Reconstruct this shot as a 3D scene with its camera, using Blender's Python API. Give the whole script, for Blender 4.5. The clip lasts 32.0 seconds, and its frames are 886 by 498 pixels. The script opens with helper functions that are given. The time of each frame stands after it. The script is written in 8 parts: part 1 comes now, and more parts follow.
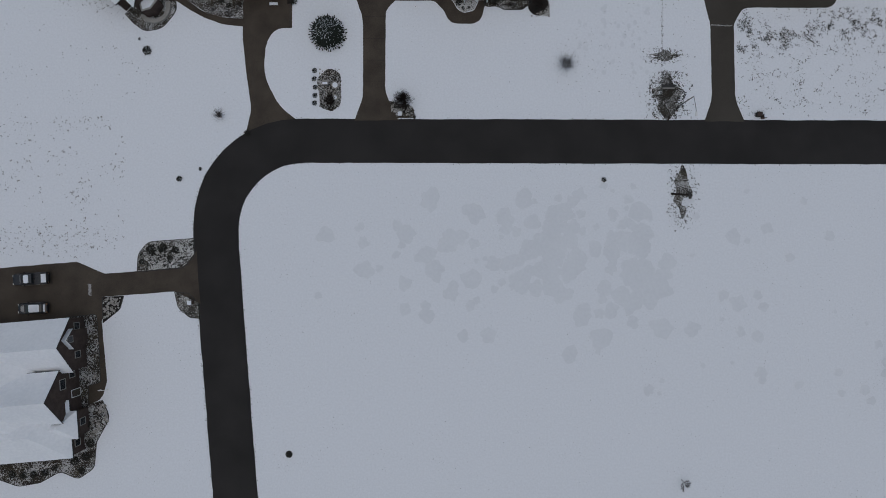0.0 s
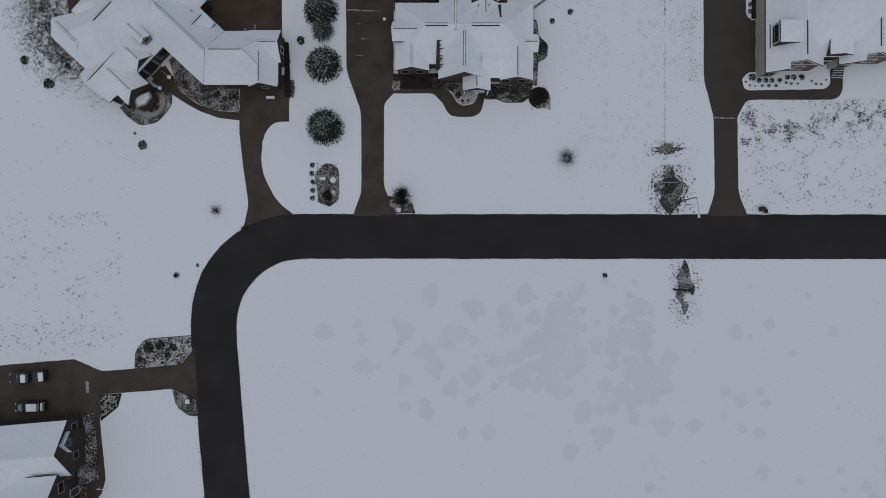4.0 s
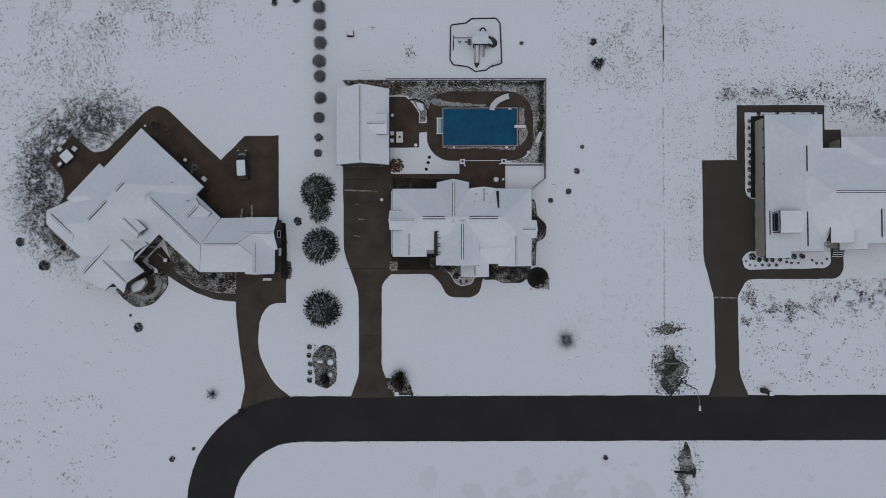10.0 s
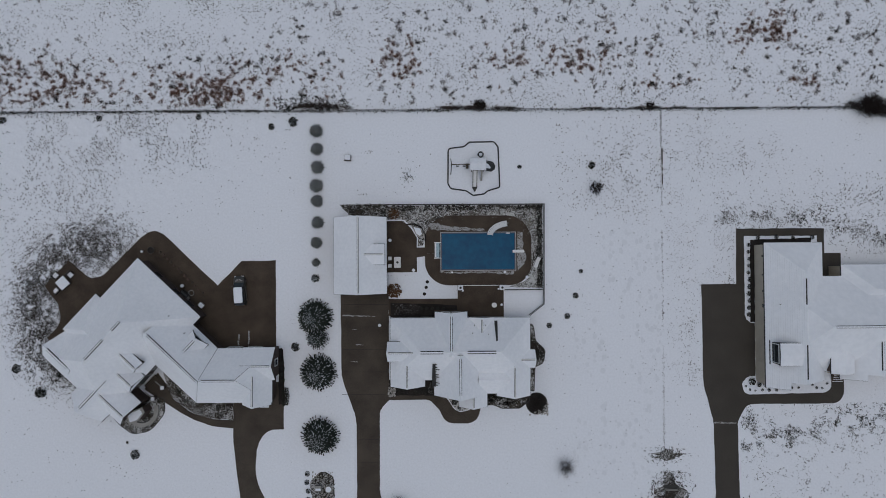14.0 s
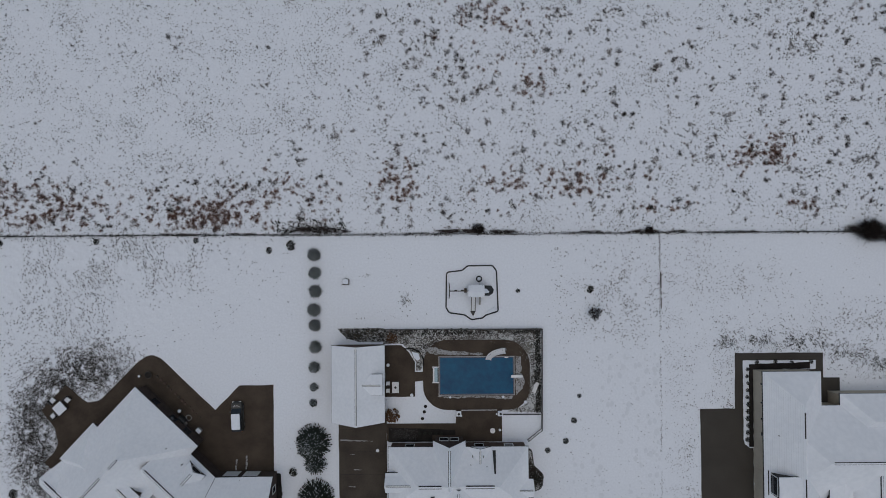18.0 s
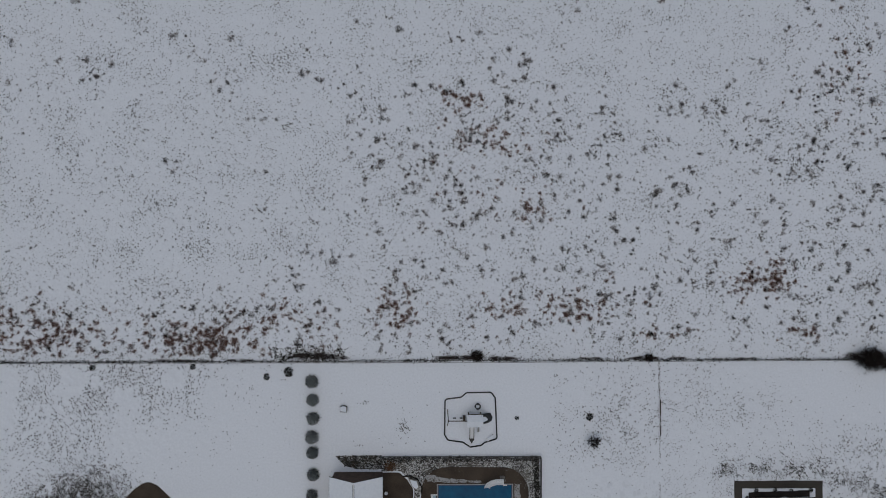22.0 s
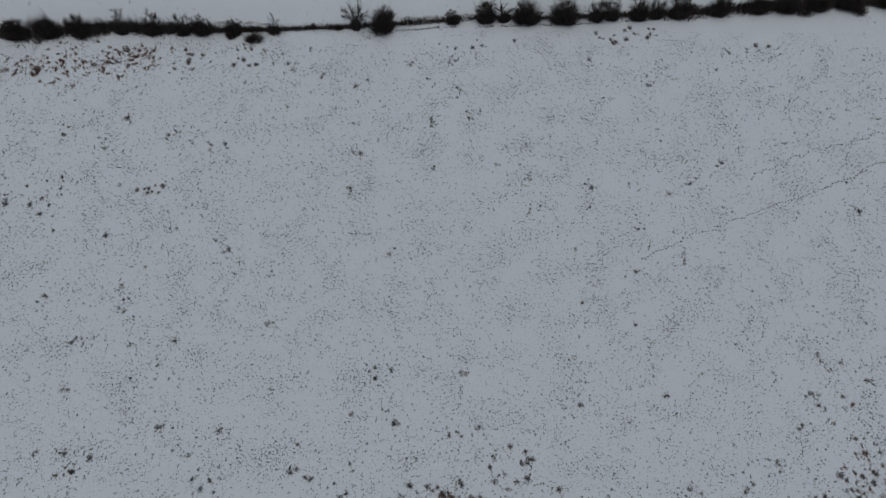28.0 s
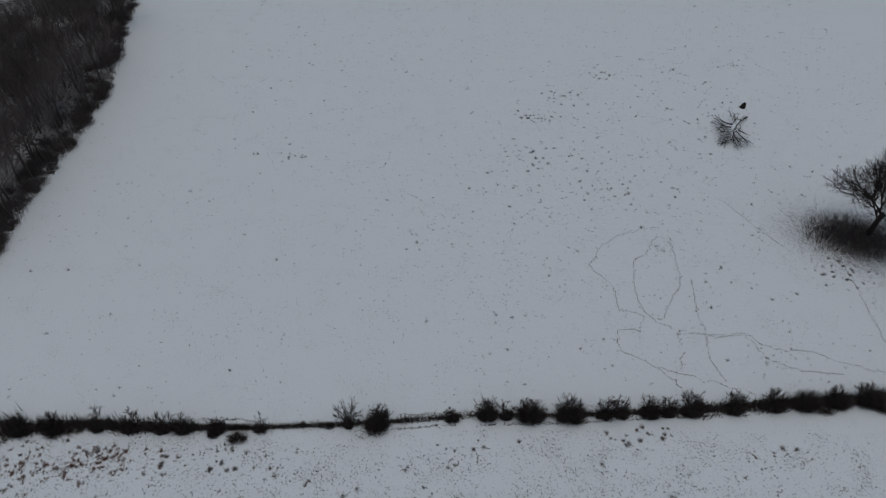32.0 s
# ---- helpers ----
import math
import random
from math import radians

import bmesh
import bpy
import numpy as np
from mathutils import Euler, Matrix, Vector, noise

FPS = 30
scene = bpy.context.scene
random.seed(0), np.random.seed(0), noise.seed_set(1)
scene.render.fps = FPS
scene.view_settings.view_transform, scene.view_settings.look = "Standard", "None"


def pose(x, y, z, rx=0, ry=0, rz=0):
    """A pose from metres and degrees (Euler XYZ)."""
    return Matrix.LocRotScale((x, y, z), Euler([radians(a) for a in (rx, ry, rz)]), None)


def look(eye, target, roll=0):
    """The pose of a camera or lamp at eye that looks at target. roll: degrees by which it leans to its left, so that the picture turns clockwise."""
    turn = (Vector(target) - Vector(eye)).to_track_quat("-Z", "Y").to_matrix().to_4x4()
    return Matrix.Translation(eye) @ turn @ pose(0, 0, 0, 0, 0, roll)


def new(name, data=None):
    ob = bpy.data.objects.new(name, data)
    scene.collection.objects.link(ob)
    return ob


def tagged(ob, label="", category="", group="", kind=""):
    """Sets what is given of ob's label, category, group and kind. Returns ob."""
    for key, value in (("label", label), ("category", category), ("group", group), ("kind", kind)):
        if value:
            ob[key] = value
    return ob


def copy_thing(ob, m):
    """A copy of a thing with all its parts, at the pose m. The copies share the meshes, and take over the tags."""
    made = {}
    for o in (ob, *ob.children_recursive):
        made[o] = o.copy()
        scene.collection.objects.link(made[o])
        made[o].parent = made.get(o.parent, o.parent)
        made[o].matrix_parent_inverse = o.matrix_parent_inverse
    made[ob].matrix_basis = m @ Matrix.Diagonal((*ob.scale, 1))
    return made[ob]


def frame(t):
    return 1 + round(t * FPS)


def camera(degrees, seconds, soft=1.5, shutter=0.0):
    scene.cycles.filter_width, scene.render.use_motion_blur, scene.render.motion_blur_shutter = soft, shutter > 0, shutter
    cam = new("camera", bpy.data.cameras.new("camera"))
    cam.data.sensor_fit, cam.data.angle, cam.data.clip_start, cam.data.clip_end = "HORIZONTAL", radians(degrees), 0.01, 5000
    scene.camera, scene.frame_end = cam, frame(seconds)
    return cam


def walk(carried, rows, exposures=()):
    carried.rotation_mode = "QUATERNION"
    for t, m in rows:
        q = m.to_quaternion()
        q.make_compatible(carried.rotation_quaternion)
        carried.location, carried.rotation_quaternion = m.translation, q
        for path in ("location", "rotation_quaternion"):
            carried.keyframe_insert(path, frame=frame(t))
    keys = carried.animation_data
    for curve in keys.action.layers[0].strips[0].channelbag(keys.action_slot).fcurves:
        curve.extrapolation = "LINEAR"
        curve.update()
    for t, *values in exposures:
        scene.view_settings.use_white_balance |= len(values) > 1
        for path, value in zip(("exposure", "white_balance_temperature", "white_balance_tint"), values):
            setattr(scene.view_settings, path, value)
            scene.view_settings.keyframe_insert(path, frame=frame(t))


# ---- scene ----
cam = camera(70.5, 32.0, 0.9)
# seconds, x, y, z, tilt from straight down, roll, yaw
ROWS = [
    (0, -1.72, -6.36, 105.24, 1.20, -0.05, 0.17),
    (0.5, -1.69, -4.16, 105.14, 0.86, -0.04, 0.18),
    (1, -1.67, -1.95, 105.04, 0.62, -0.02, 0.18),
    (1.5, -1.65, 0.25, 104.95, 0.45, 0.01, 0.18),
    (2, -1.62, 2.46, 104.85, 0.37, 0.01, 0.17),
    (2.5, -1.60, 4.68, 104.75, 0.27, 0.03, 0.15),
    (3, -1.57, 6.91, 104.65, 0.27, 0.05, 0.12),
    (3.5, -1.54, 9.16, 104.56, 0.26, 0.05, 0.09),
    (5.5, -1.42, 18.29, 104.21, 0.52, 0.05, -0.03),
    (6, -1.40, 20.63, 104.14, 0.61, 0.05, -0.05),
    (6.5, -1.37, 23.00, 104.07, 0.69, 0.05, -0.07),
    (7, -1.34, 25.39, 104.02, 0.74, 0.07, -0.07),
    (7.5, -1.31, 27.80, 103.98, 0.84, 0.08, -0.07),
    (8, -1.28, 30.23, 103.95, 0.90, 0.08, -0.07),
    (8.5, -1.24, 32.69, 103.94, 0.96, 0.09, -0.10),
    (9, -1.20, 35.17, 103.93, 0.92, 0.09, -0.13),
    (9.5, -1.16, 37.66, 103.93, 0.98, 0.08, -0.15),
    (10, -1.12, 40.17, 103.93, 1.02, 0.09, -0.17),
    (10.5, -1.08, 42.69, 103.93, 1.05, 0.08, -0.17),
    (11, -1.03, 45.23, 103.92, 1.09, 0.06, -0.19),
    (11.5, -0.99, 47.77, 103.90, 1.12, 0.05, -0.21),
    (12, -0.94, 50.32, 103.88, 1.14, 0.05, -0.23),
    (12.5, -0.90, 52.88, 103.86, 1.18, 0.05, -0.26),
    (13, -0.86, 55.44, 103.84, 1.19, 0.06, -0.29),
    (13.5, -0.81, 58.01, 103.81, 1.17, 0.06, -0.33),
    (14, -0.76, 60.58, 103.80, 1.18, 0.07, -0.35),
    (14.5, -0.72, 63.16, 103.80, 1.18, 0.07, -0.37),
    (16.5, -0.53, 73.55, 103.87, 1.09, 0.05, -0.42),
    (17, -0.50, 76.16, 103.89, 1.09, 0.05, -0.40),
    (17.5, -0.47, 78.78, 103.90, 1.05, 0.03, -0.37),
    (18, -0.45, 81.41, 103.90, 1.02, 0.01, -0.34),
    (18.5, -0.43, 84.05, 103.90, 0.99, -0.02, -0.32),
    (19, -0.43, 86.69, 103.88, 0.97, -0.04, -0.31),
    (19.5, -0.42, 89.34, 103.85, 0.95, -0.06, -0.29),
    (20, -0.42, 91.99, 103.82, 0.92, -0.08, -0.28),
    (20.5, -0.42, 94.65, 103.78, 0.91, -0.10, -0.26),
    (21, -0.43, 97.31, 103.73, 0.89, -0.12, -0.24),
    (21.5, -0.43, 99.97, 103.67, 0.85, -0.13, -0.22),
    (22, -0.42, 102.64, 103.62, 0.83, -0.14, -0.20),
    (22.5, -0.41, 105.30, 103.57, 0.65, -0.16, -0.18),
    (23, -0.40, 107.97, 103.52, 0.08, -0.17, -0.15),
    (23.5, -0.37, 110.64, 103.48, -0.17, -0.19, -0.13),
    (24, -0.34, 113.31, 103.45, 0.17, -0.19, -0.08),
    (24.5, -0.30, 115.98, 103.43, 1.14, -0.19, -0.02),
    (26.5, -0.09, 126.65, 103.47, 9.75, -0.14, 0.33),
    (27, -0.02, 129.31, 103.50, 12.73, -0.14, 0.38),
    (27.5, 0.04, 131.97, 103.54, 15.79, -0.15, 0.42),
    (28, 0.10, 134.62, 103.59, 18.88, -0.13, 0.46),
    (28.5, 0.17, 137.28, 103.64, 22.00, -0.09, 0.48),
    (29, 0.23, 139.92, 103.71, 25.24, -0.05, 0.49),
    (29.5, 0.29, 142.56, 103.78, 28.53, -0.03, 0.48),
    (30, 0.35, 145.19, 103.87, 31.88, -0.01, 0.50),
    (30.5, 0.41, 147.82, 103.96, 35.36, -0.01, 0.57),
    (31, 0.46, 150.44, 104.05, 38.90, -0.03, 0.65),
    (31.5, 0.52, 153.06, 104.14, 42.43, -0.06, 0.72),
    (32, 0.57, 155.68, 104.24, 46.03, -0.11, 0.78),
]
walk(cam, [(t, pose(x, y, z, a, b, c)) for t, x, y, z, a, b, c in ROWS],
     [(0.0, -0.25, 6420, 4.5), (14.0, -0.17, 6400, 5.5), (20.0, -0.27, 6500, 4.5), (24.0, -0.41, 6600, 3.5), (28.0, -0.46, 6580, 1.0), (32.0, -0.46, 6560, 1.0)])

# ---- light ----
world = bpy.data.worlds.new("overcast_sky")
scene.world = world
world.use_nodes = True
wn = world.node_tree
sky = wn.nodes.new("ShaderNodeTexSky")
sky.sky_type, sky.sun_disc = "NISHITA", False
sky.sun_elevation, sky.sun_rotation = radians(82), radians(200)
sky.air_density, sky.dust_density, sky.ozone_density = 1.0, 3.0, 1.0
wn.links.new(sky.outputs[0], wn.nodes["Background"].inputs[0])
wn.nodes["Background"].inputs[1].default_value = 0.08
sun = new("sun", bpy.data.lights.new("sun", "SUN"))
sun.data.energy, sun.data.angle, sun.data.color = 0.6, radians(140), (1.0, 0.97, 0.93)
sun.matrix_world = look((0, 0, 200), (-4, 12, 100))


# ---- materials ----
def material(name, low, high=None, rough=0.7, scale=3.0, bump=0.0, metal=0.0, fine=None, space="Object", per_piece=0.0, shine=None):
    """A surface between two colours by noise at two sizes, with a fine relief."""
    m = bpy.data.materials.new(name)
    m.use_nodes = True
    t = m.node_tree
    b = t.nodes["Principled BSDF"]
    high = high or tuple(c * 1.25 for c in low)
    co = t.nodes.new("ShaderNodeTexCoord") if space == "Object" else t.nodes.new("ShaderNodeNewGeometry")
    out = co.outputs["Object" if space == "Object" else "Position"]
    n1, n2 = t.nodes.new("ShaderNodeTexNoise"), t.nodes.new("ShaderNodeTexNoise")
    n1.inputs["Scale"].default_value, n1.inputs["Detail"].default_value = scale * 0.18, 3
    n2.inputs["Scale"].default_value, n2.inputs["Detail"].default_value = fine or scale * 2.5, 4
    t.links.new(out, n1.inputs["Vector"])
    t.links.new(out, n2.inputs["Vector"])
    mix = t.nodes.new("ShaderNodeMath")
    mix.operation = "MULTIPLY_ADD"
    mix.inputs[1].default_value = 0.5
    half = t.nodes.new("ShaderNodeMath")
    half.operation = "MULTIPLY"
    half.inputs[1].default_value = 0.5
    t.links.new(n2.outputs["Fac"], half.inputs[0])
    t.links.new(n1.outputs["Fac"], mix.inputs[0])
    t.links.new(half.outputs[0], mix.inputs[2])
    ramp = t.nodes.new("ShaderNodeValToRGB")
    ramp.color_ramp.elements[0].position, ramp.color_ramp.elements[1].position = 0.36, 0.64
    ramp.color_ramp.elements[0].color, ramp.color_ramp.elements[1].color = (*low, 1), (*high, 1)
    t.links.new(mix.outputs[0], ramp.inputs["Fac"])
    last = ramp.outputs["Color"]
    if per_piece:
        info = t.nodes.new("ShaderNodeObjectInfo")
        rng = t.nodes.new("ShaderNodeMapRange")
        rng.inputs["To Min"].default_value, rng.inputs["To Max"].default_value = 1 - per_piece, 1 + per_piece
        t.links.new(info.outputs["Random"], rng.inputs["Value"])
        hsv = t.nodes.new("ShaderNodeHueSaturation")
        t.links.new(rng.outputs[0], hsv.inputs["Value"])
        t.links.new(last, hsv.inputs["Color"])
        last = hsv.outputs["Color"]
    t.links.new(last, b.inputs["Base Color"])
    b.inputs["Roughness"].default_value, b.inputs["Metallic"].default_value = rough, metal
    b.inputs["Specular IOR Level"].default_value = shine if shine is not None else 0.5 if rough < 0.5 else 0.2
    if bump:
        bn = t.nodes.new("ShaderNodeBump")
        bn.inputs["Strength"].default_value, bn.inputs["Distance"].default_value = bump, 0.05
        t.links.new(n2.outputs["Fac"], bn.inputs["Height"])
        t.links.new(bn.outputs[0], b.inputs["Normal"])
    return m


def islands(name, colours, rough=0.85):
    """One of several colours for each loose piece of a mesh."""
    m = bpy.data.materials.new(name)
    m.use_nodes = True
    t = m.node_tree
    g = t.nodes.new("ShaderNodeNewGeometry")
    ramp = t.nodes.new("ShaderNodeValToRGB")
    e = ramp.color_ramp.elements
    while len(e) < len(colours):
        e.new(0.5)
    for i, c in enumerate(colours):
        e[i].position, e[i].color = i / (len(colours) - 1), (*c, 1)
    t.links.new(g.outputs["Random Per Island"], ramp.inputs["Fac"])
    t.links.new(ramp.outputs["Color"], t.nodes["Principled BSDF"].inputs["Base Color"])
    t.nodes["Principled BSDF"].inputs["Roughness"].default_value = rough
    t.nodes["Principled BSDF"].inputs["Specular IOR Level"].default_value = 0.15
    return m


def speckled(name, snow, soil, cell, cover, patch, rough=0.85, second=None, lots=None, drifts=0.55, tones=(0.92, 0.09), dots=None):
    """Thin snow over soil and stubble: dark flecks of the given size break through where patches of it are thin."""
    m = bpy.data.materials.new(name)
    m.use_nodes = True
    t = m.node_tree
    b = t.nodes["Principled BSDF"]
    b.inputs["Roughness"].default_value = rough
    b.inputs["Specular IOR Level"].default_value = 0.2
    g = t.nodes.new("ShaderNodeNewGeometry")

    def noise_at(scale, detail=3.0, roughness=0.5):
        n = t.nodes.new("ShaderNodeTexNoise")
        n.inputs["Scale"].default_value, n.inputs["Detail"].default_value, n.inputs["Roughness"].default_value = scale, detail, roughness
        t.links.new(g.outputs["Position"], n.inputs["Vector"])
        return n.outputs["Fac"]

    def math_node(op, a, b2):
        n = t.nodes.new("ShaderNodeMath")
        n.operation = op
        for i, v in enumerate((a, b2)):
            if isinstance(v, (int, float)):
                n.inputs[i].default_value = v
            else:
                t.links.new(v, n.inputs[i])
        return n.outputs[0]

    flecks = noise_at(1 / cell, 4, 0.62)
    thin = noise_at(1 / patch, 3)
    level = math_node("ADD", flecks, math_node("MULTIPLY", math_node("SUBTRACT", thin, 0.5), drifts))
    if lots:
        # each lot of land, from south to north, has its own depth of snow
        split = t.nodes.new("ShaderNodeSeparateXYZ")
        t.links.new(g.outputs["Position"], split.inputs[0])
        for y, change in lots:
            level = math_node("ADD", level, math_node("MULTIPLY", math_node("GREATER_THAN", split.outputs["Y"], y), change))
    rng = t.nodes.new("ShaderNodeMapRange")
    rng.inputs["From Min"].default_value, rng.inputs["From Max"].default_value = cover, cover + 0.07
    t.links.new(level, rng.inputs["Value"])
    bare = rng.outputs[0]
    if dots:
        # single stalks and pebbles that stand clear of the snow, more of them in some lots than in others
        for scale, reach in ((1.6, 0.23), (3.4, 0.40)):
            vor = t.nodes.new("ShaderNodeTexVoronoi")
            vor.inputs["Scale"].default_value = scale
            warp = t.nodes.new("ShaderNodeTexNoise")
            warp.inputs["Scale"].default_value, warp.inputs["Detail"].default_value = scale * 2.2, 2
            t.links.new(g.outputs["Position"], warp.inputs["Vector"])
            bent = t.nodes.new("ShaderNodeVectorMath")
            bent.operation = "MULTIPLY_ADD"
            bent.inputs[1].default_value = (0.9 / scale, 0.9 / scale, 0.0)
            t.links.new(warp.outputs["Color"], bent.inputs[0])
            t.links.new(g.outputs["Position"], bent.inputs[2])
            t.links.new(bent.outputs[0], vor.inputs["Vector"])
            chance = t.nodes.new("ShaderNodeSeparateColor")
            t.links.new(vor.outputs["Color"], chance.inputs[0])
            room = math_node("MULTIPLY", math_node("POWER", chance.outputs[0], 2.0), reach)
            amount = 0.0
            for y, change in dots:
                amount = math_node("ADD", math_node("MULTIPLY", math_node("GREATER_THAN", split.outputs["Y"], y), change), amount)
            room = math_node("MULTIPLY", math_node("MULTIPLY", room, amount), math_node("MAXIMUM", math_node("SUBTRACT", math_node("MULTIPLY", thin, 2.8), 0.5), 0.2))
            edge = t.nodes.new("ShaderNodeMapRange")
            edge.inputs["From Min"].default_value, edge.inputs["From Max"].default_value = 0.0, 0.05
            t.links.new(math_node("SUBTRACT", room, vor.outputs["Distance"]), edge.inputs["Value"])
            bare = math_node("MAXIMUM", bare, math_node("MULTIPLY", edge.outputs[0], math_node("ADD", 0.35, math_node("MULTIPLY", chance.outputs[1], 0.6))))
    tone = t.nodes.new("ShaderNodeValToRGB")
    tone.color_ramp.elements[0].position, tone.color_ramp.elements[1].position = 0.3, 0.7
    tone.color_ramp.elements[0].color = (*[c * tones[0] for c in snow], 1)
    tone.color_ramp.elements[1].color = (*snow, 1)
    t.links.new(noise_at(tones[1], 6, 0.6), tone.inputs["Fac"])
    soils = t.nodes.new("ShaderNodeValToRGB")
    soils.color_ramp.elements[0].position, soils.color_ramp.elements[1].position = 0.4, 0.62
    soils.color_ramp.elements[0].color, soils.color_ramp.elements[1].color = (*soil, 1), (*(second or soil), 1)
    t.links.new(noise_at(0.35), soils.inputs["Fac"])
    mx = t.nodes.new("ShaderNodeMix")
    mx.data_type = "RGBA"
    t.links.new(bare, mx.inputs["Factor"])
    t.links.new(tone.outputs["Color"], mx.inputs[6])
    t.links.new(soils.outputs["Color"], mx.inputs[7])
    t.links.new(mx.outputs[2], b.inputs["Base Color"])
    bn = t.nodes.new("ShaderNodeBump")
    bn.inputs["Strength"].default_value, bn.inputs["Distance"].default_value = 0.35, 0.15
    t.links.new(noise_at(0.8, 5), bn.inputs["Height"])
    t.links.new(bn.outputs[0], b.inputs["Normal"])
    return m


SNOW = (0.82, 0.84, 0.88)
M_GROUND = speckled("thin_snow_on_grass", SNOW, (0.07, 0.074, 0.062), 0.24, 0.69, 6.0, second=(0.09, 0.087, 0.076), lots=[(85.8, 0.07), (216.0, -0.03)], drifts=0.3, tones=(0.91, 3.0), dots=[(-3000.0, 0.02), (85.8, 1.1), (216.0, -0.7)])
M_SNOW = material("fresh_snow", (0.74, 0.76, 0.80), (0.82, 0.84, 0.88), 0.8, 1.2, 0.15)
M_ROOFSNOW = material("roof_snow", (0.755, 0.775, 0.81), (0.845, 0.86, 0.89), 0.8, 0.9, 0.1)
M_ASPHALT = material("wet_asphalt", (0.0175, 0.016, 0.0155), (0.031, 0.0285, 0.0275), 0.72, 0.8, 0.2, fine=30, space="World")
M_CONCRETE = material("wet_brown_concrete", (0.040, 0.0315, 0.0245), (0.082, 0.066, 0.051), 0.7, 1.6, 0.15, fine=14, space="World")
M_PATIO = material("stained_concrete", (0.038, 0.027, 0.019), (0.078, 0.058, 0.042), 0.7, 2.2, 0.15, fine=14, space="World")
M_MULCH = speckled("mulch_with_snow", (0.50, 0.50, 0.50), (0.03, 0.024, 0.019), 0.2, 0.425, 2.5, second=(0.06, 0.05, 0.035))
M_STONEBED = speckled("stone_bed_with_snow", (0.56, 0.56, 0.55), (0.045, 0.038, 0.032), 0.2, 0.475, 3.0, second=(0.14, 0.13, 0.11))
# wet mulch; the strip by the garage wall takes it for shade
M_MULCH_AND_SHADE = material("dark_wet_mulch_and_shade", (0.010, 0.009, 0.008), (0.034, 0.028, 0.024), 0.8, 4, 0.4, fine=9, space="World")
# roof shingle; the same colour stands in for shade beside a dormer
M_SHINGLE_AND_SHADE = material("dark_shingle_and_shade", (0.03, 0.03, 0.032), (0.055, 0.052, 0.05), 0.8, 6, 0.2)
M_BRICK = material("brown_brick", (0.065, 0.046, 0.038), (0.125, 0.086, 0.068), 0.85, 8, 0.3)
M_DARKBRICK = material("dark_brick", (0.045, 0.032, 0.028), (0.085, 0.062, 0.052), 0.85, 8, 0.3)
M_TAN = material("tan_siding", (0.46, 0.40, 0.32), (0.54, 0.48, 0.39), 0.7, 3, 0.1)
M_TRIM = material("white_trim", (0.68, 0.68, 0.67), (0.76, 0.76, 0.75), 0.5, 3)
M_WINDOW = material("window_glass", (0.015, 0.018, 0.022), (0.03, 0.035, 0.04), 0.08, 1)
M_WEATHERED = material("weathered_trim", (0.24, 0.23, 0.21), (0.34, 0.33, 0.31), 0.7, 3)
M_GREYMETAL = material("grey_metal", (0.2, 0.2, 0.2), (0.3, 0.3, 0.3), 0.4, 4, 0, 0.8)
M_BLACKMETAL = material("black_metal", (0.012, 0.012, 0.012), (0.025, 0.025, 0.025), 0.45, 4)
M_WOODDARK = material("weathered_wood", (0.05, 0.04, 0.03), (0.11, 0.09, 0.07), 0.8, 6, 0.3)
M_BARK = material("wet_bark", (0.018, 0.015, 0.013), (0.04, 0.034, 0.029), 0.9, 5, 0.4)
M_GREYBARK = material("grey_bark", (0.05, 0.045, 0.04), (0.10, 0.09, 0.08), 0.9, 5, 0.4)
M_TWIG = islands("bare_twigs", [(0.016, 0.011, 0.010), (0.034, 0.025, 0.021), (0.022, 0.018, 0.016)])
M_NEEDLE = islands("spruce_needles", [(0.016, 0.021, 0.017), (0.036, 0.043, 0.034), (0.024, 0.031, 0.025), (0.052, 0.057, 0.046)])
M_SHRUB = islands("shrub_leaves", [(0.021, 0.024, 0.02), (0.043, 0.041, 0.035), (0.031, 0.03, 0.027)])
M_WEED = islands("dead_weeds", [(0.045, 0.046, 0.040), (0.10, 0.083, 0.072), (0.06, 0.05, 0.048), (0.14, 0.115, 0.10), (0.04, 0.046, 0.038), (0.20, 0.17, 0.15)])
M_GREYWEED = islands("grey_weeds", [(0.10, 0.088, 0.088), (0.20, 0.178, 0.175), (0.13, 0.113, 0.112), (0.30, 0.27, 0.265), (0.09, 0.083, 0.08)])
M_DARKWEED = islands("dark_weeds", [(0.035, 0.034, 0.033), (0.08, 0.07, 0.065), (0.05, 0.045, 0.042), (0.12, 0.102, 0.095)])
M_REDWEED = islands("reddish_weeds", [(0.16, 0.088, 0.07), (0.27, 0.165, 0.135), (0.12, 0.07, 0.058), (0.33, 0.22, 0.185), (0.09, 0.066, 0.056)])
M_WOODBRUSH = islands("grey_brown_brush", [(0.085, 0.07, 0.067), (0.13, 0.108, 0.102), (0.062, 0.052, 0.05), (0.18, 0.152, 0.145)])
M_ROCK = islands("rounded_stones", [(0.2, 0.19, 0.17), (0.4, 0.38, 0.35), (0.3, 0.28, 0.26), (0.55, 0.54, 0.53)])
M_STUBBLE = islands("dark_stubble", [(0.03, 0.03, 0.027), (0.06, 0.053, 0.045), (0.04, 0.036, 0.034), (0.09, 0.08, 0.07)])
M_THIN = material("thin_wet_snow", (0.70, 0.72, 0.755), (0.755, 0.775, 0.81), 0.8, 0.8, 0.1, space="World")
M_BRUSH = islands("brown_brush", [(0.042, 0.033, 0.031), (0.08, 0.064, 0.058), (0.034, 0.027, 0.026), (0.13, 0.108, 0.098)])
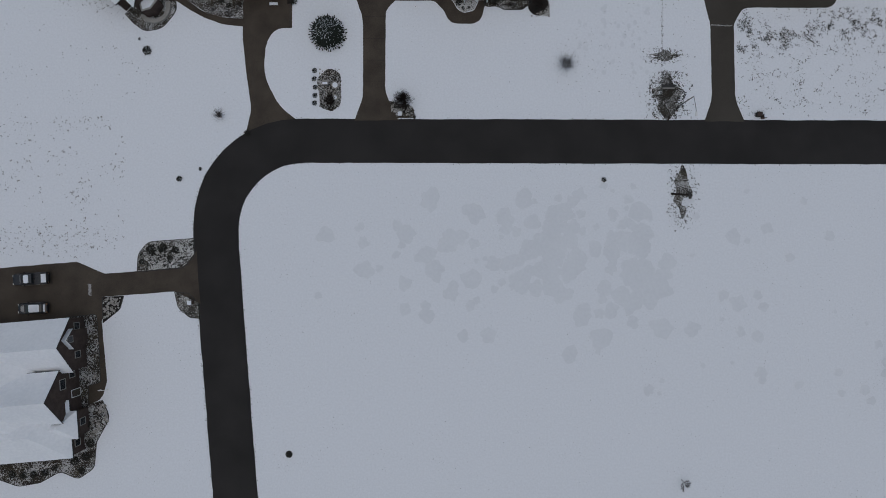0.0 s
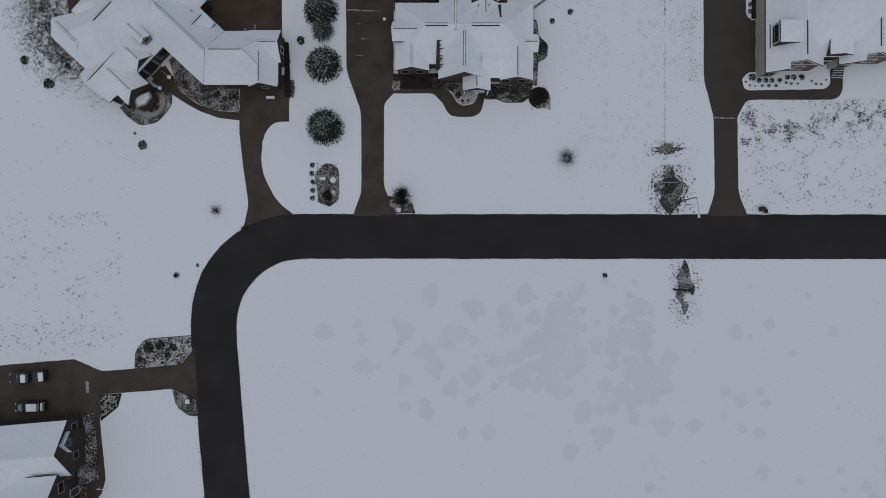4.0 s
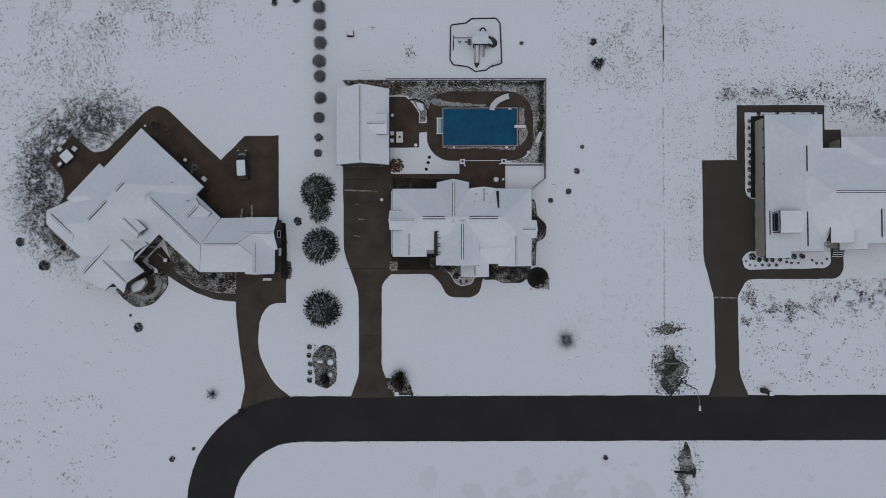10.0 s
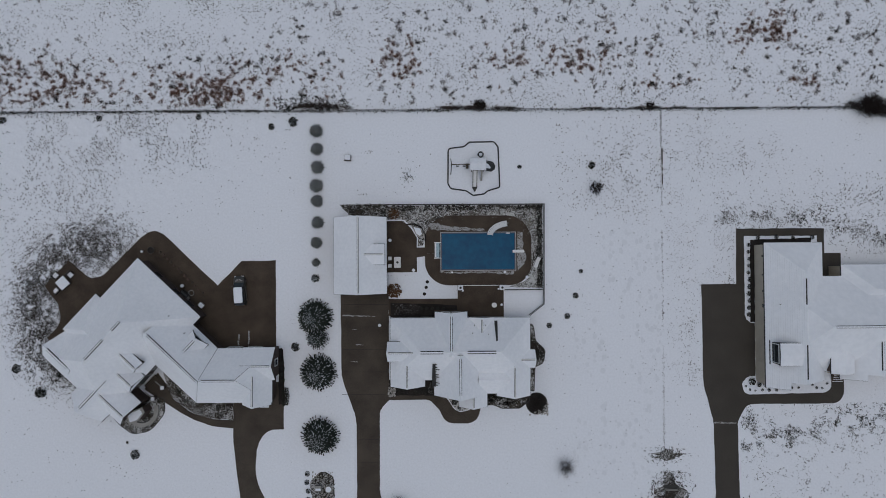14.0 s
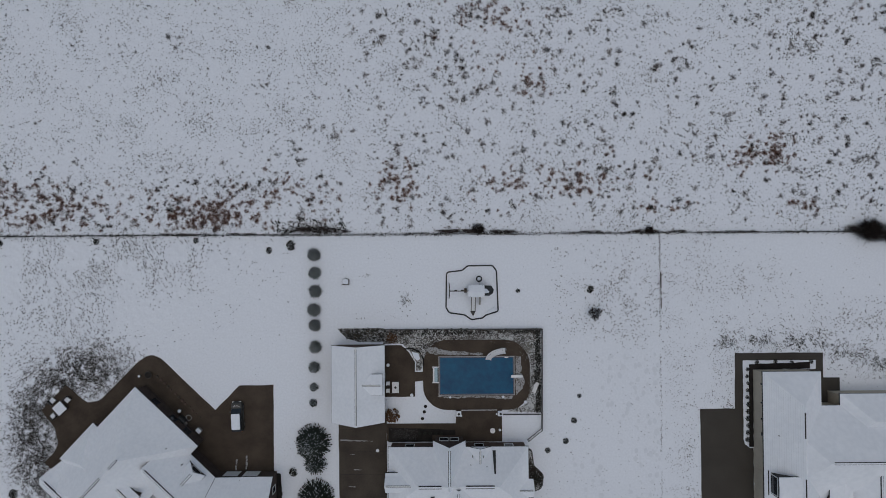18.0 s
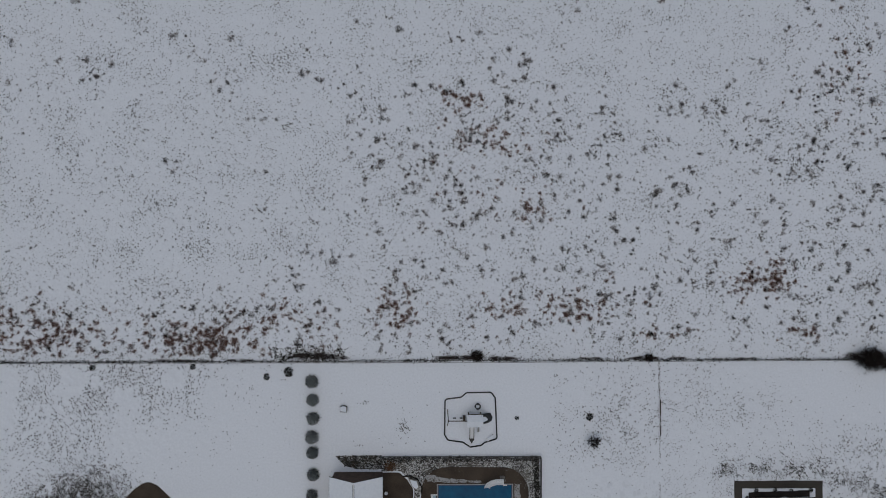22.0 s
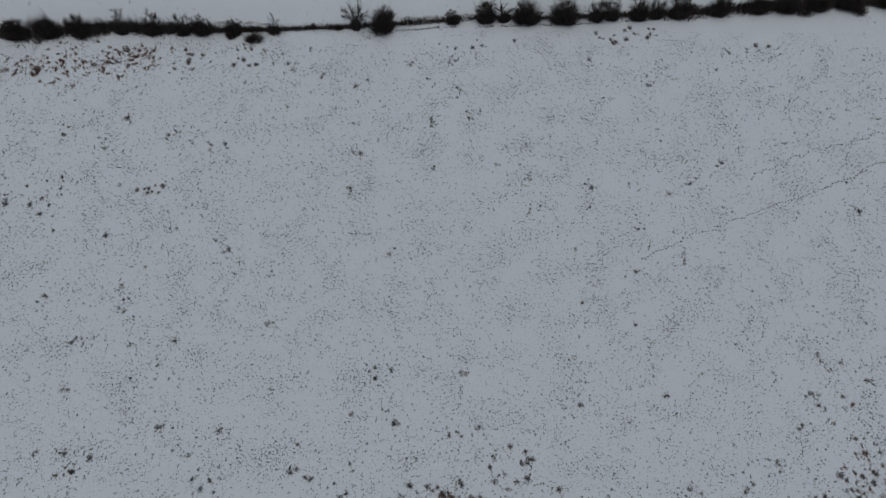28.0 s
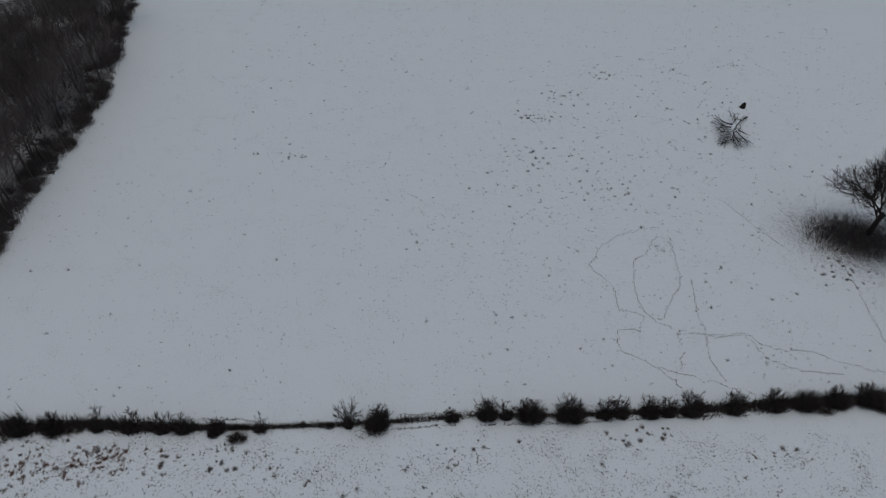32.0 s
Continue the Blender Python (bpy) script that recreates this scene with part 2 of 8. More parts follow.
M_LITTER = speckled("leaf_litter_with_snow", (0.40, 0.40, 0.41), (0.030, 0.024, 0.021), 0.6, 0.50, 4.0, second=(0.05, 0.038, 0.033))
M_WOODFLOOR = speckled("woodland_floor", (0.34, 0.34, 0.35), (0.05, 0.042, 0.038), 1.2, 0.53, 12.0, second=(0.07, 0.055, 0.047))
M_SLUSH = speckled("thin_slush", (0.36, 0.355, 0.35), (0.09, 0.075, 0.06), 0.16, 0.52, 1.1, second=(0.10, 0.085, 0.07))
M_FROST = islands("frosted_stalks", [(0.05, 0.045, 0.035), (0.12, 0.10, 0.08), (0.35, 0.35, 0.35), (0.08, 0.06, 0.05), (0.5, 0.5, 0.52)])
M_PLASTIC = material("white_plastic", (0.68, 0.68, 0.68), (0.75, 0.75, 0.75), 0.35, 2)
M_RUST = material("russet_leaves", (0.07, 0.038, 0.02), (0.14, 0.08, 0.045), 0.9, 5, 0.4)


# ---- mesh tools ----
class Shape:
    """Collects boxes, prisms and tubes for one mesh."""

    def __init__(self):
        self.v, self.f = [], []

    def add(self, verts, faces):
        k = len(self.v)
        self.v += [tuple(p) for p in verts]
        self.f += [tuple(i + k for i in f) for f in faces]
        return self

    def box(self, x0, y0, z0, x1, y1, z1):
        return self.add([(x, y, z) for z in (z0, z1) for x, y in ((x0, y0), (x1, y0), (x1, y1), (x0, y1))],
                        [(3, 2, 1, 0), (4, 5, 6, 7), (0, 1, 5, 4), (1, 2, 6, 5), (2, 3, 7, 6), (3, 0, 4, 7)])

    def prism(self, ring, z0, z1):
        n = len(ring)
        return self.add([(x, y, z0) for x, y in ring] + [(x, y, z1) for x, y in ring],
                        [tuple(range(n - 1, -1, -1)), tuple(range(n, 2 * n))] + [(i, (i + 1) % n, n + (i + 1) % n, n + i) for i in range(n)])

    def slab(self, top, thick):
        """A plate with the given upper polygon, in space, and a thickness straight down."""
        n = len(top)
        return self.add([(x, y, z - thick) for x, y, z in top] + list(top),
                        [tuple(range(n - 1, -1, -1)), tuple(range(n, 2 * n))] + [(i, (i + 1) % n, n + (i + 1) % n, n + i) for i in range(n)])

    def tube(self, points, radii, sides=6):
        pts = [Vector(p) for p in points]
        rings = []
        for i, p in enumerate(pts):
            d = (pts[min(i + 1, len(pts) - 1)] - pts[max(i - 1, 0)]).normalized()
            a = d.orthogonal().normalized()
            b = d.cross(a)
            r = radii[i] if isinstance(radii, (list, tuple)) else radii
            rings += [p + r * (math.cos(q) * a + math.sin(q) * b) for q in (2 * math.pi * j / sides for j in range(sides))]
        faces = [(i * sides + j, i * sides + (j + 1) % sides, (i + 1) * sides + (j + 1) % sides, (i + 1) * sides + j) for i in range(len(pts) - 1) for j in range(sides)]
        faces += [tuple(range(sides - 1, -1, -1)), tuple(range((len(pts) - 1) * sides, len(pts) * sides))]
        return self.add(rings, faces)

    def disc(self, x, y, z0, z1, r, sides=16, r1=None):
        r1 = r if r1 is None else r1
        q = [2 * math.pi * j / sides for j in range(sides)]
        return self.add([(x + r * math.cos(a), y + r * math.sin(a), z0) for a in q] + [(x + r1 * math.cos(a), y + r1 * math.sin(a), z1) for a in q],
                        [tuple(range(sides - 1, -1, -1)), tuple(range(sides, 2 * sides))] + [(i, (i + 1) % sides, sides + (i + 1) % sides, sides + i) for i in range(sides)])

    def moved(self, m):
        self.v = [tuple(m @ Vector(p)) for p in self.v]
        return self

    def mesh(self, name, mat, smooth=False):
        me = bpy.data.meshes.new(name)
        me.from_pydata(self.v, [], self.f)
        me.update()
        me.materials.append(mat)
        if smooth:
            me.polygons.foreach_set("use_smooth", [True] * len(me.polygons))
        return me


def part(name, shape, mat, parent, label="", smooth=False):
    ob = new(name, shape.mesh(name, mat, smooth))
    ob.parent = parent
    return tagged(ob, label)


def thing(name, m, label, category, group="", kind=""):
    ob = new(name)
    ob.empty_display_size = 0.5
    ob.matrix_basis = m
    return tagged(ob, label, category, group, kind)


def single(name, shape, mat, label, category, group="", kind="", m=None, smooth=False):
    ob = new(name, shape.mesh(name, mat, smooth))
    if m:
        ob.matrix_basis = m
    return tagged(ob, label, category, group, kind)


def rounded(corners, steps=6):
    """A ring of points from corners (x, y) or (x, y, radius), the latter turned into arcs."""
    out, n = [], len(corners)
    for i, c in enumerate(corners):
        p = Vector(c[:2])
        if len(c) < 3:
            out.append(tuple(p))
            continue
        a, b = Vector(corners[i - 1][:2]) - p, Vector(corners[(i + 1) % n][:2]) - p
        ang = a.angle(b)
        d = min(c[2] / math.tan(ang / 2), a.length * 0.9, b.length * 0.9)
        r = d * math.tan(ang / 2)
        centre = p + (a.normalized() + b.normalized()).normalized() * (r / math.sin(ang / 2))
        s, e = p + a.normalized() * d - centre, p + b.normalized() * d - centre
        turn = s.angle_signed(e)
        for k in range(steps + 1):
            q = -turn * k / steps
            out.append((centre.x + s.x * math.cos(q) - s.y * math.sin(q), centre.y + s.x * math.sin(q) + s.y * math.cos(q)))
    return out


def ccw(ring):
    area = sum(ring[i - 1][0] * ring[i][1] - ring[i][0] * ring[i - 1][1] for i in range(len(ring)))
    return ring if area > 0 else ring[::-1]


def ragged(ring, step, amount, seed=0):
    """The ring with its sides cut into short lengths and shaken a little, as snow edges are."""
    rnd, out = random.Random(seed), []
    for i, p in enumerate(ring):
        q = ring[(i + 1) % len(ring)]
        n = max(1, int(math.dist(p, q) / step))
        for k in range(n):
            f = k / n
            out.append((p[0] + (q[0] - p[0]) * f + rnd.uniform(-amount, amount), p[1] + (q[1] - p[1]) * f + rnd.uniform(-amount, amount)))
    return out


def sheet(ring, z0, z1):
    """A flat plate over a ring that may be hollow-cornered."""
    bm = bmesh.new()
    vs = [bm.verts.new((x, y, z1)) for x, y in ccw(ring)]
    f = bm.faces.new(vs)
    f.normal_update()
    bmesh.ops.triangulate(bm, faces=[f])
    s = Shape()
    bm.verts.index_update()
    s.add([v.co for v in bm.verts], [tuple(v.index for v in g.verts) for g in bm.faces])
    n = len(vs)
    ringz = [v.co for v in vs]
    s.add([(p.x, p.y, z1) for p in ringz] + [(p.x, p.y, z0) for p in ringz], [(n + i, n + (i + 1) % n, (i + 1) % n, i) for i in range(n)])
    bm.free()
    return s


def inside(x, y, ring):
    hit = False
    for i, (x1, y1) in enumerate(ring):
        x0, y0 = ring[i - 1]
        if (y0 > y) != (y1 > y) and x < (x1 - x0) * (y - y0) / (y1 - y0) + x0:
            hit = not hit
    return hit


# ---- ground ----
def height(y):
    """The land lies level."""
    return 0.0


ys = [-2400, -300, 0, 150, 300, 2600]
xs = [-2400, -300, 0, 300, 2400]
g = Shape().add([(x, y, 0) for y in ys for x in xs], [(j * 5 + i, j * 5 + i + 1, j * 5 + i + 6, j * 5 + i + 5) for j in range(5) for i in range(4)])
single("ground", g, M_GROUND, "lawns and fields under thin patchy snow", "ground", kind="structure", smooth=True)

ROAD = rounded([(400, 10.4), (-36.2, 10.3, 11), (-35.9, -4, 20), (-32.35, -45.9), (-16, -240), (-23.6, -240), (-39.75, -45.9), (-43.5, -4.5, 20), (-43.8, 17.75, 17.5), (400, 17.75)], 10)
single("road", sheet(ragged(ROAD, 1.5, 0.05, 1), -0.1, 0.03), M_ASPHALT, "dark wet asphalt street with snowy edges", "road", kind="structure")


def paved(name, ring, mat, label, category, z=0.04, kind="structure", seed=2):
    return single(name, sheet(ragged(ring, 1.2, 0.04, seed), -0.1, z), mat, label, category, kind=kind)


DRIVE1 = rounded([(-35.6, 38), (-35.6, 31.5, 8), (-34.8, 24.5, 12), (-34.0, 19.3, 6), (-34.9, 15.45), (-34.6, 14.9), (-33.2, 15.6), (-31.3, 16.3), (-29.3, 16.8), (-26.6, 17.1), (-26.6, 17.76), (-29.2, 19.6, 9), (-32.0, 25, 9), (-31.7, 30.6, 5), (-30, 33.1, 2.5), (-27.3, 33.2), (-27.3, 41), (-35.6, 41)])
DRIVE2 = rounded([(-17.85, 56), (-17.75, 41.6, 8), (-15.3, 35.0, 8), (-15.2, 21.5, 6), (-16.6, 17.5), (-9.2, 17.5), (-10.7, 20.5, 4), (-11.47, 22.6, 4), (-11.45, 36.2, 2), (-9.9, 37.9), (-9.9, 56)])
DRIVE3 = rounded([(41.8, 56.65), (47.55, 56.65), (47.65, 65.8), (62.2, 65.8), (62.2, 61.7), (64.9, 61.7), (64.9, 57), (50.5, 57), (50.5, 41.5), (49.2, 41.4, 1), (48.2, 40.3, 1), (48.6, 38.4, 1.2), (63.0, 38.7, 1.4), (62.9, 42), (65.0, 42), (65.0, 36.9, 2), (49.0, 36.9, 2), (47.45, 34, 2), (47.6, 21.2, 7), (49.2, 17.5), (42.4, 17.5), (43.7, 21.2, 7), (43.5, 34.1, 8), (41.9, 40.2, 8)])
DRIVE4 = rounded([(-110, -10.4), (-63.05, -6.5), (-58.28, -8.5), (-45, -7.3), (-43, -4.5), (-42.3, -13.5), (-46.5, -11.4), (-55.2, -12.1), (-58.3, -12.3), (-58.7, -16.6), (-57.7, -26.5), (-58.5, -29.3, 2), (-61.4, -30.8), (-61.8, -16.2), (-110, -20)])
PATIO1 = rounded([(-62.9, 61.2), (-66.9, 57.0), (-64.6, 54), (-63.9, 51, 3), (-66.4, 48.4), (-64.4, 46.8), (-52, 52), (-46, 50), (-37, 45), (-28.5, 45), (-28.6, 61.0), (-34.2, 60.9), (-38.2, 56.9), (-47.1, 65.4, 1.5), (-49, 66.3, 2), (-51, 64.9, 1.5), (-57.2, 58.6, 2), (-59.4, 58.2, 1.5)])
WALK1 = rounded([(-35.4, 33.4), (-39.1, 33.75, 8), (-42.2, 34.9, 8), (-44.7, 36.3, 6), (-46.6, 37.5), (-48.3, 38.6), (-50.3, 39.9), (-48.0, 42.6), (-46.6, 40.6), (-46.2, 39.3), (-45.6, 38.3, 2), (-42.2, 35.8, 6), (-39.1, 34.95, 8), (-35.4, 34.7)])
WALK2 = rounded([(-10.4, 39), (-10.4, 37.9), (-3.2, 37.9, 1.5), (-1.6, 36.2, 2), (-0.6, 34.0, 2), (4.6, 34.0, 2), (5.2, 36.6), (5.6, 38), (4.3, 38), (3.6, 36.2, 1.2), (1.2, 35.7, 1.5), (0, 37.6, 2), (-1.4, 39)])
DECK = rounded([(-3.9, 68.3, 4.2), (13.75, 68.2, 4.2), (13.75, 56.6, 3.6), (9.1, 56.7), (9.1, 51.5), (1.5, 51.5), (-9.9, 51.7), (-9.9, 54.5), (1.5, 54.5), (1.5, 56.7), (-3.9, 56.7, 4)], 8)
PATIO2 = [(-10.2, 67.4), (-7.4, 67.4), (-6.2, 66.2), (-5.2, 64.6), (-5.2, 63.0), (-3.6, 63.0), (-3.6, 61.6), (-5.2, 61.4), (-5.2, 58.9), (-10.2, 58.9)]
paved("driveway_1", DRIVE1, M_CONCRETE, "curved wet brown concrete driveway", "driveway", 0.024)
paved("driveway_2", DRIVE2, M_CONCRETE, "long straight wet concrete driveway", "driveway", seed=3)
paved("driveway_3", DRIVE3, material("wet_grey_concrete", (0.046, 0.040, 0.033), (0.066, 0.058, 0.049), 0.75, 1.0, 0.15, fine=14, space="World"), "wide wet grey concrete driveway with side path", "driveway", seed=4)
paved("driveway_4", DRIVE4, M_CONCRETE, "wet concrete driveway and parking court", "driveway", seed=5)
paved("patio_1", PATIO1, M_PATIO, "brown stained concrete patio round the house", "patio", 0.045, seed=6)
paved("walkway_1", WALK1, M_CONCRETE, "curved concrete walk to the front door", "path", 0.05, seed=7)
paved("walkway_2", WALK2, M_CONCRETE, "curved concrete walk to the front porch", "path", 0.05, seed=8)
paved("patio_2", PATIO2, M_PATIO, "brown concrete patio beside the garage", "patio", 0.05, seed=9)

# ---- pool ----
def coping(x0, y0, x1, y1, w, z0, z1):
    s = Shape()
    s.box(x0 - w, y0 - w, z0, x1 + w, y0, z1).box(x0 - w, y1, z0, x1 + w, y1 + w, z1)
    return s.box(x0 - w, y0, z0, x0, y1, z1).box(x1, y0, z0, x1 + w, y1, z1)


PX0, PY0, PX1, PY1 = -1.18, 59.2, 11.1, 65.4
slit = [(PX0 - 0.12, 62), (PX0 - 0.12, PY1 + 0.12), (PX1 + 0.12, PY1 + 0.12), (PX1 + 0.12, PY0 - 0.12), (PX0 - 0.12, PY0 - 0.12), (PX0 - 0.12, 61.99)]
DECK_RING = [p for p in DECK]
start = min(range(len(DECK_RING)), key=lambda i: abs(DECK_RING[i][0] + 3.9) * 5 + abs(DECK_RING[i][1] - 60.6))
DECK_RING = DECK_RING[start:] + DECK_RING[:start]
deck_s = sheet(DECK_RING + [(-3.9, 61.99)] + slit[::-1] + [(-3.9, 62)], -0.1, 0.10)
single("pool_deck", deck_s, M_PATIO, "brown stained concrete deck round the pool", "pool deck", kind="structure")

pool = thing("swimming_pool", pose(0, 0, 0), "rectangular swimming pool with deep blue water", "pool")
M_WATER = material("pool_water", (0.0005, 0.056, 0.13), (0.001, 0.09, 0.185), 0.25, 1.5, 0.03, fine=1.2, shine=0.15)
part("water", Shape().box(PX0, PY0, -0.05, PX1, PY1, 0.05), M_WATER, pool, "deep blue still water")
part("coping", coping(PX0, PY0, PX1, PY1, 0.13, -0.05, 0.13), material("pale_coping", (0.26, 0.26, 0.26), (0.4, 0.4, 0.4), 0.6, 3, 0.1), pool)
# an added flat band imitates how the water darkens towards its rim
line = coping(PX0 + 0.16, PY0 + 0.16, PX1 - 0.16, PY1 - 0.16, 0.16, 0.05, 0.056)
part("water_rim", line, material("dark_water_rim", (0.002, 0.02, 0.05), (0.004, 0.035, 0.08), 0.3, 4), pool, "dark blue band added for the darker rim of the water")
part("skimmer", Shape().box(9.6, 65.2, 0.05, 10.2, 65.38, 0.12), M_TRIM, pool, "pale skimmer lid")
for y0, y1 in ((61.15, 61.3), (63.7, 63.85)):
    part("step_rim", Shape().box(-2.35, y0, 0.05, PX0, y1, 0.2), M_PLASTIC, pool, "white moulded rim of the steps")
M_POOLSTEP = material("pale_blue_plastic", (0.22, 0.34, 0.40), (0.34, 0.46, 0.52), 0.35, 2)
for i in range(4):
    part("step", Shape().box(-2.25 + 0.26 * i, 61.35 - 0.06 * i, 0.05, -2.0 + 0.26 * i, 63.65 + 0.06 * i, 0.16 - 0.02 * i), M_POOLSTEP if i else M_PLASTIC, pool, "pale blue moulded pool step")

slide = thing("pool_slide", pose(0, 0, 0.1), "curved white plastic pool slide on the deck", "slide")
pts = [(6.9 + 3.0 * (1 - math.cos(a)), 65.0 + 1.75 * math.sin(a), 0.35 + 1.5 * a) for a in [i * 0.13 for i in range(12)]]
chute, rim = Shape(), Shape()
for k in range(len(pts) - 1):
    (x0, y0, z0), (x1, y1, z1) = pts[k], pts[k + 1]
    n = Vector((-(y1 - y0), x1 - x0, 0)).normalized() * 0.36
    chute.slab([(x0 - n.x, y0 - n.y, z0), (x1 - n.x, y1 - n.y, z1), (x1 + n.x, y1 + n.y, z1), (x0 + n.x, y0 + n.y, z0)], 0.06)
for sgn in (-1, 1):
    side = []
    for k, (x, y, z) in enumerate(pts):
        a, b = pts[max(k - 1, 0)], pts[min(k + 1, len(pts) - 1)]
        n = Vector((-(b[1] - a[1]), b[0] - a[0], 0)).normalized() * 0.38 * sgn
        side.append((x + n.x, y + n.y, z + 0.12))
    part("rim", Shape().tube(side, 0.09), M_PLASTIC, slide)
part("chute", chute, M_PLASTIC, slide, "snowy white chute")
for dx in (-0.35, 0.35):
    part("leg", Shape().tube([(9.4 + dx, 66.8, 0), (9.4 + dx, 66.8, 2.4)], 0.04), M_GREYMETAL, slide)
for i in range(6):
    part("rung", Shape().tube([(9.05, 66.9, 0.3 + 0.35 * i), (9.75, 66.9, 0.3 + 0.35 * i)], 0.03), M_GREYMETAL, slide)

board = thing("diving_board", pose(0, 0, 0.1), "white diving board over the pool edge", "diving board")
part("plank", Shape().box(10.6, 62.05, 0.45, 12.5, 62.5, 0.52), M_PLASTIC, board)
for x in (11.6, 12.3):
    part("stand", Shape().box(x, 62.08, 0, x + 0.12, 62.47, 0.45), M_GREYMETAL, board)


# ---- houses ----
TALL = Matrix.Diagonal((1, 1, 1.12, 1))


def hip_faces(L, W, eave, rise, hip0, hip1, oh=0.0):
    """The planes of a roof with its ridge along x: hipped or gabled at either end."""
    a, b = L / 2, W / 2
    r0 = -a + (b if hip0 else 0)
    r1 = a - (b if hip1 else 0)
    if r0 > r1:
        r0 = r1 = (r0 + r1) / 2
    A, B, C, D = (-a, -b, eave), (a, -b, eave), (a, b, eave), (-a, b, eave)
    P, Q = (r0, 0, eave + rise), (r1, 0, eave + rise)
    if r0 == r1:
        P = Q
    faces = [[A, B, Q, P] if P != Q else [A, B, Q], [C, D, P, Q] if P != Q else [C, D, P]]
    if hip0:
        faces.append([D, A, P])
    if hip1:
        faces.append([B, C, Q])
    return faces, P, Q


def block(house, x, y, ang, L, W, eave, rise, hip0=False, hip1=False, wall=M_BRICK, base=0.0, over=0.35, cover=M_ROOFSNOW, vent=True, walls=True, snow=0.1):
    """A wing of a house: walls up to the eaves, gable walls, roof plates with snow, and the dark ridge vent that has melted free."""
    m = pose(x, y, 0, 0, 0, ang)
    faces, P, Q = hip_faces(L, W, eave, rise, hip0, hip1)
    roof = Shape()
    for f in faces:
        roof.slab(f, 0.16)
    r = part("roof", roof.moved(m), M_SHINGLE_AND_SHADE, house, "dark shingle roof edge")
    for f in faces:
        shrunk = []
        for p in f:
            v = Vector(p)
            if abs(v.z - eave) < 1e-6:
                v.y -= math.copysign(0.05, v.y)
                if hip0 and v.x < 0 or hip1 and v.x > 0:
                    v.x -= math.copysign(0.05, v.x)
                if (not hip0 and v.x < 0) or (not hip1 and v.x > 0):
                    v.x -= math.copysign(0.05, v.x)
                v.z += 0.05 * rise / (W / 2)
            v.z += snow
            shrunk.append(tuple(v))
        part("snow", Shape().slab(shrunk, snow - 0.012).moved(m), cover, r, "even layer of snow")
    if walls:
        a, b = L / 2 - over, W / 2 - over
        slope = rise / (W / 2)
        body = Shape().box(-a, -b, base, a, b, eave + 0.0)
        for end, hipped in ((-1, hip0), (1, hip1)):
            if not hipped:
                xx = end * a
                t = 0.12 * end
                zt = eave + rise - 0.2 - over * 0
                tri = [(-b, eave - 0.02), (b, eave - 0.02), (0, eave + slope * b - 0.05)]
                body.add([(xx - t, yy, zz) for yy, zz in tri] + [(xx, yy, zz) for yy, zz in tri], [(0, 1, 2), (5, 4, 3), (0, 3, 4, 1), (1, 4, 5, 2), (2, 5, 3, 0)])
        part("wall", body.moved(m), wall, house)
    if vent == "pale" and P != Q:
        z = eave + rise + snow
        part("ridge_vent", Shape().box(P[0] + 0.3, -0.13, z - 0.1, Q[0] - 0.3, 0.13, z + 0.012).moved(m), M_SHINGLE_AND_SHADE, house, "narrow dark ridge vent")
        part("ridge_cap", Shape().box(P[0] + 0.1, -0.075, z - 0.06, Q[0] - 0.1, 0.075, z + 0.05).moved(m), M_TRIM, house, "pale ridge cap")
    elif vent and P != Q:
        p, q = Vector(P), Vector(Q)
        d = (q - p).normalized()
        p, q = p + d * (0.9 if not hip0 else 0.4), q - d * (0.5 if not hip1 else 0.4)
        if (q - p).length > 0.8:
            z = eave + rise + snow
            v = part("ridge_vent", Shape().box(p.x, -0.19, z - 0.14, q.x, 0.19, z + 0.02).moved(m), M_SHINGLE_AND_SHADE, house, "dark ridge vent free of snow")
            part("snow", Shape().box(p.x - 0.05, -0.11, z + 0.0, q.x + 0.05, 0.1, z + 0.08).moved(m), cover, v)
    return r


def opening(house, name, x, y, z, ang, w, h, glass=M_WINDOW, frame_mat=M_TRIM, rows=2, cols=2):
    """A window or a door in a wall; its outer face looks along -y before it is turned."""
    m = pose(x, y, z, 0, 0, ang)
    s = Shape().box(-w / 2 - 0.1, -0.07, -0.1, -w / 2, 0.05, h + 0.1).box(w / 2, -0.07, -0.1, w / 2 + 0.1, 0.05, h + 0.1).box(-w / 2, -0.07, -0.1, w / 2, 0.05, 0).box(-w / 2, -0.07, h, w / 2, 0.05, h + 0.1)
    o = part(name, s.moved(m), frame_mat, house)
    for i in range(cols):
        for j in range(rows):
            a, b = -w / 2 + w * i / cols, -w / 2 + w * (i + 1) / cols
            part("pane", Shape().box(a + 0.02, -0.03, h * j / rows + 0.02, b - 0.02, 0.02, h * (j + 1) / rows - 0.02).moved(m), glass, o)
    return o


def pipe(house, x, y, z):
    part("vent_pipe", Shape().disc(x, y, z - 0.9, z + 0.02, 0.07, 8), M_BLACKMETAL, house)


# the house with wings set at an angle
U = -43.2
h1 = thing("house", TALL @ pose(-45, 48, 0), "large angled brick house with snow on its many roofs", "house", "houses along the street")


def at1(u, v):
    a = radians(U)
    return u * math.cos(a) - v * math.sin(a), u * math.sin(a) + v * math.cos(a)


def wing1(u0, u1, v0, v1, along, eave, rise, hip0=False, hip1=False, **kw):
    x, y = at1((u0 + u1) / 2, (v0 + v1) / 2)
    if along == "u":
        return block(h1, x, y, U, u1 - u0, v1 - v0, eave, rise, hip0, hip1, **kw)
    return block(h1, x, y, U + 90, v1 - v0, u1 - u0, eave, rise, hip0, hip1, **kw)


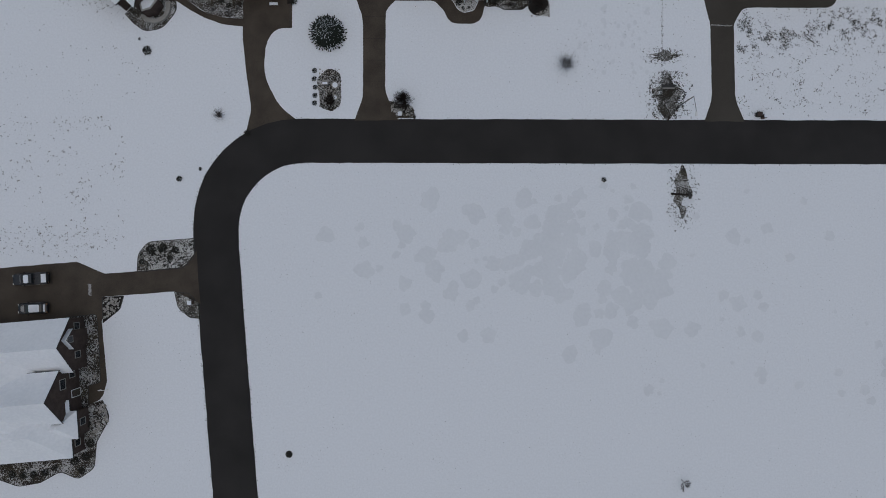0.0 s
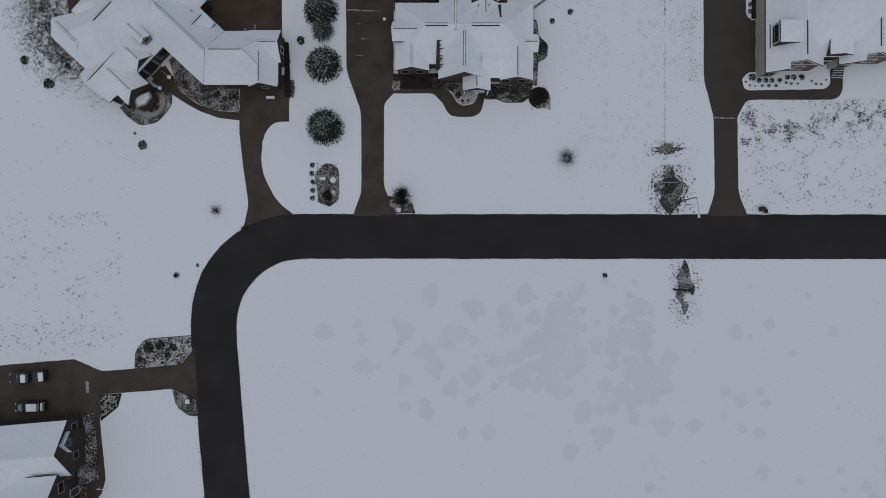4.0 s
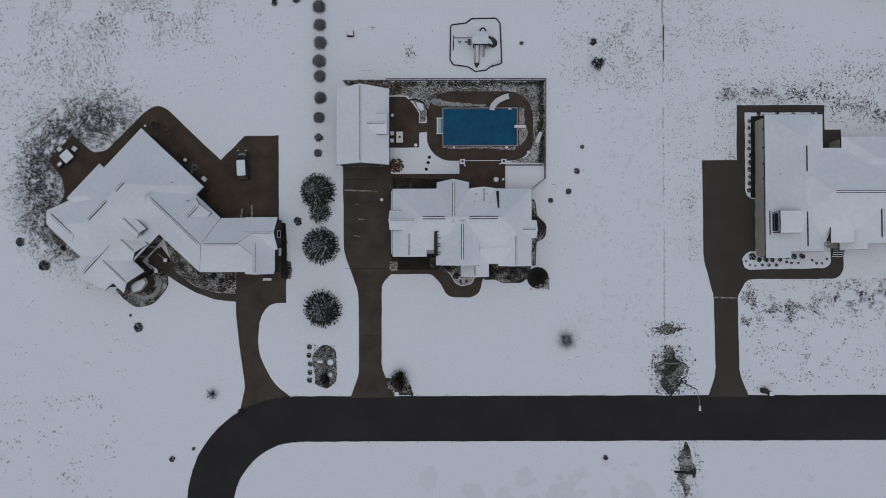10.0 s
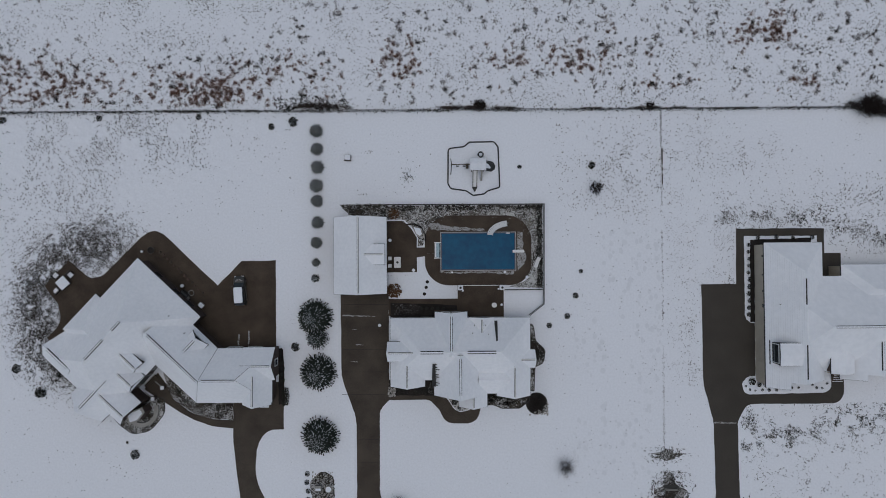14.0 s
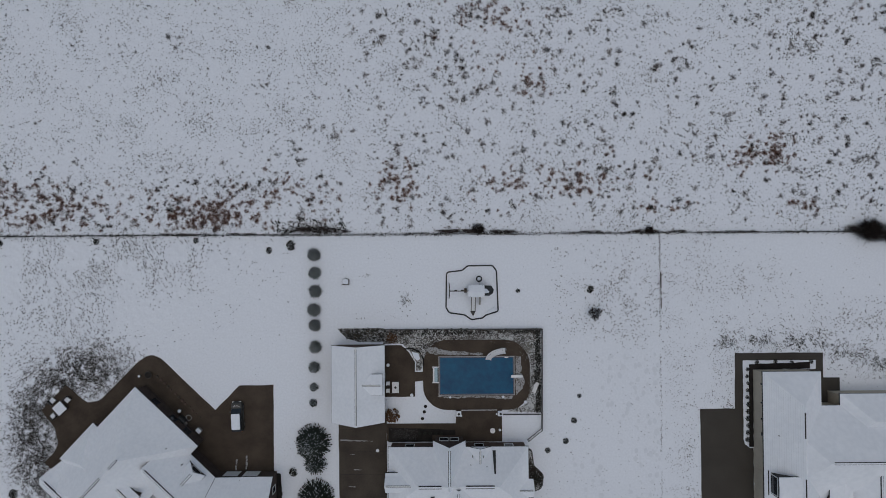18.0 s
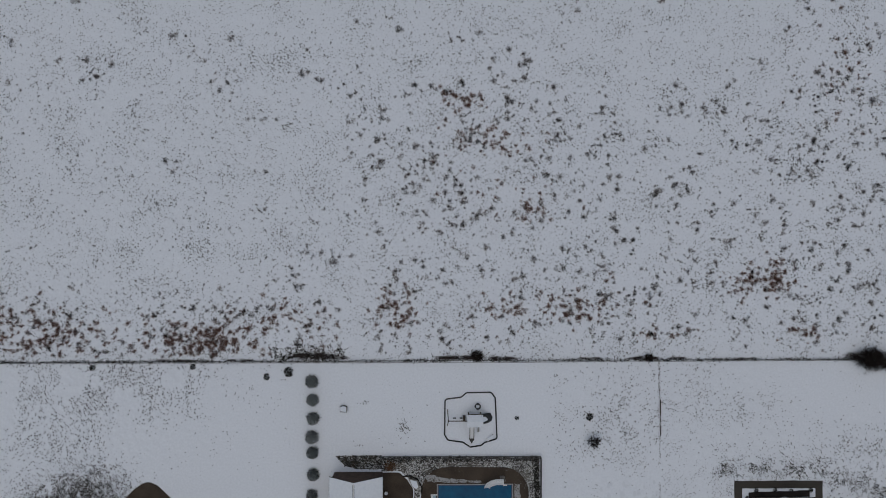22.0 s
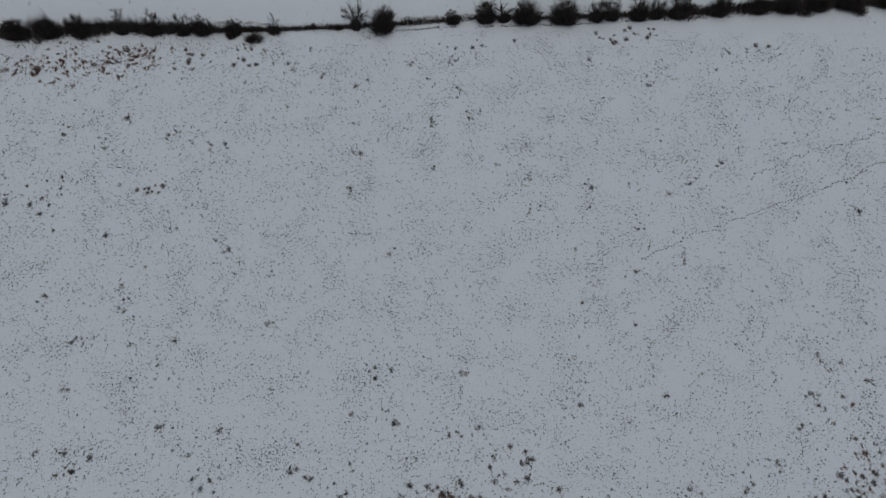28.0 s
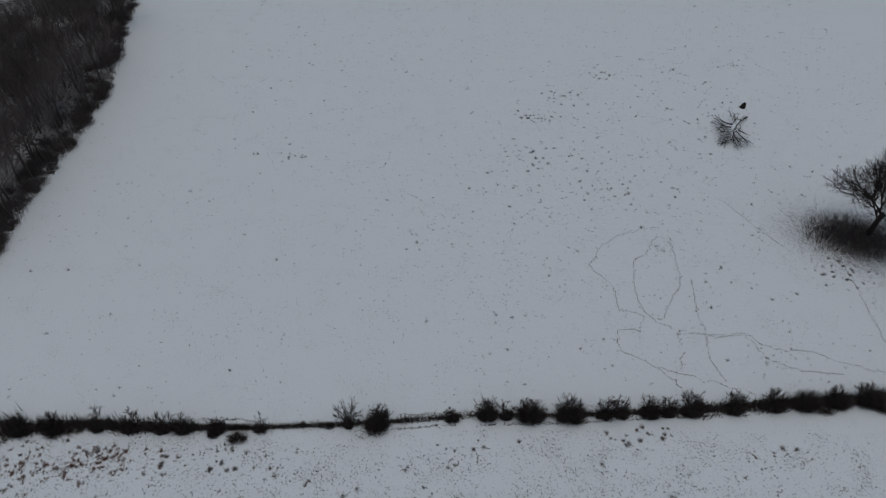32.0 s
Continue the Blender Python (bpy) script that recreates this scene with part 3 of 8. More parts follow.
def plates(house, faces, snow=0.1):
    """Roof planes given as polygons in space, with a layer of snow on each."""
    roof = Shape()
    for f in faces:
        roof.slab(f, 0.16)
    r = part("roof", roof, M_SHINGLE_AND_SHADE, house, "dark shingle roof edge")
    for f in faces:
        c = sum((Vector(p) for p in f), Vector()) / len(f)
        part("snow", Shape().slab([tuple(Vector(p) + (c - Vector(p)).normalized() * 0.05 + Vector((0, 0, snow))) for p in f], snow - 0.012), M_ROOFSNOW, r, "even layer of snow")


def vent_line(house, m, length, z):
    """A dark ridge vent that has melted free, with a cap of snow along its crest."""
    v = part("ridge_vent", Shape().box(0, -0.17, z - 0.14, length, 0.17, z + 0.02).moved(m), M_SHINGLE_AND_SHADE, house, "dark ridge vent free of snow")
    part("snow", Shape().box(-0.05, -0.08, z, length + 0.05, 0.08, z + 0.08).moved(m), M_ROOFSNOW, v)


wing1(-12.7, 1.2, -15.0, 6.7, "v", 3.2, 5.9, True, True, wall=M_DARKBRICK, vent=False)
for v0, v1 in ((-7.6, -3.7), (-1.7, 0.0)):
    x, y = at1(-5.75, v0)
    vent_line(h1, pose(x, y, 0, 0, 0, U + 90), v1 - v0, 9.2)
wing1(-13.7, -5.0, -9.75, -2.0, "u", 3.2, 3.3, True, False, wall=M_DARKBRICK, vent=False)
wing1(-13.2, -7.5, -14.9, -9.7, "u", 3.2, 2.5, False, False, wall=M_DARKBRICK)
# the middle wing turns into the garage wing: one ridge with a bend, the eaves mitred
RIDGE, EAVE = 7.4, 3.1
bend, end = (6.75, -5.3, RIDGE), (12.35, -5.2, RIDGE)
mid_s, mid_n = (4.75, -9.65, EAVE), (8.1, -0.95, EAVE)
far_r, far_s, far_n = (*at1(-2.5, 0.6), RIDGE), (*at1(-2.5, -3.85), EAVE), (*at1(-2.5, 4.95), EAVE)
se, ne = (16.8, -9.65, EAVE), (16.8, -0.85, EAVE)
plates(h1, [[far_s, mid_s, bend, far_r], [mid_n, far_n, far_r, bend], [mid_s, se, end, bend], [ne, mid_n, bend, end], [se, ne, end]])
vent_line(h1, pose(*at1(-1.9, 0.6), 0, 0, 0, U), 10.3, RIDGE + 0.1)
vent_line(h1, pose(7.3, -5.28, 0), 4.9, RIDGE + 0.1)
part("wall", Shape().box(-1.5, -3.5, 0, 8.6, 4.5, EAVE).moved(pose(0, 0, 0, 0, 0, U)), M_DARKBRICK, h1)
part("wall", Shape().box(7.2, -9.3, 0, 16.45, -1.2, EAVE), M_DARKBRICK, h1)
block(h1, 45 - 30.3, 44.55 - 48, 0, 5.2, 5.3, 3.15, 2.4, False, False, wall=M_DARKBRICK, vent="pale")
block(h1, 45 - 30.65, 40.6 - 48, -90, 5.2, 4.7, 3.15, 2.4, False, False, wall=M_DARKBRICK, vent="pale")
wing1(-5.6, 1.1, -16.2, -9.0, "v", 3.2, 2.8, False, False, wall=M_DARKBRICK)
wing1(-2.0, 3.6, -14.5, -9.6, "u", 3.2, 2.3, False, False, wall=M_DARKBRICK, vent="pale")
wing1(-3.5, 0.2, -5.7, -3.6, "u", 5.9, 0.95, wall=M_DARKBRICK, base=3.2, vent="pale")
wing1(-2.5, 1.25, -9.5, -5.9, "u", 3.8, 1.8, wall=M_DARKBRICK, vent="pale")
wing1(1.9, 5.3, 0.8, 4.7, "v", 4.2, 1.8, wall=M_DARKBRICK, base=2.9)
for u, v, z, a, w, h, trim in ((3.6, 4.37, 4.1, U + 180, 1.5, 1.0, M_TRIM), (-0.12, -4.65, 5.0, U + 90, 0.9, 0.9, M_TRIM), (0.92, -4.75, 0.9, U + 90, 1.9, 1.7, M_WEATHERED)):
    x, y = at1(u, v)
    opening(h1, "window", x, y, z, a, w, h, frame_mat=trim, cols=3 if w > 1.8 else 2)
# the arched entry: stone jambs, an arch and a black plate as the recess's shade
x, y = at1(0.92, -7.7)
m = pose(x, y, 0.04, 0, 0, U + 90)
part("entry_shade", Shape().box(-1.0, -0.03, 0, 1.0, 0.05, 2.6).moved(m), M_BLACKMETAL, h1, "black plate for the shade in the arched entry")
part("entry_arch", Shape().tube([(1.1 * math.cos(q), -0.06, 2.5 + 0.75 * math.sin(q)) for q in [k * 0.3142 for k in range(11)]], 0.12, 6).moved(m), M_WEATHERED, h1)
for sx in (-1.1, 1.1):
    part("entry_jamb", Shape().box(sx - 0.14, -0.14, 0, sx + 0.14, 0.04, 2.5).moved(m), M_WEATHERED, h1)
# the half-round bay with its snowy flat top and the stone ledge that curves round it
BAY = [(-51.9, 36.2), (-51.2, 36.85), (-49.4, 37.55), (-48.95, 36.7), (-50.0, 35.3), (-51.5, 34.85)]
ring = [(x + 45, y - 48) for x, y in BAY[::-1]]
part("bay", Shape().prism(ring, 0, 2.3), M_DARKBRICK, h1, "dark brick bay")
cx, cy = sum(p[0] for p in ring) / 6, sum(p[1] for p in ring) / 6
part("bay_cornice", Shape().prism(ring, 2.3, 2.42), M_WEATHERED, h1, "grey cornice of the bay")
part("bay_snow", Shape().prism([(cx + (x - cx) * 0.76, cy + (y - cy) * 0.76) for x, y in ring], 2.42, 2.55), M_SNOW, h1, "snow on the bay roof")
for k in (0, 5):
    (x0, y0), (x1, y1) = ring[k - 1], ring[k]
    opening(h1, "window", (x0 + x1) / 2, (y0 + y1) / 2, 0.8, math.degrees(math.atan2(y1 - y0, x1 - x0)), 0.9, 1.1, cols=1)
ledge = Shape()
for k in range(14):
    q0, q1 = -2.5 + 0.2 * k, -2.5 + 0.2 * (k + 1)
    ledge.prism([(cx + r * math.cos(q), cy + 0.3 + r * math.sin(q)) for r, q in ((2.1, q0), (2.75, q0), (2.75, q1), (2.1, q1))], 0, 0.45)
part("ledge", ledge, M_WEATHERED, h1, "curved grey stone ledge")
# the porch rails
for (x0, y0), (x1, y1) in (((-48.1, 41.3), (-46.9, 40.3)), ((-49.8, 39.55), (-48.45, 38.5))):
    part("rail", Shape().tube([(x0 + 45, y0 - 48, 0.75), (x1 + 45, y1 - 48, 0.75)], 0.09, 6), M_WEATHERED, h1)
    part("pillar", Shape().box(x1 + 44.75, y1 - 48.25, 0, x1 + 45.25, y1 - 47.75, 0.85), M_DARKBRICK, h1)
    part("pillar_cap", Shape().box(x1 + 44.72, y1 - 48.28, 0.85, x1 + 45.28, y1 - 47.72, 0.95), M_SNOW, h1, "snow on the pillar")
for u in (-9, -5, -2):
    x, y = at1(u, 6.36)
    opening(h1, "window", x, y, 0.9, U + 180, 1.3, 1.5, frame_mat=M_DARKBRICK)
for v in (0, 4):
    x, y = at1(-12.36, v)
    opening(h1, "window", x, y, 0.9, U - 90, 1.2, 1.5)
for x in (-35.0, -31.8):
    opening(h1, "garage_door", x + 45, 46.83 - 48, 0.05, 180, 2.5, 2.2, M_TRIM, M_DARKBRICK, 4, 1)
opening(h1, "window", -30.65 + 45, 38.34 - 48, 1.4, 0, 1.0, 0.9, frame_mat=M_WEATHERED)
pb = thing("bench", pose(-30.3, 37.1, 0.05), "low pale bench with snow before the garage wall", "bench")
part("seat", Shape().box(-0.7, -0.22, 0.4, 0.7, 0.22, 0.48), M_SNOW, pb, "snow-covered seat")
for x in (-0.6, 0.6):
    part("leg", Shape().box(x - 0.05, -0.18, 0, x + 0.05, 0.18, 0.4), M_WEATHERED, pb)
opening(h1, "window", -28.04 + 45, 44.5 - 48, 1.0, 90, 1.0, 1.3)
for u, v, z in ((-2, 4.2, 5.6), (1.4, 3.6, 4.9), (-9.5, -6, 6.3), (-9.5, -13.2, 4.6)):
    x, y = at1(u, v)
    pipe(h1, x, y, z)
x, y = at1(2.3, -7.7)
for k in range(3):
    part("porch_step", Shape().box(-0.9 + 0.35 * k, -1.2, 0, -0.55 + 0.35 * k, 1.2, 0.45 - 0.15 * k).moved(pose(x, y, 0.04, 0, 0, U)), M_CONCRETE, h1)

# the cross-gabled house by the pool
h2 = thing("house", TALL @ pose(2, 46, 0), "brick house with many cross gables under snow", "house", "houses along the street")


def wing2(x0, x1, y0, y1, along, eave, rise, hip0=False, hip1=False, **kw):
    x, y = (x0 + x1) / 2 - 2, (y0 + y1) / 2 - 46
    if along == "x":
        return block(h2, x, y, 0, x1 - x0, y1 - y0, eave, rise, hip0, hip1, **kw)
    return block(h2, x, y, 90, y1 - y0, x1 - x0, eave, rise, hip0, hip1, **kw)


wing2(-9.4, 13.0, 41.7, 51.7, "x", 3.0, 3.7, True, True, vent=False)
for x0, x1 in ((-4.4, -0.9), (2.8, 7.2)):
    part("ridge_vent", Shape().box(x0 - 2, 0.46, 6.66, x1 - 2, 0.94, 6.83), M_SHINGLE_AND_SHADE, h2, "dark ridge vent free of snow")
    part("ridge_cap", Shape().box(x0 - 2.1, 0.59, 6.8, x1 - 1.9, 0.81, 6.88), M_ROOFSNOW, h2)
wing2(4.6, 9.6, 39.5, 44.6, "x", 2.9, 1.75, vent=False)
wing2(-9.4, -3.8, 40.7, 45.6, "y", 3.0, 1.95, vent="pale")
wing2(-9.75, -3.6, 44.9, 48.1, "x", 4.3, 1.45, vent="pale")
wing2(-2.3, 3.0, 46.0, 52.7, "y", 3.0, 3.8, wall=M_DARKBRICK)
wing2(3.1, 7.3, 48.0, 51.75, "y", 3.05, 1.6, vent="pale")
wing2(-2.45, 5.9, 39.3, 46.2, "y", 3.0, 3.85)
wing2(1.5, 6.1, 37.45, 40.5, "y", 3.0, 1.7, wall=M_DARKBRICK, vent="pale", base=2.3)
wing2(7.5, 12.95, 39.15, 44.2, "y", 3.0, 2.0, vent="pale")
wing2(10.9, 13.75, 43.6, 46.6, "x", 3.1, 1.1, vent="pale")
# narrow dark strip down the north slope
part("dark_strip", Shape().slab([(5.3, 2.3, 5.72), (5.55, 2.3, 5.72), (5.7, 5.2, 3.6), (5.2, 5.2, 3.6)], 0.4), M_SHINGLE_AND_SHADE, h2, "dark strip on the roof beside the dormer")
for x, y in ((4.0, 50.6), (5.7, 50.6), (3.7, 49.4), (6.2, 49.2), (-3.0, 48.0), (-1.8, 47.2)):
    pipe(h2, x - 2, y - 46, 5.0)
for x in (-7.8, -5.4, 8.6, 11.4):
    opening(h2, "window", x - 2, 41.03 - 46 if x < 0 else 39.48 - 46, 0.9, 0, 1.2, 1.5, frame_mat=M_WEATHERED)
opening(h2, "front_door", 3.8 - 2, 40.15 - 46, 0.1, 0, 1.1, 2.1, M_WOODDARK, M_TRIM, 1, 1)
for x in (-6, -0.5, 1.2, 5.2, 10):
    opening(h2, "window", x - 2, (52.37 if -2.3 < x < 3 else 51.37) - 46, 0.9, 180, 1.3, 1.4)
for x in (1.9, 5.7):
    part("porch_post", Shape().box(x - 2.12, 37.6 - 46, 0, x - 1.88, 37.84 - 46, 3.0), M_TRIM, h2)
# dark plates stand in for the valley's shadow and for bare shingles
valley_s = Shape().slab([(-4.75, -5.2, 3.35), (-4.15, -5.2, 3.5), (-4.15, -4.2, 3.5), (-4.75, -4.2, 3.35)], 0.3)
valley_s.slab([(-4.75, -4.2, 3.4), (-4.15, -4.2, 3.5), (-4.15, -1.3, 5.55), (-4.6, -1.3, 5.55)], 0.3)
for k in range(9):
    yk, tip = -5.0 + 0.44 * k + 0.08 * math.sin(k * 4.1), -3.75 + 0.3 * math.sin(k * 2.3)
    zk = max(3.55, 3.35 + (yk + 4.1) * 0.74)
    valley_s.slab([(-4.2, yk, zk + 0.05), (tip, yk + 0.06, max(zk + 0.1, 3.75 + (tip + 4.0) * 0.93)), (tip, yk + 0.1, max(zk + 0.15, 3.75 + (tip + 4.0) * 0.93)), (-4.2, yk + 0.16, zk + 0.15)], 0.2)
part("valley_strip", valley_s, M_SHINGLE_AND_SHADE, h2, "dark strip of valley shade and bare shingles with icicle-like streaks")

gar = thing("garage", TALL @ pose(-14.15, 61.7, 0), "detached garage with snowy gable roof and dormer", "garage")
block(gar, 0, 0, 90, 12.4, 8.6, 2.9, 2.6, wall=M_BRICK, vent="pale")
block(gar, 2.0, 0.15, 0, 4.2, 3.35, 4.2, 0.75, wall=M_TRIM, base=3.0, vent="pale")
opening(gar, "garage_door", 0, -5.87, 0.05, 0, 5.6, 2.3, M_WOODDARK, M_WEATHERED, 4, 4)
opening(gar, "window", 4.02, 0.2, 3.5, 90, 1.5, 0.6)
for y in (-3.2, 3.2):
    opening(gar, "window", 3.97, y, 1.0, 90, 1.2, 1.2)
opening(gar, "door", 3.97, 0.6, 0.05, 90, 0.95, 2.05, M_TRIM, M_TRIM, 1, 1)

# the metal-roofed house
M_RIBSNOW = material("thin_snow_on_metal", (0.745, 0.765, 0.80), (0.835, 0.85, 0.88), 0.75, 0.5, 0.06)
h3 = thing("house", TALL @ pose(58, 52, 0), "wide house with ribbed metal roof under thin snow", "house", "houses along the street")


def wing3(x0, x1, y0, y1, along, eave, rise, hip0=False, hip1=False, **kw):
    x, y = (x0 + x1) / 2 - 58, (y0 + y1) / 2 - 52
    kw.setdefault("wall", M_TAN)
    kw.setdefault("cover", M_RIBSNOW)
    if along == "x":
        return block(h3, x, y, 0, x1 - x0, y1 - y0, eave, rise, hip0, hip1, **kw)
    return block(h3, x, y, 90, y1 - y0, x1 - x0, eave, rise, hip0, hip1, **kw)


M_REDBRICK = material("red_brown_brick", (0.15, 0.082, 0.074), (0.235, 0.128, 0.112), 0.85, 8, 0.3)


def red_gable(x0, cut, x1, y, front, rise):
    """A gable end: red brick with pale trim on one side, and a tan bay that stands forward under the same slope on the other."""
    half, eave = (x1 - x0) / 2, 3.3
    slope, mid = rise / half, (x0 + x1) / 2

    def top(x, less=0.0):
        return eave + (half - abs(x - mid)) * slope - less
    w = y + 0.35
    ring = [(cut, 0.0), (x1 - 0.35, 0.0), (x1 - 0.35, top(x1 - 0.35, 0.06)), (mid, top(mid, 0.3)), (cut, top(cut, 0.06))]
    part("gable_wall", Shape().add([(x, w - 0.05, z) for x, z in ring] + [(x, w + 0.02, z) for x, z in ring], [(0, 1, 2, 3, 4)] + [(i, i + 5, (i + 1) % 5 + 5, (i + 1) % 5) for i in range(5)]), M_REDBRICK, h3, "red-brown brick gable")
    part("trim", Shape().box(cut, w - 0.13, 3.25, x1 - 0.35, w - 0.05, 3.4), M_TRIM, h3)
    for a, b in ((cut, mid), (mid, x1 - 0.1)):
        part("trim", Shape().add([(x, yy, top(x, 0.2) - d) for yy in (y + 0.02, y - 0.05) for x in (a, b) for d in (0.14, 0.0)], [(0, 1, 3, 2), (4, 6, 7, 5), (1, 5, 7, 3), (0, 2, 6, 4), (0, 4, 5, 1), (2, 3, 7, 6)]), M_TRIM, h3)
    opening(h3, "window", mid + 0.1, w - 0.08, 3.65, 0, 1.1, 0.8, rows=1, cols=2)
    opening(h3, "window", mid + 1.6, w - 0.08, 0.9, 0, 1.5, 1.5)
    bay = [(x0 + 0.35, 0.0), (cut - 0.25, 0.0), (cut - 0.25, top(cut - 0.25, 0.1)), (x0 + 0.35, top(x0 + 0.35, 0.1))]
    part("bay_wall", Shape().add([(x, front + 0.35, z) for x, z in bay] + [(x, w + 0.05, z) for x, z in bay], [(0, 1, 2, 3)] + [(i, i + 4, (i + 1) % 4 + 4, (i + 1) % 4) for i in range(4)]), M_TAN, h3)
    r = part("roof", Shape().slab([(x0, front, top(x0)), (cut, front, top(cut)), (cut, y, top(cut)), (x0, y, top(x0))], 0.16), M_SHINGLE_AND_SHADE, h3, "dark shingle roof edge")
    part("snow", Shape().slab([(x0 + 0.05, front + 0.05, top(x0 + 0.05, -0.1)), (cut, front + 0.05, top(cut, -0.1)), (cut, y + 0.05, top(cut, -0.1)), (x0 + 0.05, y + 0.05, top(x0 + 0.05, -0.1))], 0.088), M_RIBSNOW, r, "even layer of snow")
    opening(h3, "window", (x0 + cut) / 2, front + 0.31, 1.0, 0, 1.4, 1.4, frame_mat=M_WEATHERED)


wing3(50.25, 59.6, 41.4, 63.4, "y", 3.3, 3.2, False, True, vent=False)
red_gable(-7.75, -4.9, 1.6, -10.6, -11.7, 3.2)
for y0, y1 in ((42.2, 47.5), (53.7, 57.7)):
    part("ridge_vent", Shape().box(-3.15, y0 - 52, 6.4, -2.98, y1 - 52, 6.63), M_SHINGLE_AND_SHADE, h3, "dark ridge vent free of snow")
wing3(50.4, 80.0, 42.8, 58.0, "x", 3.3, 4.6, True, True, walls=False)
part("wall", Shape().box(-3, -8.6, 0, 21.6, 5.6, 3.3), M_TAN, h3)
wing3(62.5, 80.0, 52.0, 59.85, "x", 3.3, 2.4, True, False, vent=False)
wing3(62.0, 71.2, 42.6, 50.0, "y", 3.3, 3.1, False, False)
red_gable(4.0, 7.0, 13.2, -9.4, -10.4, 3.1)
wing3(50.95, 55.3, 44.2, 47.75, "x", 6.1, 0.2, vent=False, wall=M_SHINGLE_AND_SHADE, base=3.3, over=0.12)
# a dark strip laid on the roof as the dormer's shadow
part("dormer_shade", Shape().box(-7.3, -7.95, 3.3, -6.98, -4.1, 3.8), M_SHINGLE_AND_SHADE, h3, "dark strip in place of the shade by the dormer")
wing3(59.6, 63.3, 42.7, 47.2, "y", 4.85, 0.7, vent=False, over=0.25, wall=M_DARKBRICK)
opening(h3, "window", 51.04 - 58, 46.0 - 52, 4.0, -90, 2.8, 1.7, rows=1, cols=2)
for y, w in ((61.2, 0.3), (58.2, 0.3), (55.6, 0.3), (53.2, 0.6)):
    opening(h3, "window", 50.6 - 58, y - 52, 2.2, -90, w, 0.5, rows=1, cols=1, frame_mat=M_TAN)
for y in (49.0, 45.8, 42.8):
    opening(h3, "garage_door", 50.6 - 58, y - 52, 0.05, -90, 2.5, 2.3, M_TAN, M_TAN, 4, 1)
opening(h3, "front_door", 61.1 - 58, 42.58 - 52, 0.2, 0, 1.1, 2.1, M_WOODDARK, M_TRIM, 1, 1)
for i in range(4):
    part("porch_step", Shape().box(4.95, -11.5 + 0.36 * i, 0.04, 6.95, -11.14 + 0.36 * i, 0.10 + 0.14 * i), M_CONCRETE, h3)
    part("snow", Shape().box(5.1, -11.5 + 0.36 * i, 0.10 + 0.14 * i, 6.8, -11.41 + 0.36 * i, 0.13 + 0.14 * i), M_SNOW, h3, "thin line of snow on the step edge")
for x, y in ((52.0, 53.6), (53.2, 57.5)):
    pipe(h3, x - 58, y - 52, 4.8)
ribs = Shape()
for i in range(17):
    x = -7.5 + 0.26 * i
    z = 3.452 + (x + 7.68) * 0.684
    top = 63.2 - 52 - max(0.0, x + 7.75)
    for y0, y1 in (((-11.6 if x < -4.95 else -10.5, -8.2), (-4.1, top)) if x < -3.6 else ((-10.5, top),)):
        ribs.slab([(x - 0.02, y0, z), (x + 0.02, y0, z), (x + 0.02, y1, z), (x - 0.02, y1, z)], 0.1)
tagged(part("roof_rib", ribs, material("pale_seam", (0.60, 0.615, 0.64), (0.70, 0.715, 0.74), 0.6, 3), h3, "raised roof battens showing through the snow"), kind="stuff")

# the tall gabled house at the corner
h4 = thing("house", TALL @ pose(-66, -27, 0, 0, 0, 5), "tall dark brick house with steep snowy gables", "house", "houses along the street")


def wing4(x0, x1, y0, y1, along, eave, rise, hip0=False, hip1=False, **kw):
    kw.setdefault("wall", M_DARKBRICK)
    if along == "x":
        return block(h4, (x0 + x1) / 2, (y0 + y1) / 2, 0, x1 - x0, y1 - y0, eave, rise, hip0, hip1, **kw)
    return block(h4, (x0 + x1) / 2, (y0 + y1) / 2, 90, y1 - y0, x1 - x0, eave, rise, hip0, hip1, **kw)


wing4(-28, 2.0, -11.4, 11.0, "x", 3.6, 5.6, True, True, vent=False)
wing4(-14, 5.6, 2.3, 11.2, "x", 4.0, 3.7, vent=False)
wing4(-14, 4.2, -11.4, -2.0, "x", 3.5, 3.4, False, True, vent=False)
wing4(-10, 4.1, -5.4, 3.0, "x", 5.2, 3.9, vent=False)
wing4(2.0, 6.0, 6.0, 9.4, "x", 4.0, 1.9, vent=False)
wing4(1.0, 5.3, -8.4, -3.8, "x", 3.5, 1.9, False, True, vent=False)
for x, y, z, w in ((5.27, 9.6, 1.5, 1.0), (5.68, 7.7, 3.9, 0.9), (5.27, 5.0, 1.7, 1.0), (3.77, 0.6, 3.6, 1.5), (3.77, 1.8, 1.2, 1.0), (3.87, -9.4, 1.2, 1.0), (4.97, -6.0, 1.2, 1.0)):
    opening(h4, "window", x, y, z, 90, w, 1.2, frame_mat=M_WEATHERED)
opening(h4, "front_door", 3.77, -1.4, 0.1, 90, 1.1, 2.1, M_WOODDARK, M_TRIM, 1, 1)
pipe(h4, -2, 9.0, 5.2)
part("porch_rail", Shape().box(7.2, -1.5, 0.85, 8.6, -1.4, 0.92).box(7.2, -1.5, 0, 7.26, -1.4, 0.9).box(8.54, -1.5, 0, 8.6, -1.4, 0.9), M_TRIM, h4)


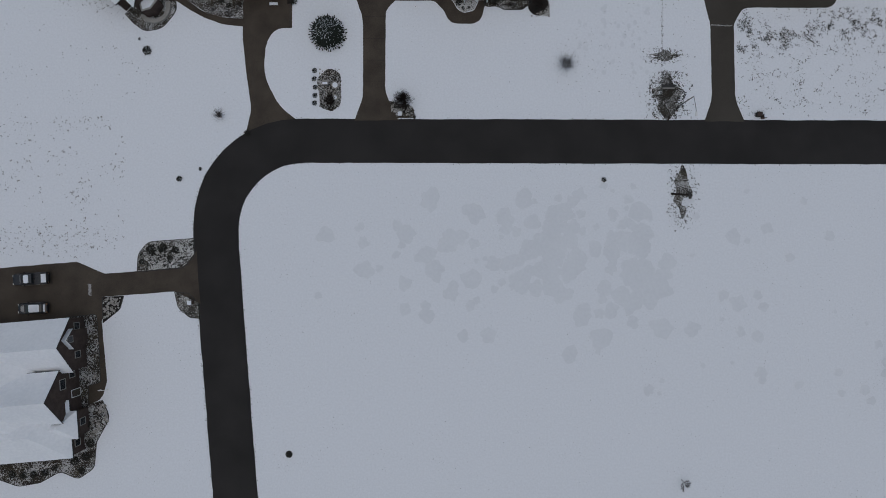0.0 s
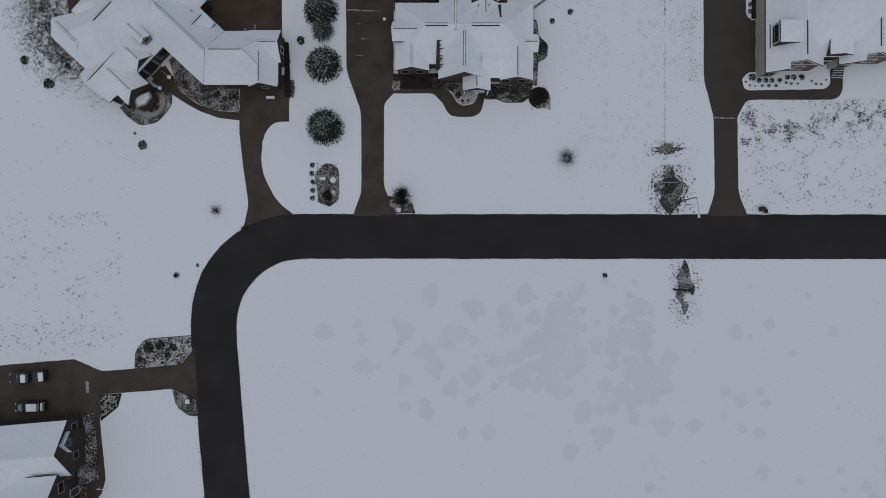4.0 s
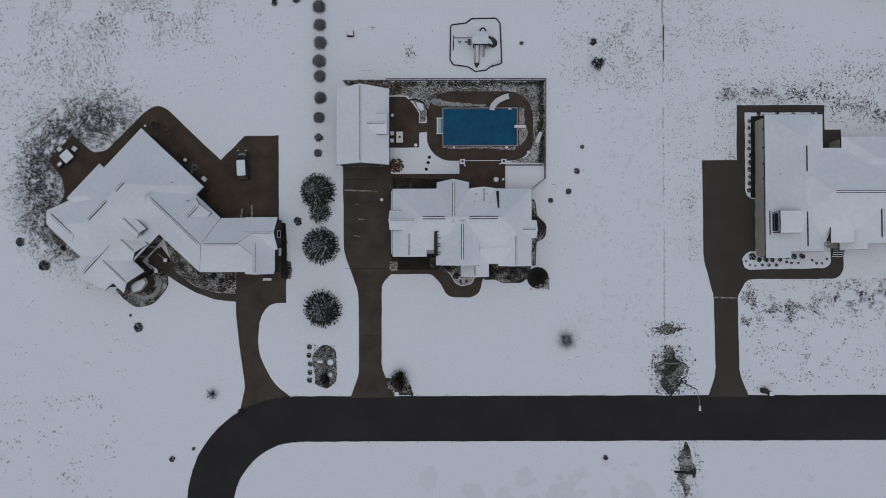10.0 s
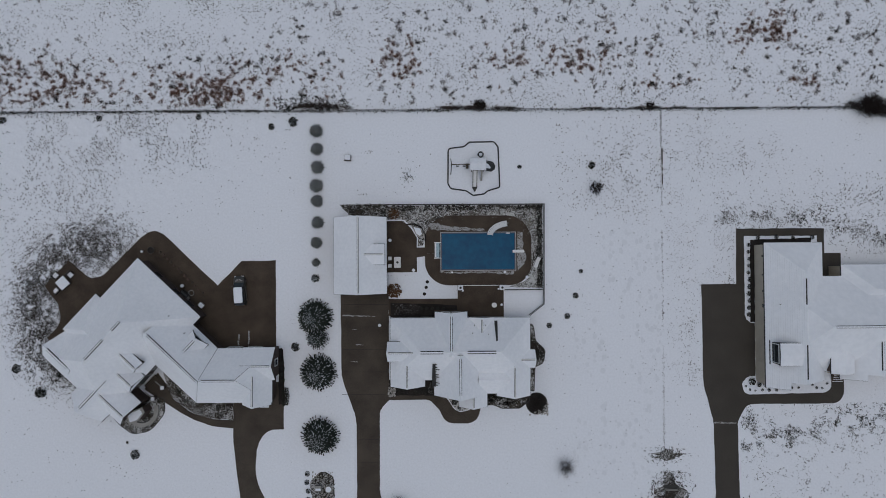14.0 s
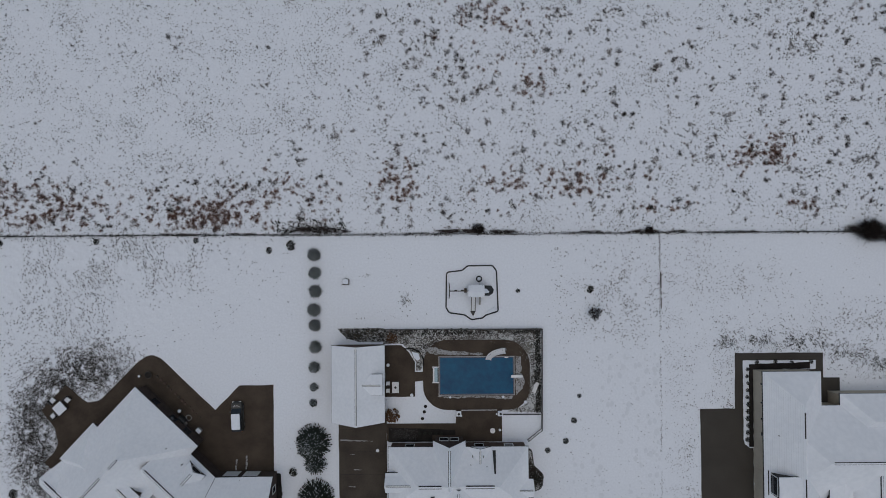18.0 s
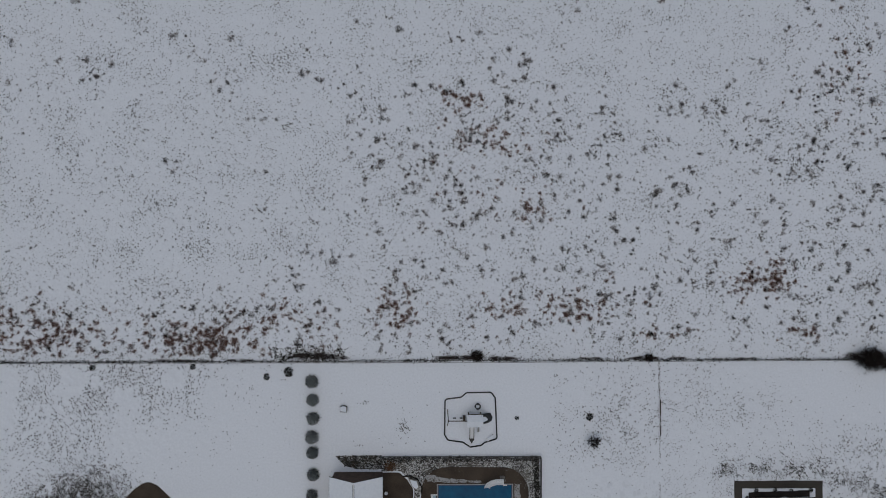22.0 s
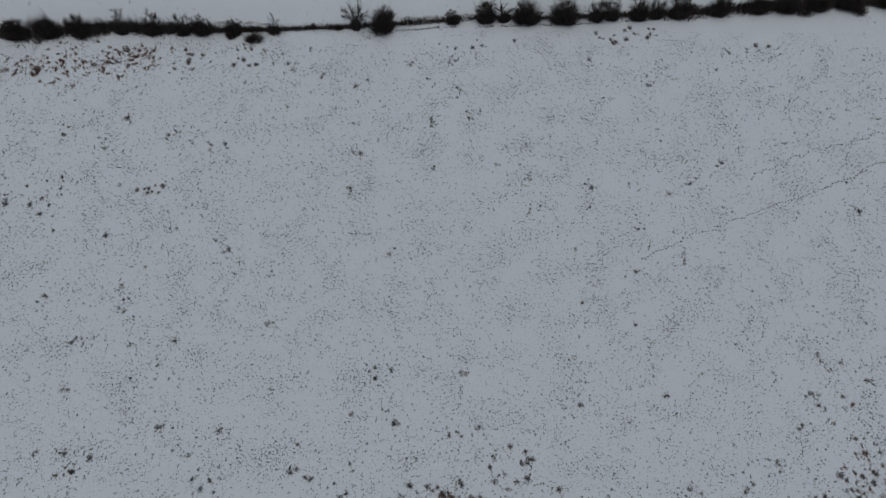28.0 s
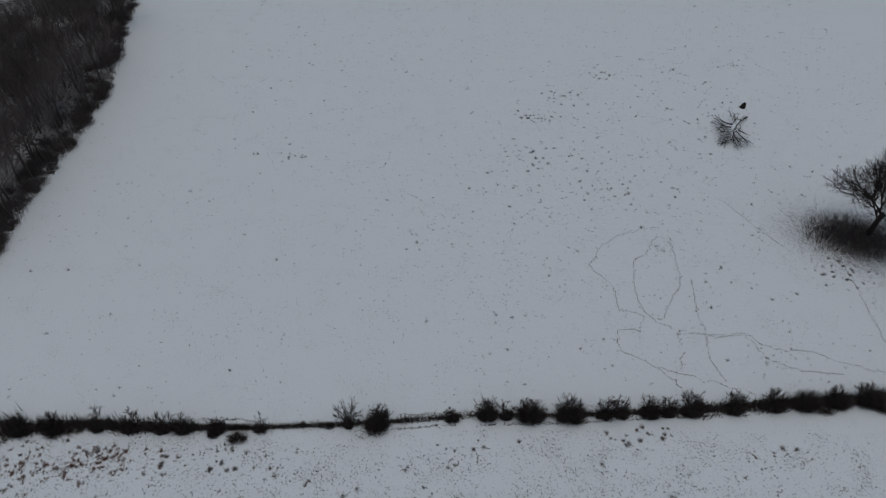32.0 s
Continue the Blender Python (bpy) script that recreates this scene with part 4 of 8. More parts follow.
# ---- plants ----
def tuft(s, rnd, x, y, z, size, blades=6, lift=0.5):
    """A clump of dead stalks: narrow blades that lean outwards."""
    for _ in range(blades):
        a, l = rnd.uniform(0, 6.283), size * rnd.uniform(0.4, 1.0)
        w = rnd.uniform(0.012, 0.034) if blades > 7 else size * rnd.uniform(0.12, 0.28)
        cx, cy = x + rnd.uniform(-1, 1) * size * 0.3, y + rnd.uniform(-1, 1) * size * 0.3
        dx, dy = math.cos(a), math.sin(a)
        s.add([(cx - dy * w, cy + dx * w, z - 0.02), (cx + dy * w, cy - dx * w, z - 0.02), (cx + dx * l, cy + dy * l, z + l * lift * rnd.uniform(0.3, 1.2))], [(0, 1, 2)])


HOUSE1 = [(-49.7, 61.5), (-39.5, 52), (-36.6, 46.5), (-40, 38), (-52, 34.5), (-58, 37), (-63.5, 45), (-61, 50)]
PAVED = [ccw(r) for r in (ROAD, DRIVE1, DRIVE2, DRIVE3, DRIVE4, PATIO1, WALK1, WALK2, DECK, PATIO2)]
KEEP = [(-19, 39, 17, 71), (-67, 30, -27, 66), (50, 40, 85, 64), (-95, -40, -59, -14)]


def clear(x, y, margin_boxes=True):
    if margin_boxes and any(x0 < x < x1 and y0 < y < y1 for x0, y0, x1, y1 in KEEP):
        return False
    return not any(inside(x, y, r) for r in PAVED)


def scatter(name, seed, count, area, sizes, mat, label, grain=0.0, bias=0.0, blades=6, boxes=True, shape=None, free=False):
    """Clumps over an area (x0, y0, x1, y1); grain: the size in metres of the drifts in which they gather."""
    rnd, s, k, tries = random.Random(seed), Shape(), 0, 0
    while k < count and tries < count * 12:
        tries += 1
        x, y = rnd.uniform(area[0], area[2]), rnd.uniform(area[1], area[3])
        if shape and not shape(x, y, rnd):
            continue
        if grain:
            n = noise.noise((x / grain + seed, y / grain, seed)) + 0.5 * noise.noise((x / grain * 2.7, y / grain * 2.7 + seed, 3))
            if n + rnd.uniform(-0.35, 0.35) < bias:
                continue
        if not free and not clear(x, y, boxes):
            continue
        tuft(s, rnd, x, y, height(y), sizes[0] + (sizes[1] - sizes[0]) * rnd.random() ** 2.5, blades)
        k += 1
    return single(name, s, mat, label, "weeds", kind="stuff")


def blades(name, foot, tip, width, mat, label, category, kind="stuff"):
    """One mesh of thin blades, each from its foot to its tip, for what nobody could count."""
    foot, tip = np.asarray(foot, float), np.asarray(tip, float)
    gen = np.random.default_rng(len(foot))
    a = gen.uniform(0, 6.283, len(foot))
    off = np.stack([np.cos(a), np.sin(a), np.zeros(len(foot))], 1) * np.asarray(width, float).reshape(-1, 1)
    v = np.stack([foot - off, foot + off, tip], 1).reshape(-1, 3)
    return single(name, Shape().add(v.tolist(), np.arange(len(v)).reshape(-1, 3).tolist()), mat, label, category, kind=kind)


def weed_clumps(name, seed, xy, size, mat, label, dense=58):
    """Feathery clumps: a dark heart of short stalks and long thin ones that lean mostly one way."""
    gen = np.random.default_rng(seed)
    xy, size = np.asarray(xy, float).reshape(-1, 2), np.asarray(size, float)
    n = np.maximum(5, (dense * np.minimum(2.2, size * 1.3)).astype(int))
    k = np.repeat(np.arange(len(n)), n)
    lean = gen.uniform(0, 6.283, len(n))
    spread = gen.uniform(0.7, 2.4, len(n))
    a = lean[k] + gen.normal(0, 1, len(k)) * spread[k]
    heart = gen.random(len(k)) < 0.3
    far = np.where(heart, gen.uniform(0.1, 0.45, len(k)), gen.uniform(0.4, 1.0, len(k))) * size[k] * 0.62
    out = np.stack([np.cos(a), np.sin(a)], 1)
    root = xy[k] + gen.normal(0, 0.16, (len(k), 2)) * size[k][:, None] - out * (size[k] * 0.08)[:, None]
    foot = np.concatenate([root, np.full((len(k), 1), -0.02)], 1)
    tip = np.concatenate([root + out * far[:, None], (far * gen.uniform(0.3, 1.1, len(k)) + 0.03)[:, None]], 1)
    width = np.where(heart, gen.uniform(0.022, 0.045, len(k)), gen.uniform(0.014, 0.034, len(k)))
    return blades(name, foot, tip, width, mat, label, "weeds")


def soft_box(x, y, x0, x1, y0, y1, s):
    return (1 / (1 + np.exp((x0 - x) / s))) * (1 / (1 + np.exp((x - x1) / s))) * (1 / (1 + np.exp((y0 - y) / s))) * (1 / (1 + np.exp((y - y1) / s)))


def bump_at(x, y, a, b, w, h):
    return np.exp(-((x - a) / w) ** 2 - ((y - b) / h) ** 2)


def thickness(x, y):
    """How many weed clumps a square metre of the field carries."""
    d = 0.115 * soft_box(x, y, -16, 96, 87.6, 131, 1.6) + 0.07 * soft_box(x, y, -30, -14, 87.5, 103, 1.5)
    d = d + 0.24 * soft_box(x, y, -110, -30, 86.6, 95.5, 1.1) + 0.10 * soft_box(x, y, 62, 92, 118, 149, 3)
    d = d + 0.14 * bump_at(x, y, -22, 134.5, 4, 2.5) + 0.2 * bump_at(x, y, -58, 133.8, 2, 1.6) + 0.16 * bump_at(x, y, 12, 134, 3, 2) + 0.1 * bump_at(x, y, -5, 122, 10, 8)
    d = d + 0.13 * bump_at(x, y, -66, 207, 13, 3.0) + 0.035 * bump_at(x, y, -66, 186, 16, 8) + 0.02 * bump_at(x, y, -40, 208, 20, 4)
    return d + np.where(y < 150, 0.013, 0.007)


def lumpy(x, y, size, seed):
    """Uneven density, in drifts of about the given size."""
    return np.array([max(0.0, 0.75 + 1.5 * noise.noise((a / size, b / size, seed)) + 0.8 * noise.noise((a / size * 2.7, b / size * 2.7, seed + 5))) for a, b in zip(x, y)])


def strewn(seed, area, most, density, drift_size=6.0):
    """Points over an area, thinned to a density given per square metre."""
    gen = np.random.default_rng(seed)
    n = int(most * (area[2] - area[0]) * (area[3] - area[1]))
    x, y = gen.uniform(area[0], area[2], n), gen.uniform(area[1], area[3], n)
    keep = gen.random(n) * most < density(x, y)
    x, y = x[keep], y[keep]
    keep = gen.random(len(x)) * 1.6 < lumpy(x, y, drift_size, seed)
    return np.stack([x[keep], y[keep]], 1), gen


FIELD = (-104, 86.4, 104, 212.5)
for kind, (mat, share, label) in enumerate(((M_GREYWEED, 1.0, "feathery grey dead weeds standing in the snowy field"), (M_DARKWEED, 0.3, "dark dead weed clumps standing in the snowy field"))):
    heads, gen = strewn(300 + kind, FIELD, 0.5 * share, lambda x, y: thickness(x, y) * share * 1.35)
    # most clumps have smaller ones close by
    near = np.repeat(heads, gen.integers(0, 4, len(heads)), 0)
    near = near + gen.normal(0, 0.85, near.shape)
    near = near[near[:, 1] > 86.5]
    xy = np.concatenate([heads, near])
    size = np.concatenate([gen.uniform(0.7, 1.6, len(heads)), gen.uniform(0.35, 1.1, len(near))])
    weed_clumps("field_weeds", 310 + kind, xy, size, mat, label, 36 if kind else 28)
xy, gen = strewn(320, FIELD, 0.5, lambda x, y: 1.1 * thickness(x, y) + 0.03, 5)
weed_clumps("field_weeds", 321, xy, 0.28 + 0.42 * gen.random(len(xy)) ** 2, M_DARKWEED, "small compact dark weeds dotted over the snowy field", 40)
xy, gen = strewn(330, FIELD, 3.5, lambda x, y: 2.1 + 1.8 * thickness(x, y), 4)
weed_clumps("field_stubble", 331, xy, 0.22 + 0.36 * gen.random(len(xy)) ** 2, M_DARKWEED, "fine stubble flecks over the snowy field", 26)
xy, gen = strewn(340, (0, 86.2, 60, 90.5), 3.0, lambda x, y: 2.6 * bump_at(x, y, 30, 87.4, 17, 1.7), 3)
weed_clumps("field_stubble", 341, xy, gen.uniform(0.12, 0.24, len(xy)), M_STUBBLE, "rows of cut stubble beside the wire fence", 34)


def patch_of(name, seed, spots, sizes, mat, label, dense=50):
    """Clumps gathered round the given spots (x, y, spread in x, spread in y, count)."""
    gen = np.random.default_rng(seed)
    xy = np.concatenate([gen.normal((a, b), (w, h), (n, 2)) for a, b, w, h, n in spots])
    xy = xy[(xy[:, 1] > 86.4)]
    xy = xy[gen.random(len(xy)) * 1.3 < lumpy(xy[:, 0], xy[:, 1], 1.7, seed)]
    return weed_clumps(name, seed, xy, gen.uniform(*sizes, len(xy)), mat, label, dense)


patch_of("reddish_weeds", 14, ((-40, 89.3, 4.2, 1.5, 420), (-33, 91, 2.5, 1.8, 70), (-62, 91, 9, 2.4, 230), (-75, 92, 6, 2.5, 170), (-70, 89.5, 6, 1.5, 120), (53, 98.6, 3.0, 1.2, 190), (55, 101.5, 1.2, 1.0, 26), (59.5, 90.3, 1.8, 0.8, 30), (36, 90.5, 4, 1, 24), (3.5, 129, 2.4, 1.0, 80), (7, 122, 3.5, 1.5, 80), (14.5, 111.5, 1.5, 1.5, 60), (-7.5, 94.5, 2.4, 2.0, 130), (20, 94, 3.2, 1.4, 120), (9, 94, 2.5, 1.4, 70), (-27, 93, 2.5, 1.5, 60), (67, 133, 4, 5, 60), (-21, 91.5, 2.6, 1.6, 34), (30, 95, 8, 3, 34), (8, 117, 6, 5, 40)), (0.5, 1.3), M_REDWEED, "reddish brown dead weeds in drifts over the field", 36)
patch_of("reddish_weeds", 15, ((-68, 207.5, 7, 1.7, 170), (-58, 209.5, 5, 1.2, 60), (-80, 206, 5, 1.6, 50)), (0.6, 1.4), M_REDWEED, "reddish brush lying in front of the hedge", 34)
patch_of("grey_weeds", 19, ((-58, 133.8, 1.5, 1.5, 14), (-22, 134.5, 3, 1.8, 18), (12, 134, 1.6, 1.4, 12), (-60, 153.4, 0.8, 0.8, 7), (-73.5, 179.6, 3, 2, 16), (-52, 180.8, 1.5, 1, 10), (-40, 208, 8, 2, 20), (5, 212, 6, 1.2, 14), (35, 214, 5, 1.2, 16), (40, 216, 2, 0.8, 12), (62, 212, 3, 1, 8)), (0.6, 1.4), M_GREYWEED, "grey dead weed clumps gathered in the field", 52)
patch_of("far_weeds", 20, ((37.5, 335, 3, 2, 40), (27, 322, 3.2, 2, 44), (27, 301, 7, 6, 60), (10, 287, 1.5, 0.7, 10), (98, 357, 3, 2, 20), (84, 343, 3, 1.5, 24), (77, 352, 3, 1.5, 16), (51, 348, 4, 2, 30), (-43, 301, 5, 1.5, 20), (92, 258, 4, 2.5, 40), (84, 322, 5, 6, 40), (75, 320, 9, 12, 30), (30, 290, 14, 10, 60)), (0.5, 1.3), M_DARKWEED, "dark dead weeds in loose rings over the far pasture", 30)
xy, gen = strewn(350, (-104, 220, 150, 440), 0.3, lambda x, y: 0.035 + 0.10 * bump_at(x, y, 45, 290, 45, 45), 10)
weed_clumps("far_weeds", 351, xy, 0.5 + 0.8 * gen.random(len(xy)) ** 3, M_DARKWEED, "single dark weeds dotted over the far pasture", 20)
xy, gen = strewn(360, (-104, 218, 150, 440), 0.5, lambda x, y: 0.12 + 0.3 * bump_at(x, y, 20, 250, 70, 40), 9)
weed_clumps("far_stubble", 361, xy, gen.uniform(0.35, 0.75, len(xy)), M_DARKWEED, "sparse stubble on the far snowy pasture", 10)
scatter("lawn_stubble", 17, 1400, (-95, -60, 95, 86), (0.06, 0.2), M_STUBBLE, "grass tips showing through the lawn snow", 12, 0.05, 2)


def around(cx, cy, rx, ry):
    return lambda x, y, r: math.exp(-((x - cx) / rx) ** 2 - ((y - cy) / ry) ** 2) > r.random()


scatter("ground_cover", 21, 23000, (-86, 34, -48, 74), (0.13, 0.36), M_STUBBLE, "dense dark ground cover under snow round the patio", 1.6, -0.25, 3, False, lambda x, y, r: math.exp(-((math.hypot(x + 57.5, y - 53) - 10.6) / 3.7) ** 2) * min(1, max(0, (-49 - x) / 9)) * (1 if y > 40 else 0.45) > r.random() and not inside(x, y, HOUSE1))
scatter("ground_cover", 22, 4200, (44, 60, 80, 72), (0.1, 0.32), M_SHRUB, "dark ground cover round the house garden", 1.8, 0.0, 4, False, lambda x, y, r: (0.8 * math.exp(-((y - 67.6) / 1.5) ** 2) if x < 63 else 0.9 * math.exp(-((y - 67 + (x - 62) * 0.3) / 1.8) ** 2)) + 0.04 > r.random())
scatter("ground_cover", 23, 4600, (48, 18.5, 82, 37), (0.1, 0.32), M_SHRUB, "dark grass tufts along the drainage swale", 2.2, 0.15, 5, False, lambda x, y, r: math.exp(-((y - 31 - (x - 50) * 0.16) / 1.9) ** 2) + 0.9 * math.exp(-((x - 49.3) / 1.2) ** 2 - ((y - 33.5) / 2.5) ** 2) + 0.09 > r.random())
scatter("ground_cover", 24, 2400, (36, 40, 47, 86), (0.07, 0.2), M_WEED, "grass tips between the lots", 4, 0.1, 4)
scatter("ground_cover", 25, 500, (18, 68, 37, 84), (0.08, 0.3), M_WEED, "grass tufts in the back lawn", 4, 0.1, 5)
scatter("ground_cover", 26, 900, (-80, -6, -55, 18), (0.1, 0.35), M_WEED, "grass tufts in the corner lawn", 5, 0.18, 5)
def open_ground(xy):
    return xy[np.array([clear(a, b) for a, b in xy], bool)]


for seed, area, most, density, drift_size, sizes, label in (
        (400, (-86, 62, -26, 85.5), 3.2, lambda x, y: 2.9 * bump_at(x, y, -56, 83, 16, 6) + 1.3 * bump_at(x, y, -66, 72, 10, 9) + 0.05, 5, (0.13, 0.29), "dark grass tips in the back lawn"),
        (401, (16, 64, 44, 85.5), 3.0, lambda x, y: 2.6 * bump_at(x, y, 30, 76, 4.5, 6) + 0.9 * bump_at(x, y, 23, 74, 4, 5) + 0.9 * bump_at(x, y, 41, 80, 4, 5) + 0.05, 3, (0.13, 0.29), "dark grass tufts round the bush in the back lawn"),
        (402, (40, 66, 84, 85.5), 2.6, lambda x, y: 1.6 * bump_at(x, y, 50, 78, 6, 3) + 1.8 * bump_at(x, y, 70, 71, 12, 3.5) + 0.04, 2.5, (0.13, 0.29), "grass tufts in the lawn behind the house"),
        (403, (36, 40, 49.5, 72), 2.6, lambda x, y: 1.8 * bump_at(x, y, 47, 62, 2.2, 9) + 1.2 * bump_at(x, y, 40, 50, 1.2, 12) + 0.06, 3, (0.13, 0.27), "grass tips beside the wide driveway"),
        (404, (17, 20, 41, 66), 1.2, lambda x, y: np.full(len(x), 0.1), 4, (0.13, 0.25), "grass tips over the lawn between two houses"),
        (405, (-84, 20, -52, 44), 3.0, lambda x, y: 2.6 * np.exp(-(((x + 70) + (y - 42)) / 1.1) ** 2) * (y > 26) * (y - 24) / 18 + 0.04, 2, (0.13, 0.27), "line of dark grass tips across the corner lawn"),
        (406, (-17, 70.5, 0, 82), 6.0, lambda x, y: 5.5 * bump_at(x, y, -6.6, 75.0, 0.85, 1.4) + 5.0 * bump_at(x, y, -14.0, 71.9, 0.8, 0.6) + 2.5 * bump_at(x, y, -13.1, 78.9, 0.7, 0.4) + 0.03, 1.5, (0.13, 0.29), "grass tufts behind the pool fence")):
    xy, gen = strewn(seed, area, most * 7.0, lambda x, y: 7.0 * density(x, y), drift_size)
    xy = open_ground(xy)
    weed_clumps("lawn_grass", seed, xy, gen.uniform(*sizes, len(xy)), M_STUBBLE, label, 58)
scatter("ground_cover", 33, 1100, (34.9, 20, 36.0, 85.5), (0.08, 0.26), M_STUBBLE, "thin line of grass along the lot boundary", 0, 0, 3, shape=lambda x, y, r: abs(x - 35.35 - 0.002 * (y - 40)) < 0.13 and r.random() < (1.0 if y > 80 else 0.35 + 0.9 * noise.noise((0, y * 0.2, 3))))
scatter("swale_brush", 28, 1100, (32.5, 17.8, 40.5, 26), (0.12, 0.42), M_SHRUB, "dark brush in the culvert ditch", 0, 0, 6, True, around(36.2, 21.8, 2.4, 3.6))
scatter("swale_brush", 29, 320, (32, 26, 41, 30), (0.12, 0.35), M_SHRUB, "dark brush beside the ditch", 0, 0, 5, True, around(35.7, 28.6, 2.4, 0.9))
scatter("swale_brush", 30, 620, (36, -1, 42, 10.4), (0.1, 0.36), M_SHRUB, "dark brush in the roadside ditch", 0, 0, 6, True, around(38.6, 5.6, 1.8, 4.5))
edge = Shape()
rnd = random.Random(31)
for i in range(len(ROAD)):
    (x0, y0), (x1, y1) = ROAD[i - 1], ROAD[i]
    n = int(math.dist((x0, y0), (x1, y1)) / 0.22) if max(abs(x0), abs(x1)) < 110 and max(abs(y0), abs(y1)) < 80 else 0
    n = n or int(min(math.dist((x0, y0), (x1, y1)), 140) / 0.25) * (max(x0, x1) > 300 or min(y0, y1) < -100)
    for k in range(n):
        f = rnd.random() if max(x0, x1) < 300 else (rnd.uniform(0, 140) / 436 if x1 > x0 and False else rnd.random())
        x, y = x0 + (x1 - x0) * f, y0 + (y1 - y0) * f
        if abs(x) < 110 and abs(y) < 110:
            tuft(edge, rnd, x + rnd.uniform(-0.22, 0.22), y + rnd.uniform(-0.22, 0.22), 0.03, rnd.uniform(0.06, 0.2), 3, 0.3)
single("road_edge_grass", edge, M_SHRUB, "dark frosty grass along the street edge", "grass", kind="stuff")


def spruce(radius, tall, seed, label, m, group):
    """A conifer: trunk, tiers of drooping branches with needles, and snow lying along them."""
    rnd = random.Random(seed)
    t = thing("spruce_tree", m, label, "tree", group)
    part("trunk", Shape().tube([(0, 0, 0), (0, 0, tall * 0.6), (0, 0, tall)], [radius * 0.07, radius * 0.04, 0.02]), M_BARK, t)
    green, white = Shape(), Shape()
    green.disc(0, 0, tall * 0.06, tall * 0.9, radius * (0.8 if radius > 2 else 0.66), 14, 0.06)
    tiers = 13 if radius > 2 else 9
    for k in range(tiers):
        f = k / tiers
        r = radius * (1 - f) ** 0.85 * rnd.uniform(0.9, 1.05)
        z = tall * (0.08 + 0.9 * f)
        n = max(7, int((50 if radius > 2 else 30) * (1 - 0.6 * f)))
        for j in range(n):
            a = 6.283 * (j + rnd.random() * 0.7) / n + k
            l = r * rnd.uniform(0.86, 1.03)
            d, side = Vector((math.cos(a), math.sin(a), 0)), Vector((-math.sin(a), math.cos(a), 0))
            drop = -l * rnd.uniform(0.12, 0.3)
            tip = d * l + Vector((0, 0, z + drop))
            w = l * 0.1 + 0.05
            mid = d * l * 0.55 + Vector((0, 0, z + drop * 0.3))
            root = Vector((0, 0, z))
            for b in range(4):
                q = 0.42 + 0.185 * b
                c = root.lerp(tip, q) + Vector((0, 0, 0.05))
                for sg in (-1, 1):
                    e = c + d * w * 0.9 + side * sg * w * (1.3 - 0.33 * b) + Vector((0, 0, -0.08 * l))
                    green.add([c - d * 0.07 * l, c + d * 0.14 * l, e], [(0, 1, 2)])
            green.add([root + side * 0.05, root - side * 0.05, mid - side * w * 0.6, tip, mid + side * w * 0.6], [(0, 1, 2, 3, 4)])
            for _ in range(2 if rnd.random() < 0.75 else 1):
                up = Vector((0, 0, 0.05)) + side * w * rnd.uniform(-0.7, 0.7)
                q0 = rnd.uniform(0.35, 0.85)
                q1 = q0 + rnd.uniform(0.1, 0.24)
                p0, p1, ww = root.lerp(tip, q0) + up, root.lerp(tip, q1) + up, w * rnd.uniform(0.08, 0.3)
                pm = (p0 + p1) / 2 + Vector((0, 0, 0.05))
                white.add([p0, pm - side * ww * 0.9, p1 - side * ww * 0.8, p1 + d * 0.05, p1 + side * ww * 0.8, pm + side * ww * 0.9], [(0, 1, 2, 3, 4, 5)])
    crown = part("crown", green, M_NEEDLE, t, "dark green needle branches")
    tagged(part("snow", white, M_SNOW, crown, "snow along the branches"), kind="stuff")
    return t


LARGE = "dark green spruce dusted with snow between two driveways"
for i, (x, y, r, h) in enumerate(((-22.0, 51.6, 3.0, 6.2), (-21.6, 48.2, 2.0, 4.2), (-21.5, 42.6, 3.0, 6.0), (-21.2, 32.2, 3.1, 6.2))):
    spruce(r, h, 40 + i, LARGE, pose(x, y, 0), "spruces between the driveways")
ROWY = (82.4, 79.4, 76.4, 73.3, 70.8, 67.2, 63.9)
first = None
for i, y in enumerate(ROWY):
    r = (1.25, 1.1, 1.2, 1.25, 1.15, 1.1, 1.05)[i]
    spruce(r, 2.5, 60 + i, "small snowy spruce in a straight row", pose(-21.8 + 0.1 * (i % 3), y, 0), "row of small spruces")
for i, (x, y) in enumerate(((-21.9, 60.6), (-22.0, 58.0))):
    spruce(0.75, 1.4, 70 + i, "young spruce at the end of a row", pose(x, y, 0), "row of small spruces")


def shrub_shape(radius, tall, seed, n=60):
    rnd, s = random.Random(seed), Shape()
    for _ in range(n):
        a, q = rnd.uniform(0, 6.283), rnd.random() ** 0.6
        x, y, z = radius * q * math.cos(a), radius * q * math.sin(a), tall * (1 - q * q * 0.8) * rnd.uniform(0.4, 1)
        l = radius * rnd.uniform(0.12, 0.3)
        b = rnd.uniform(0, 6.283)
        dx, dy = math.cos(b) * l, math.sin(b) * l
        s.add([(x - dy * 0.4, y + dx * 0.4, z - 0.1 * l), (x + dx, y + dy, z + 0.1 * l), (x + dy * 0.4, y - dx * 0.4, z), (x - dx * 0.6, y - dy * 0.6, max(0, z - l * 0.5))], [(0, 3, 2, 1)])
        s.add([(x, y, max(0, z - l)), (x + dx * 0.5, y + dy * 0.5, z + l * 0.4), (x + dx * 0.5 - dy * 0.3, y + dy * 0.5 + dx * 0.3, z)], [(0, 1, 2)])
    return s


SHRUBS = [shrub_shape(0.5, 0.6, 80 + i, 150).mesh("shrub", M_SHRUB) for i in range(4)]


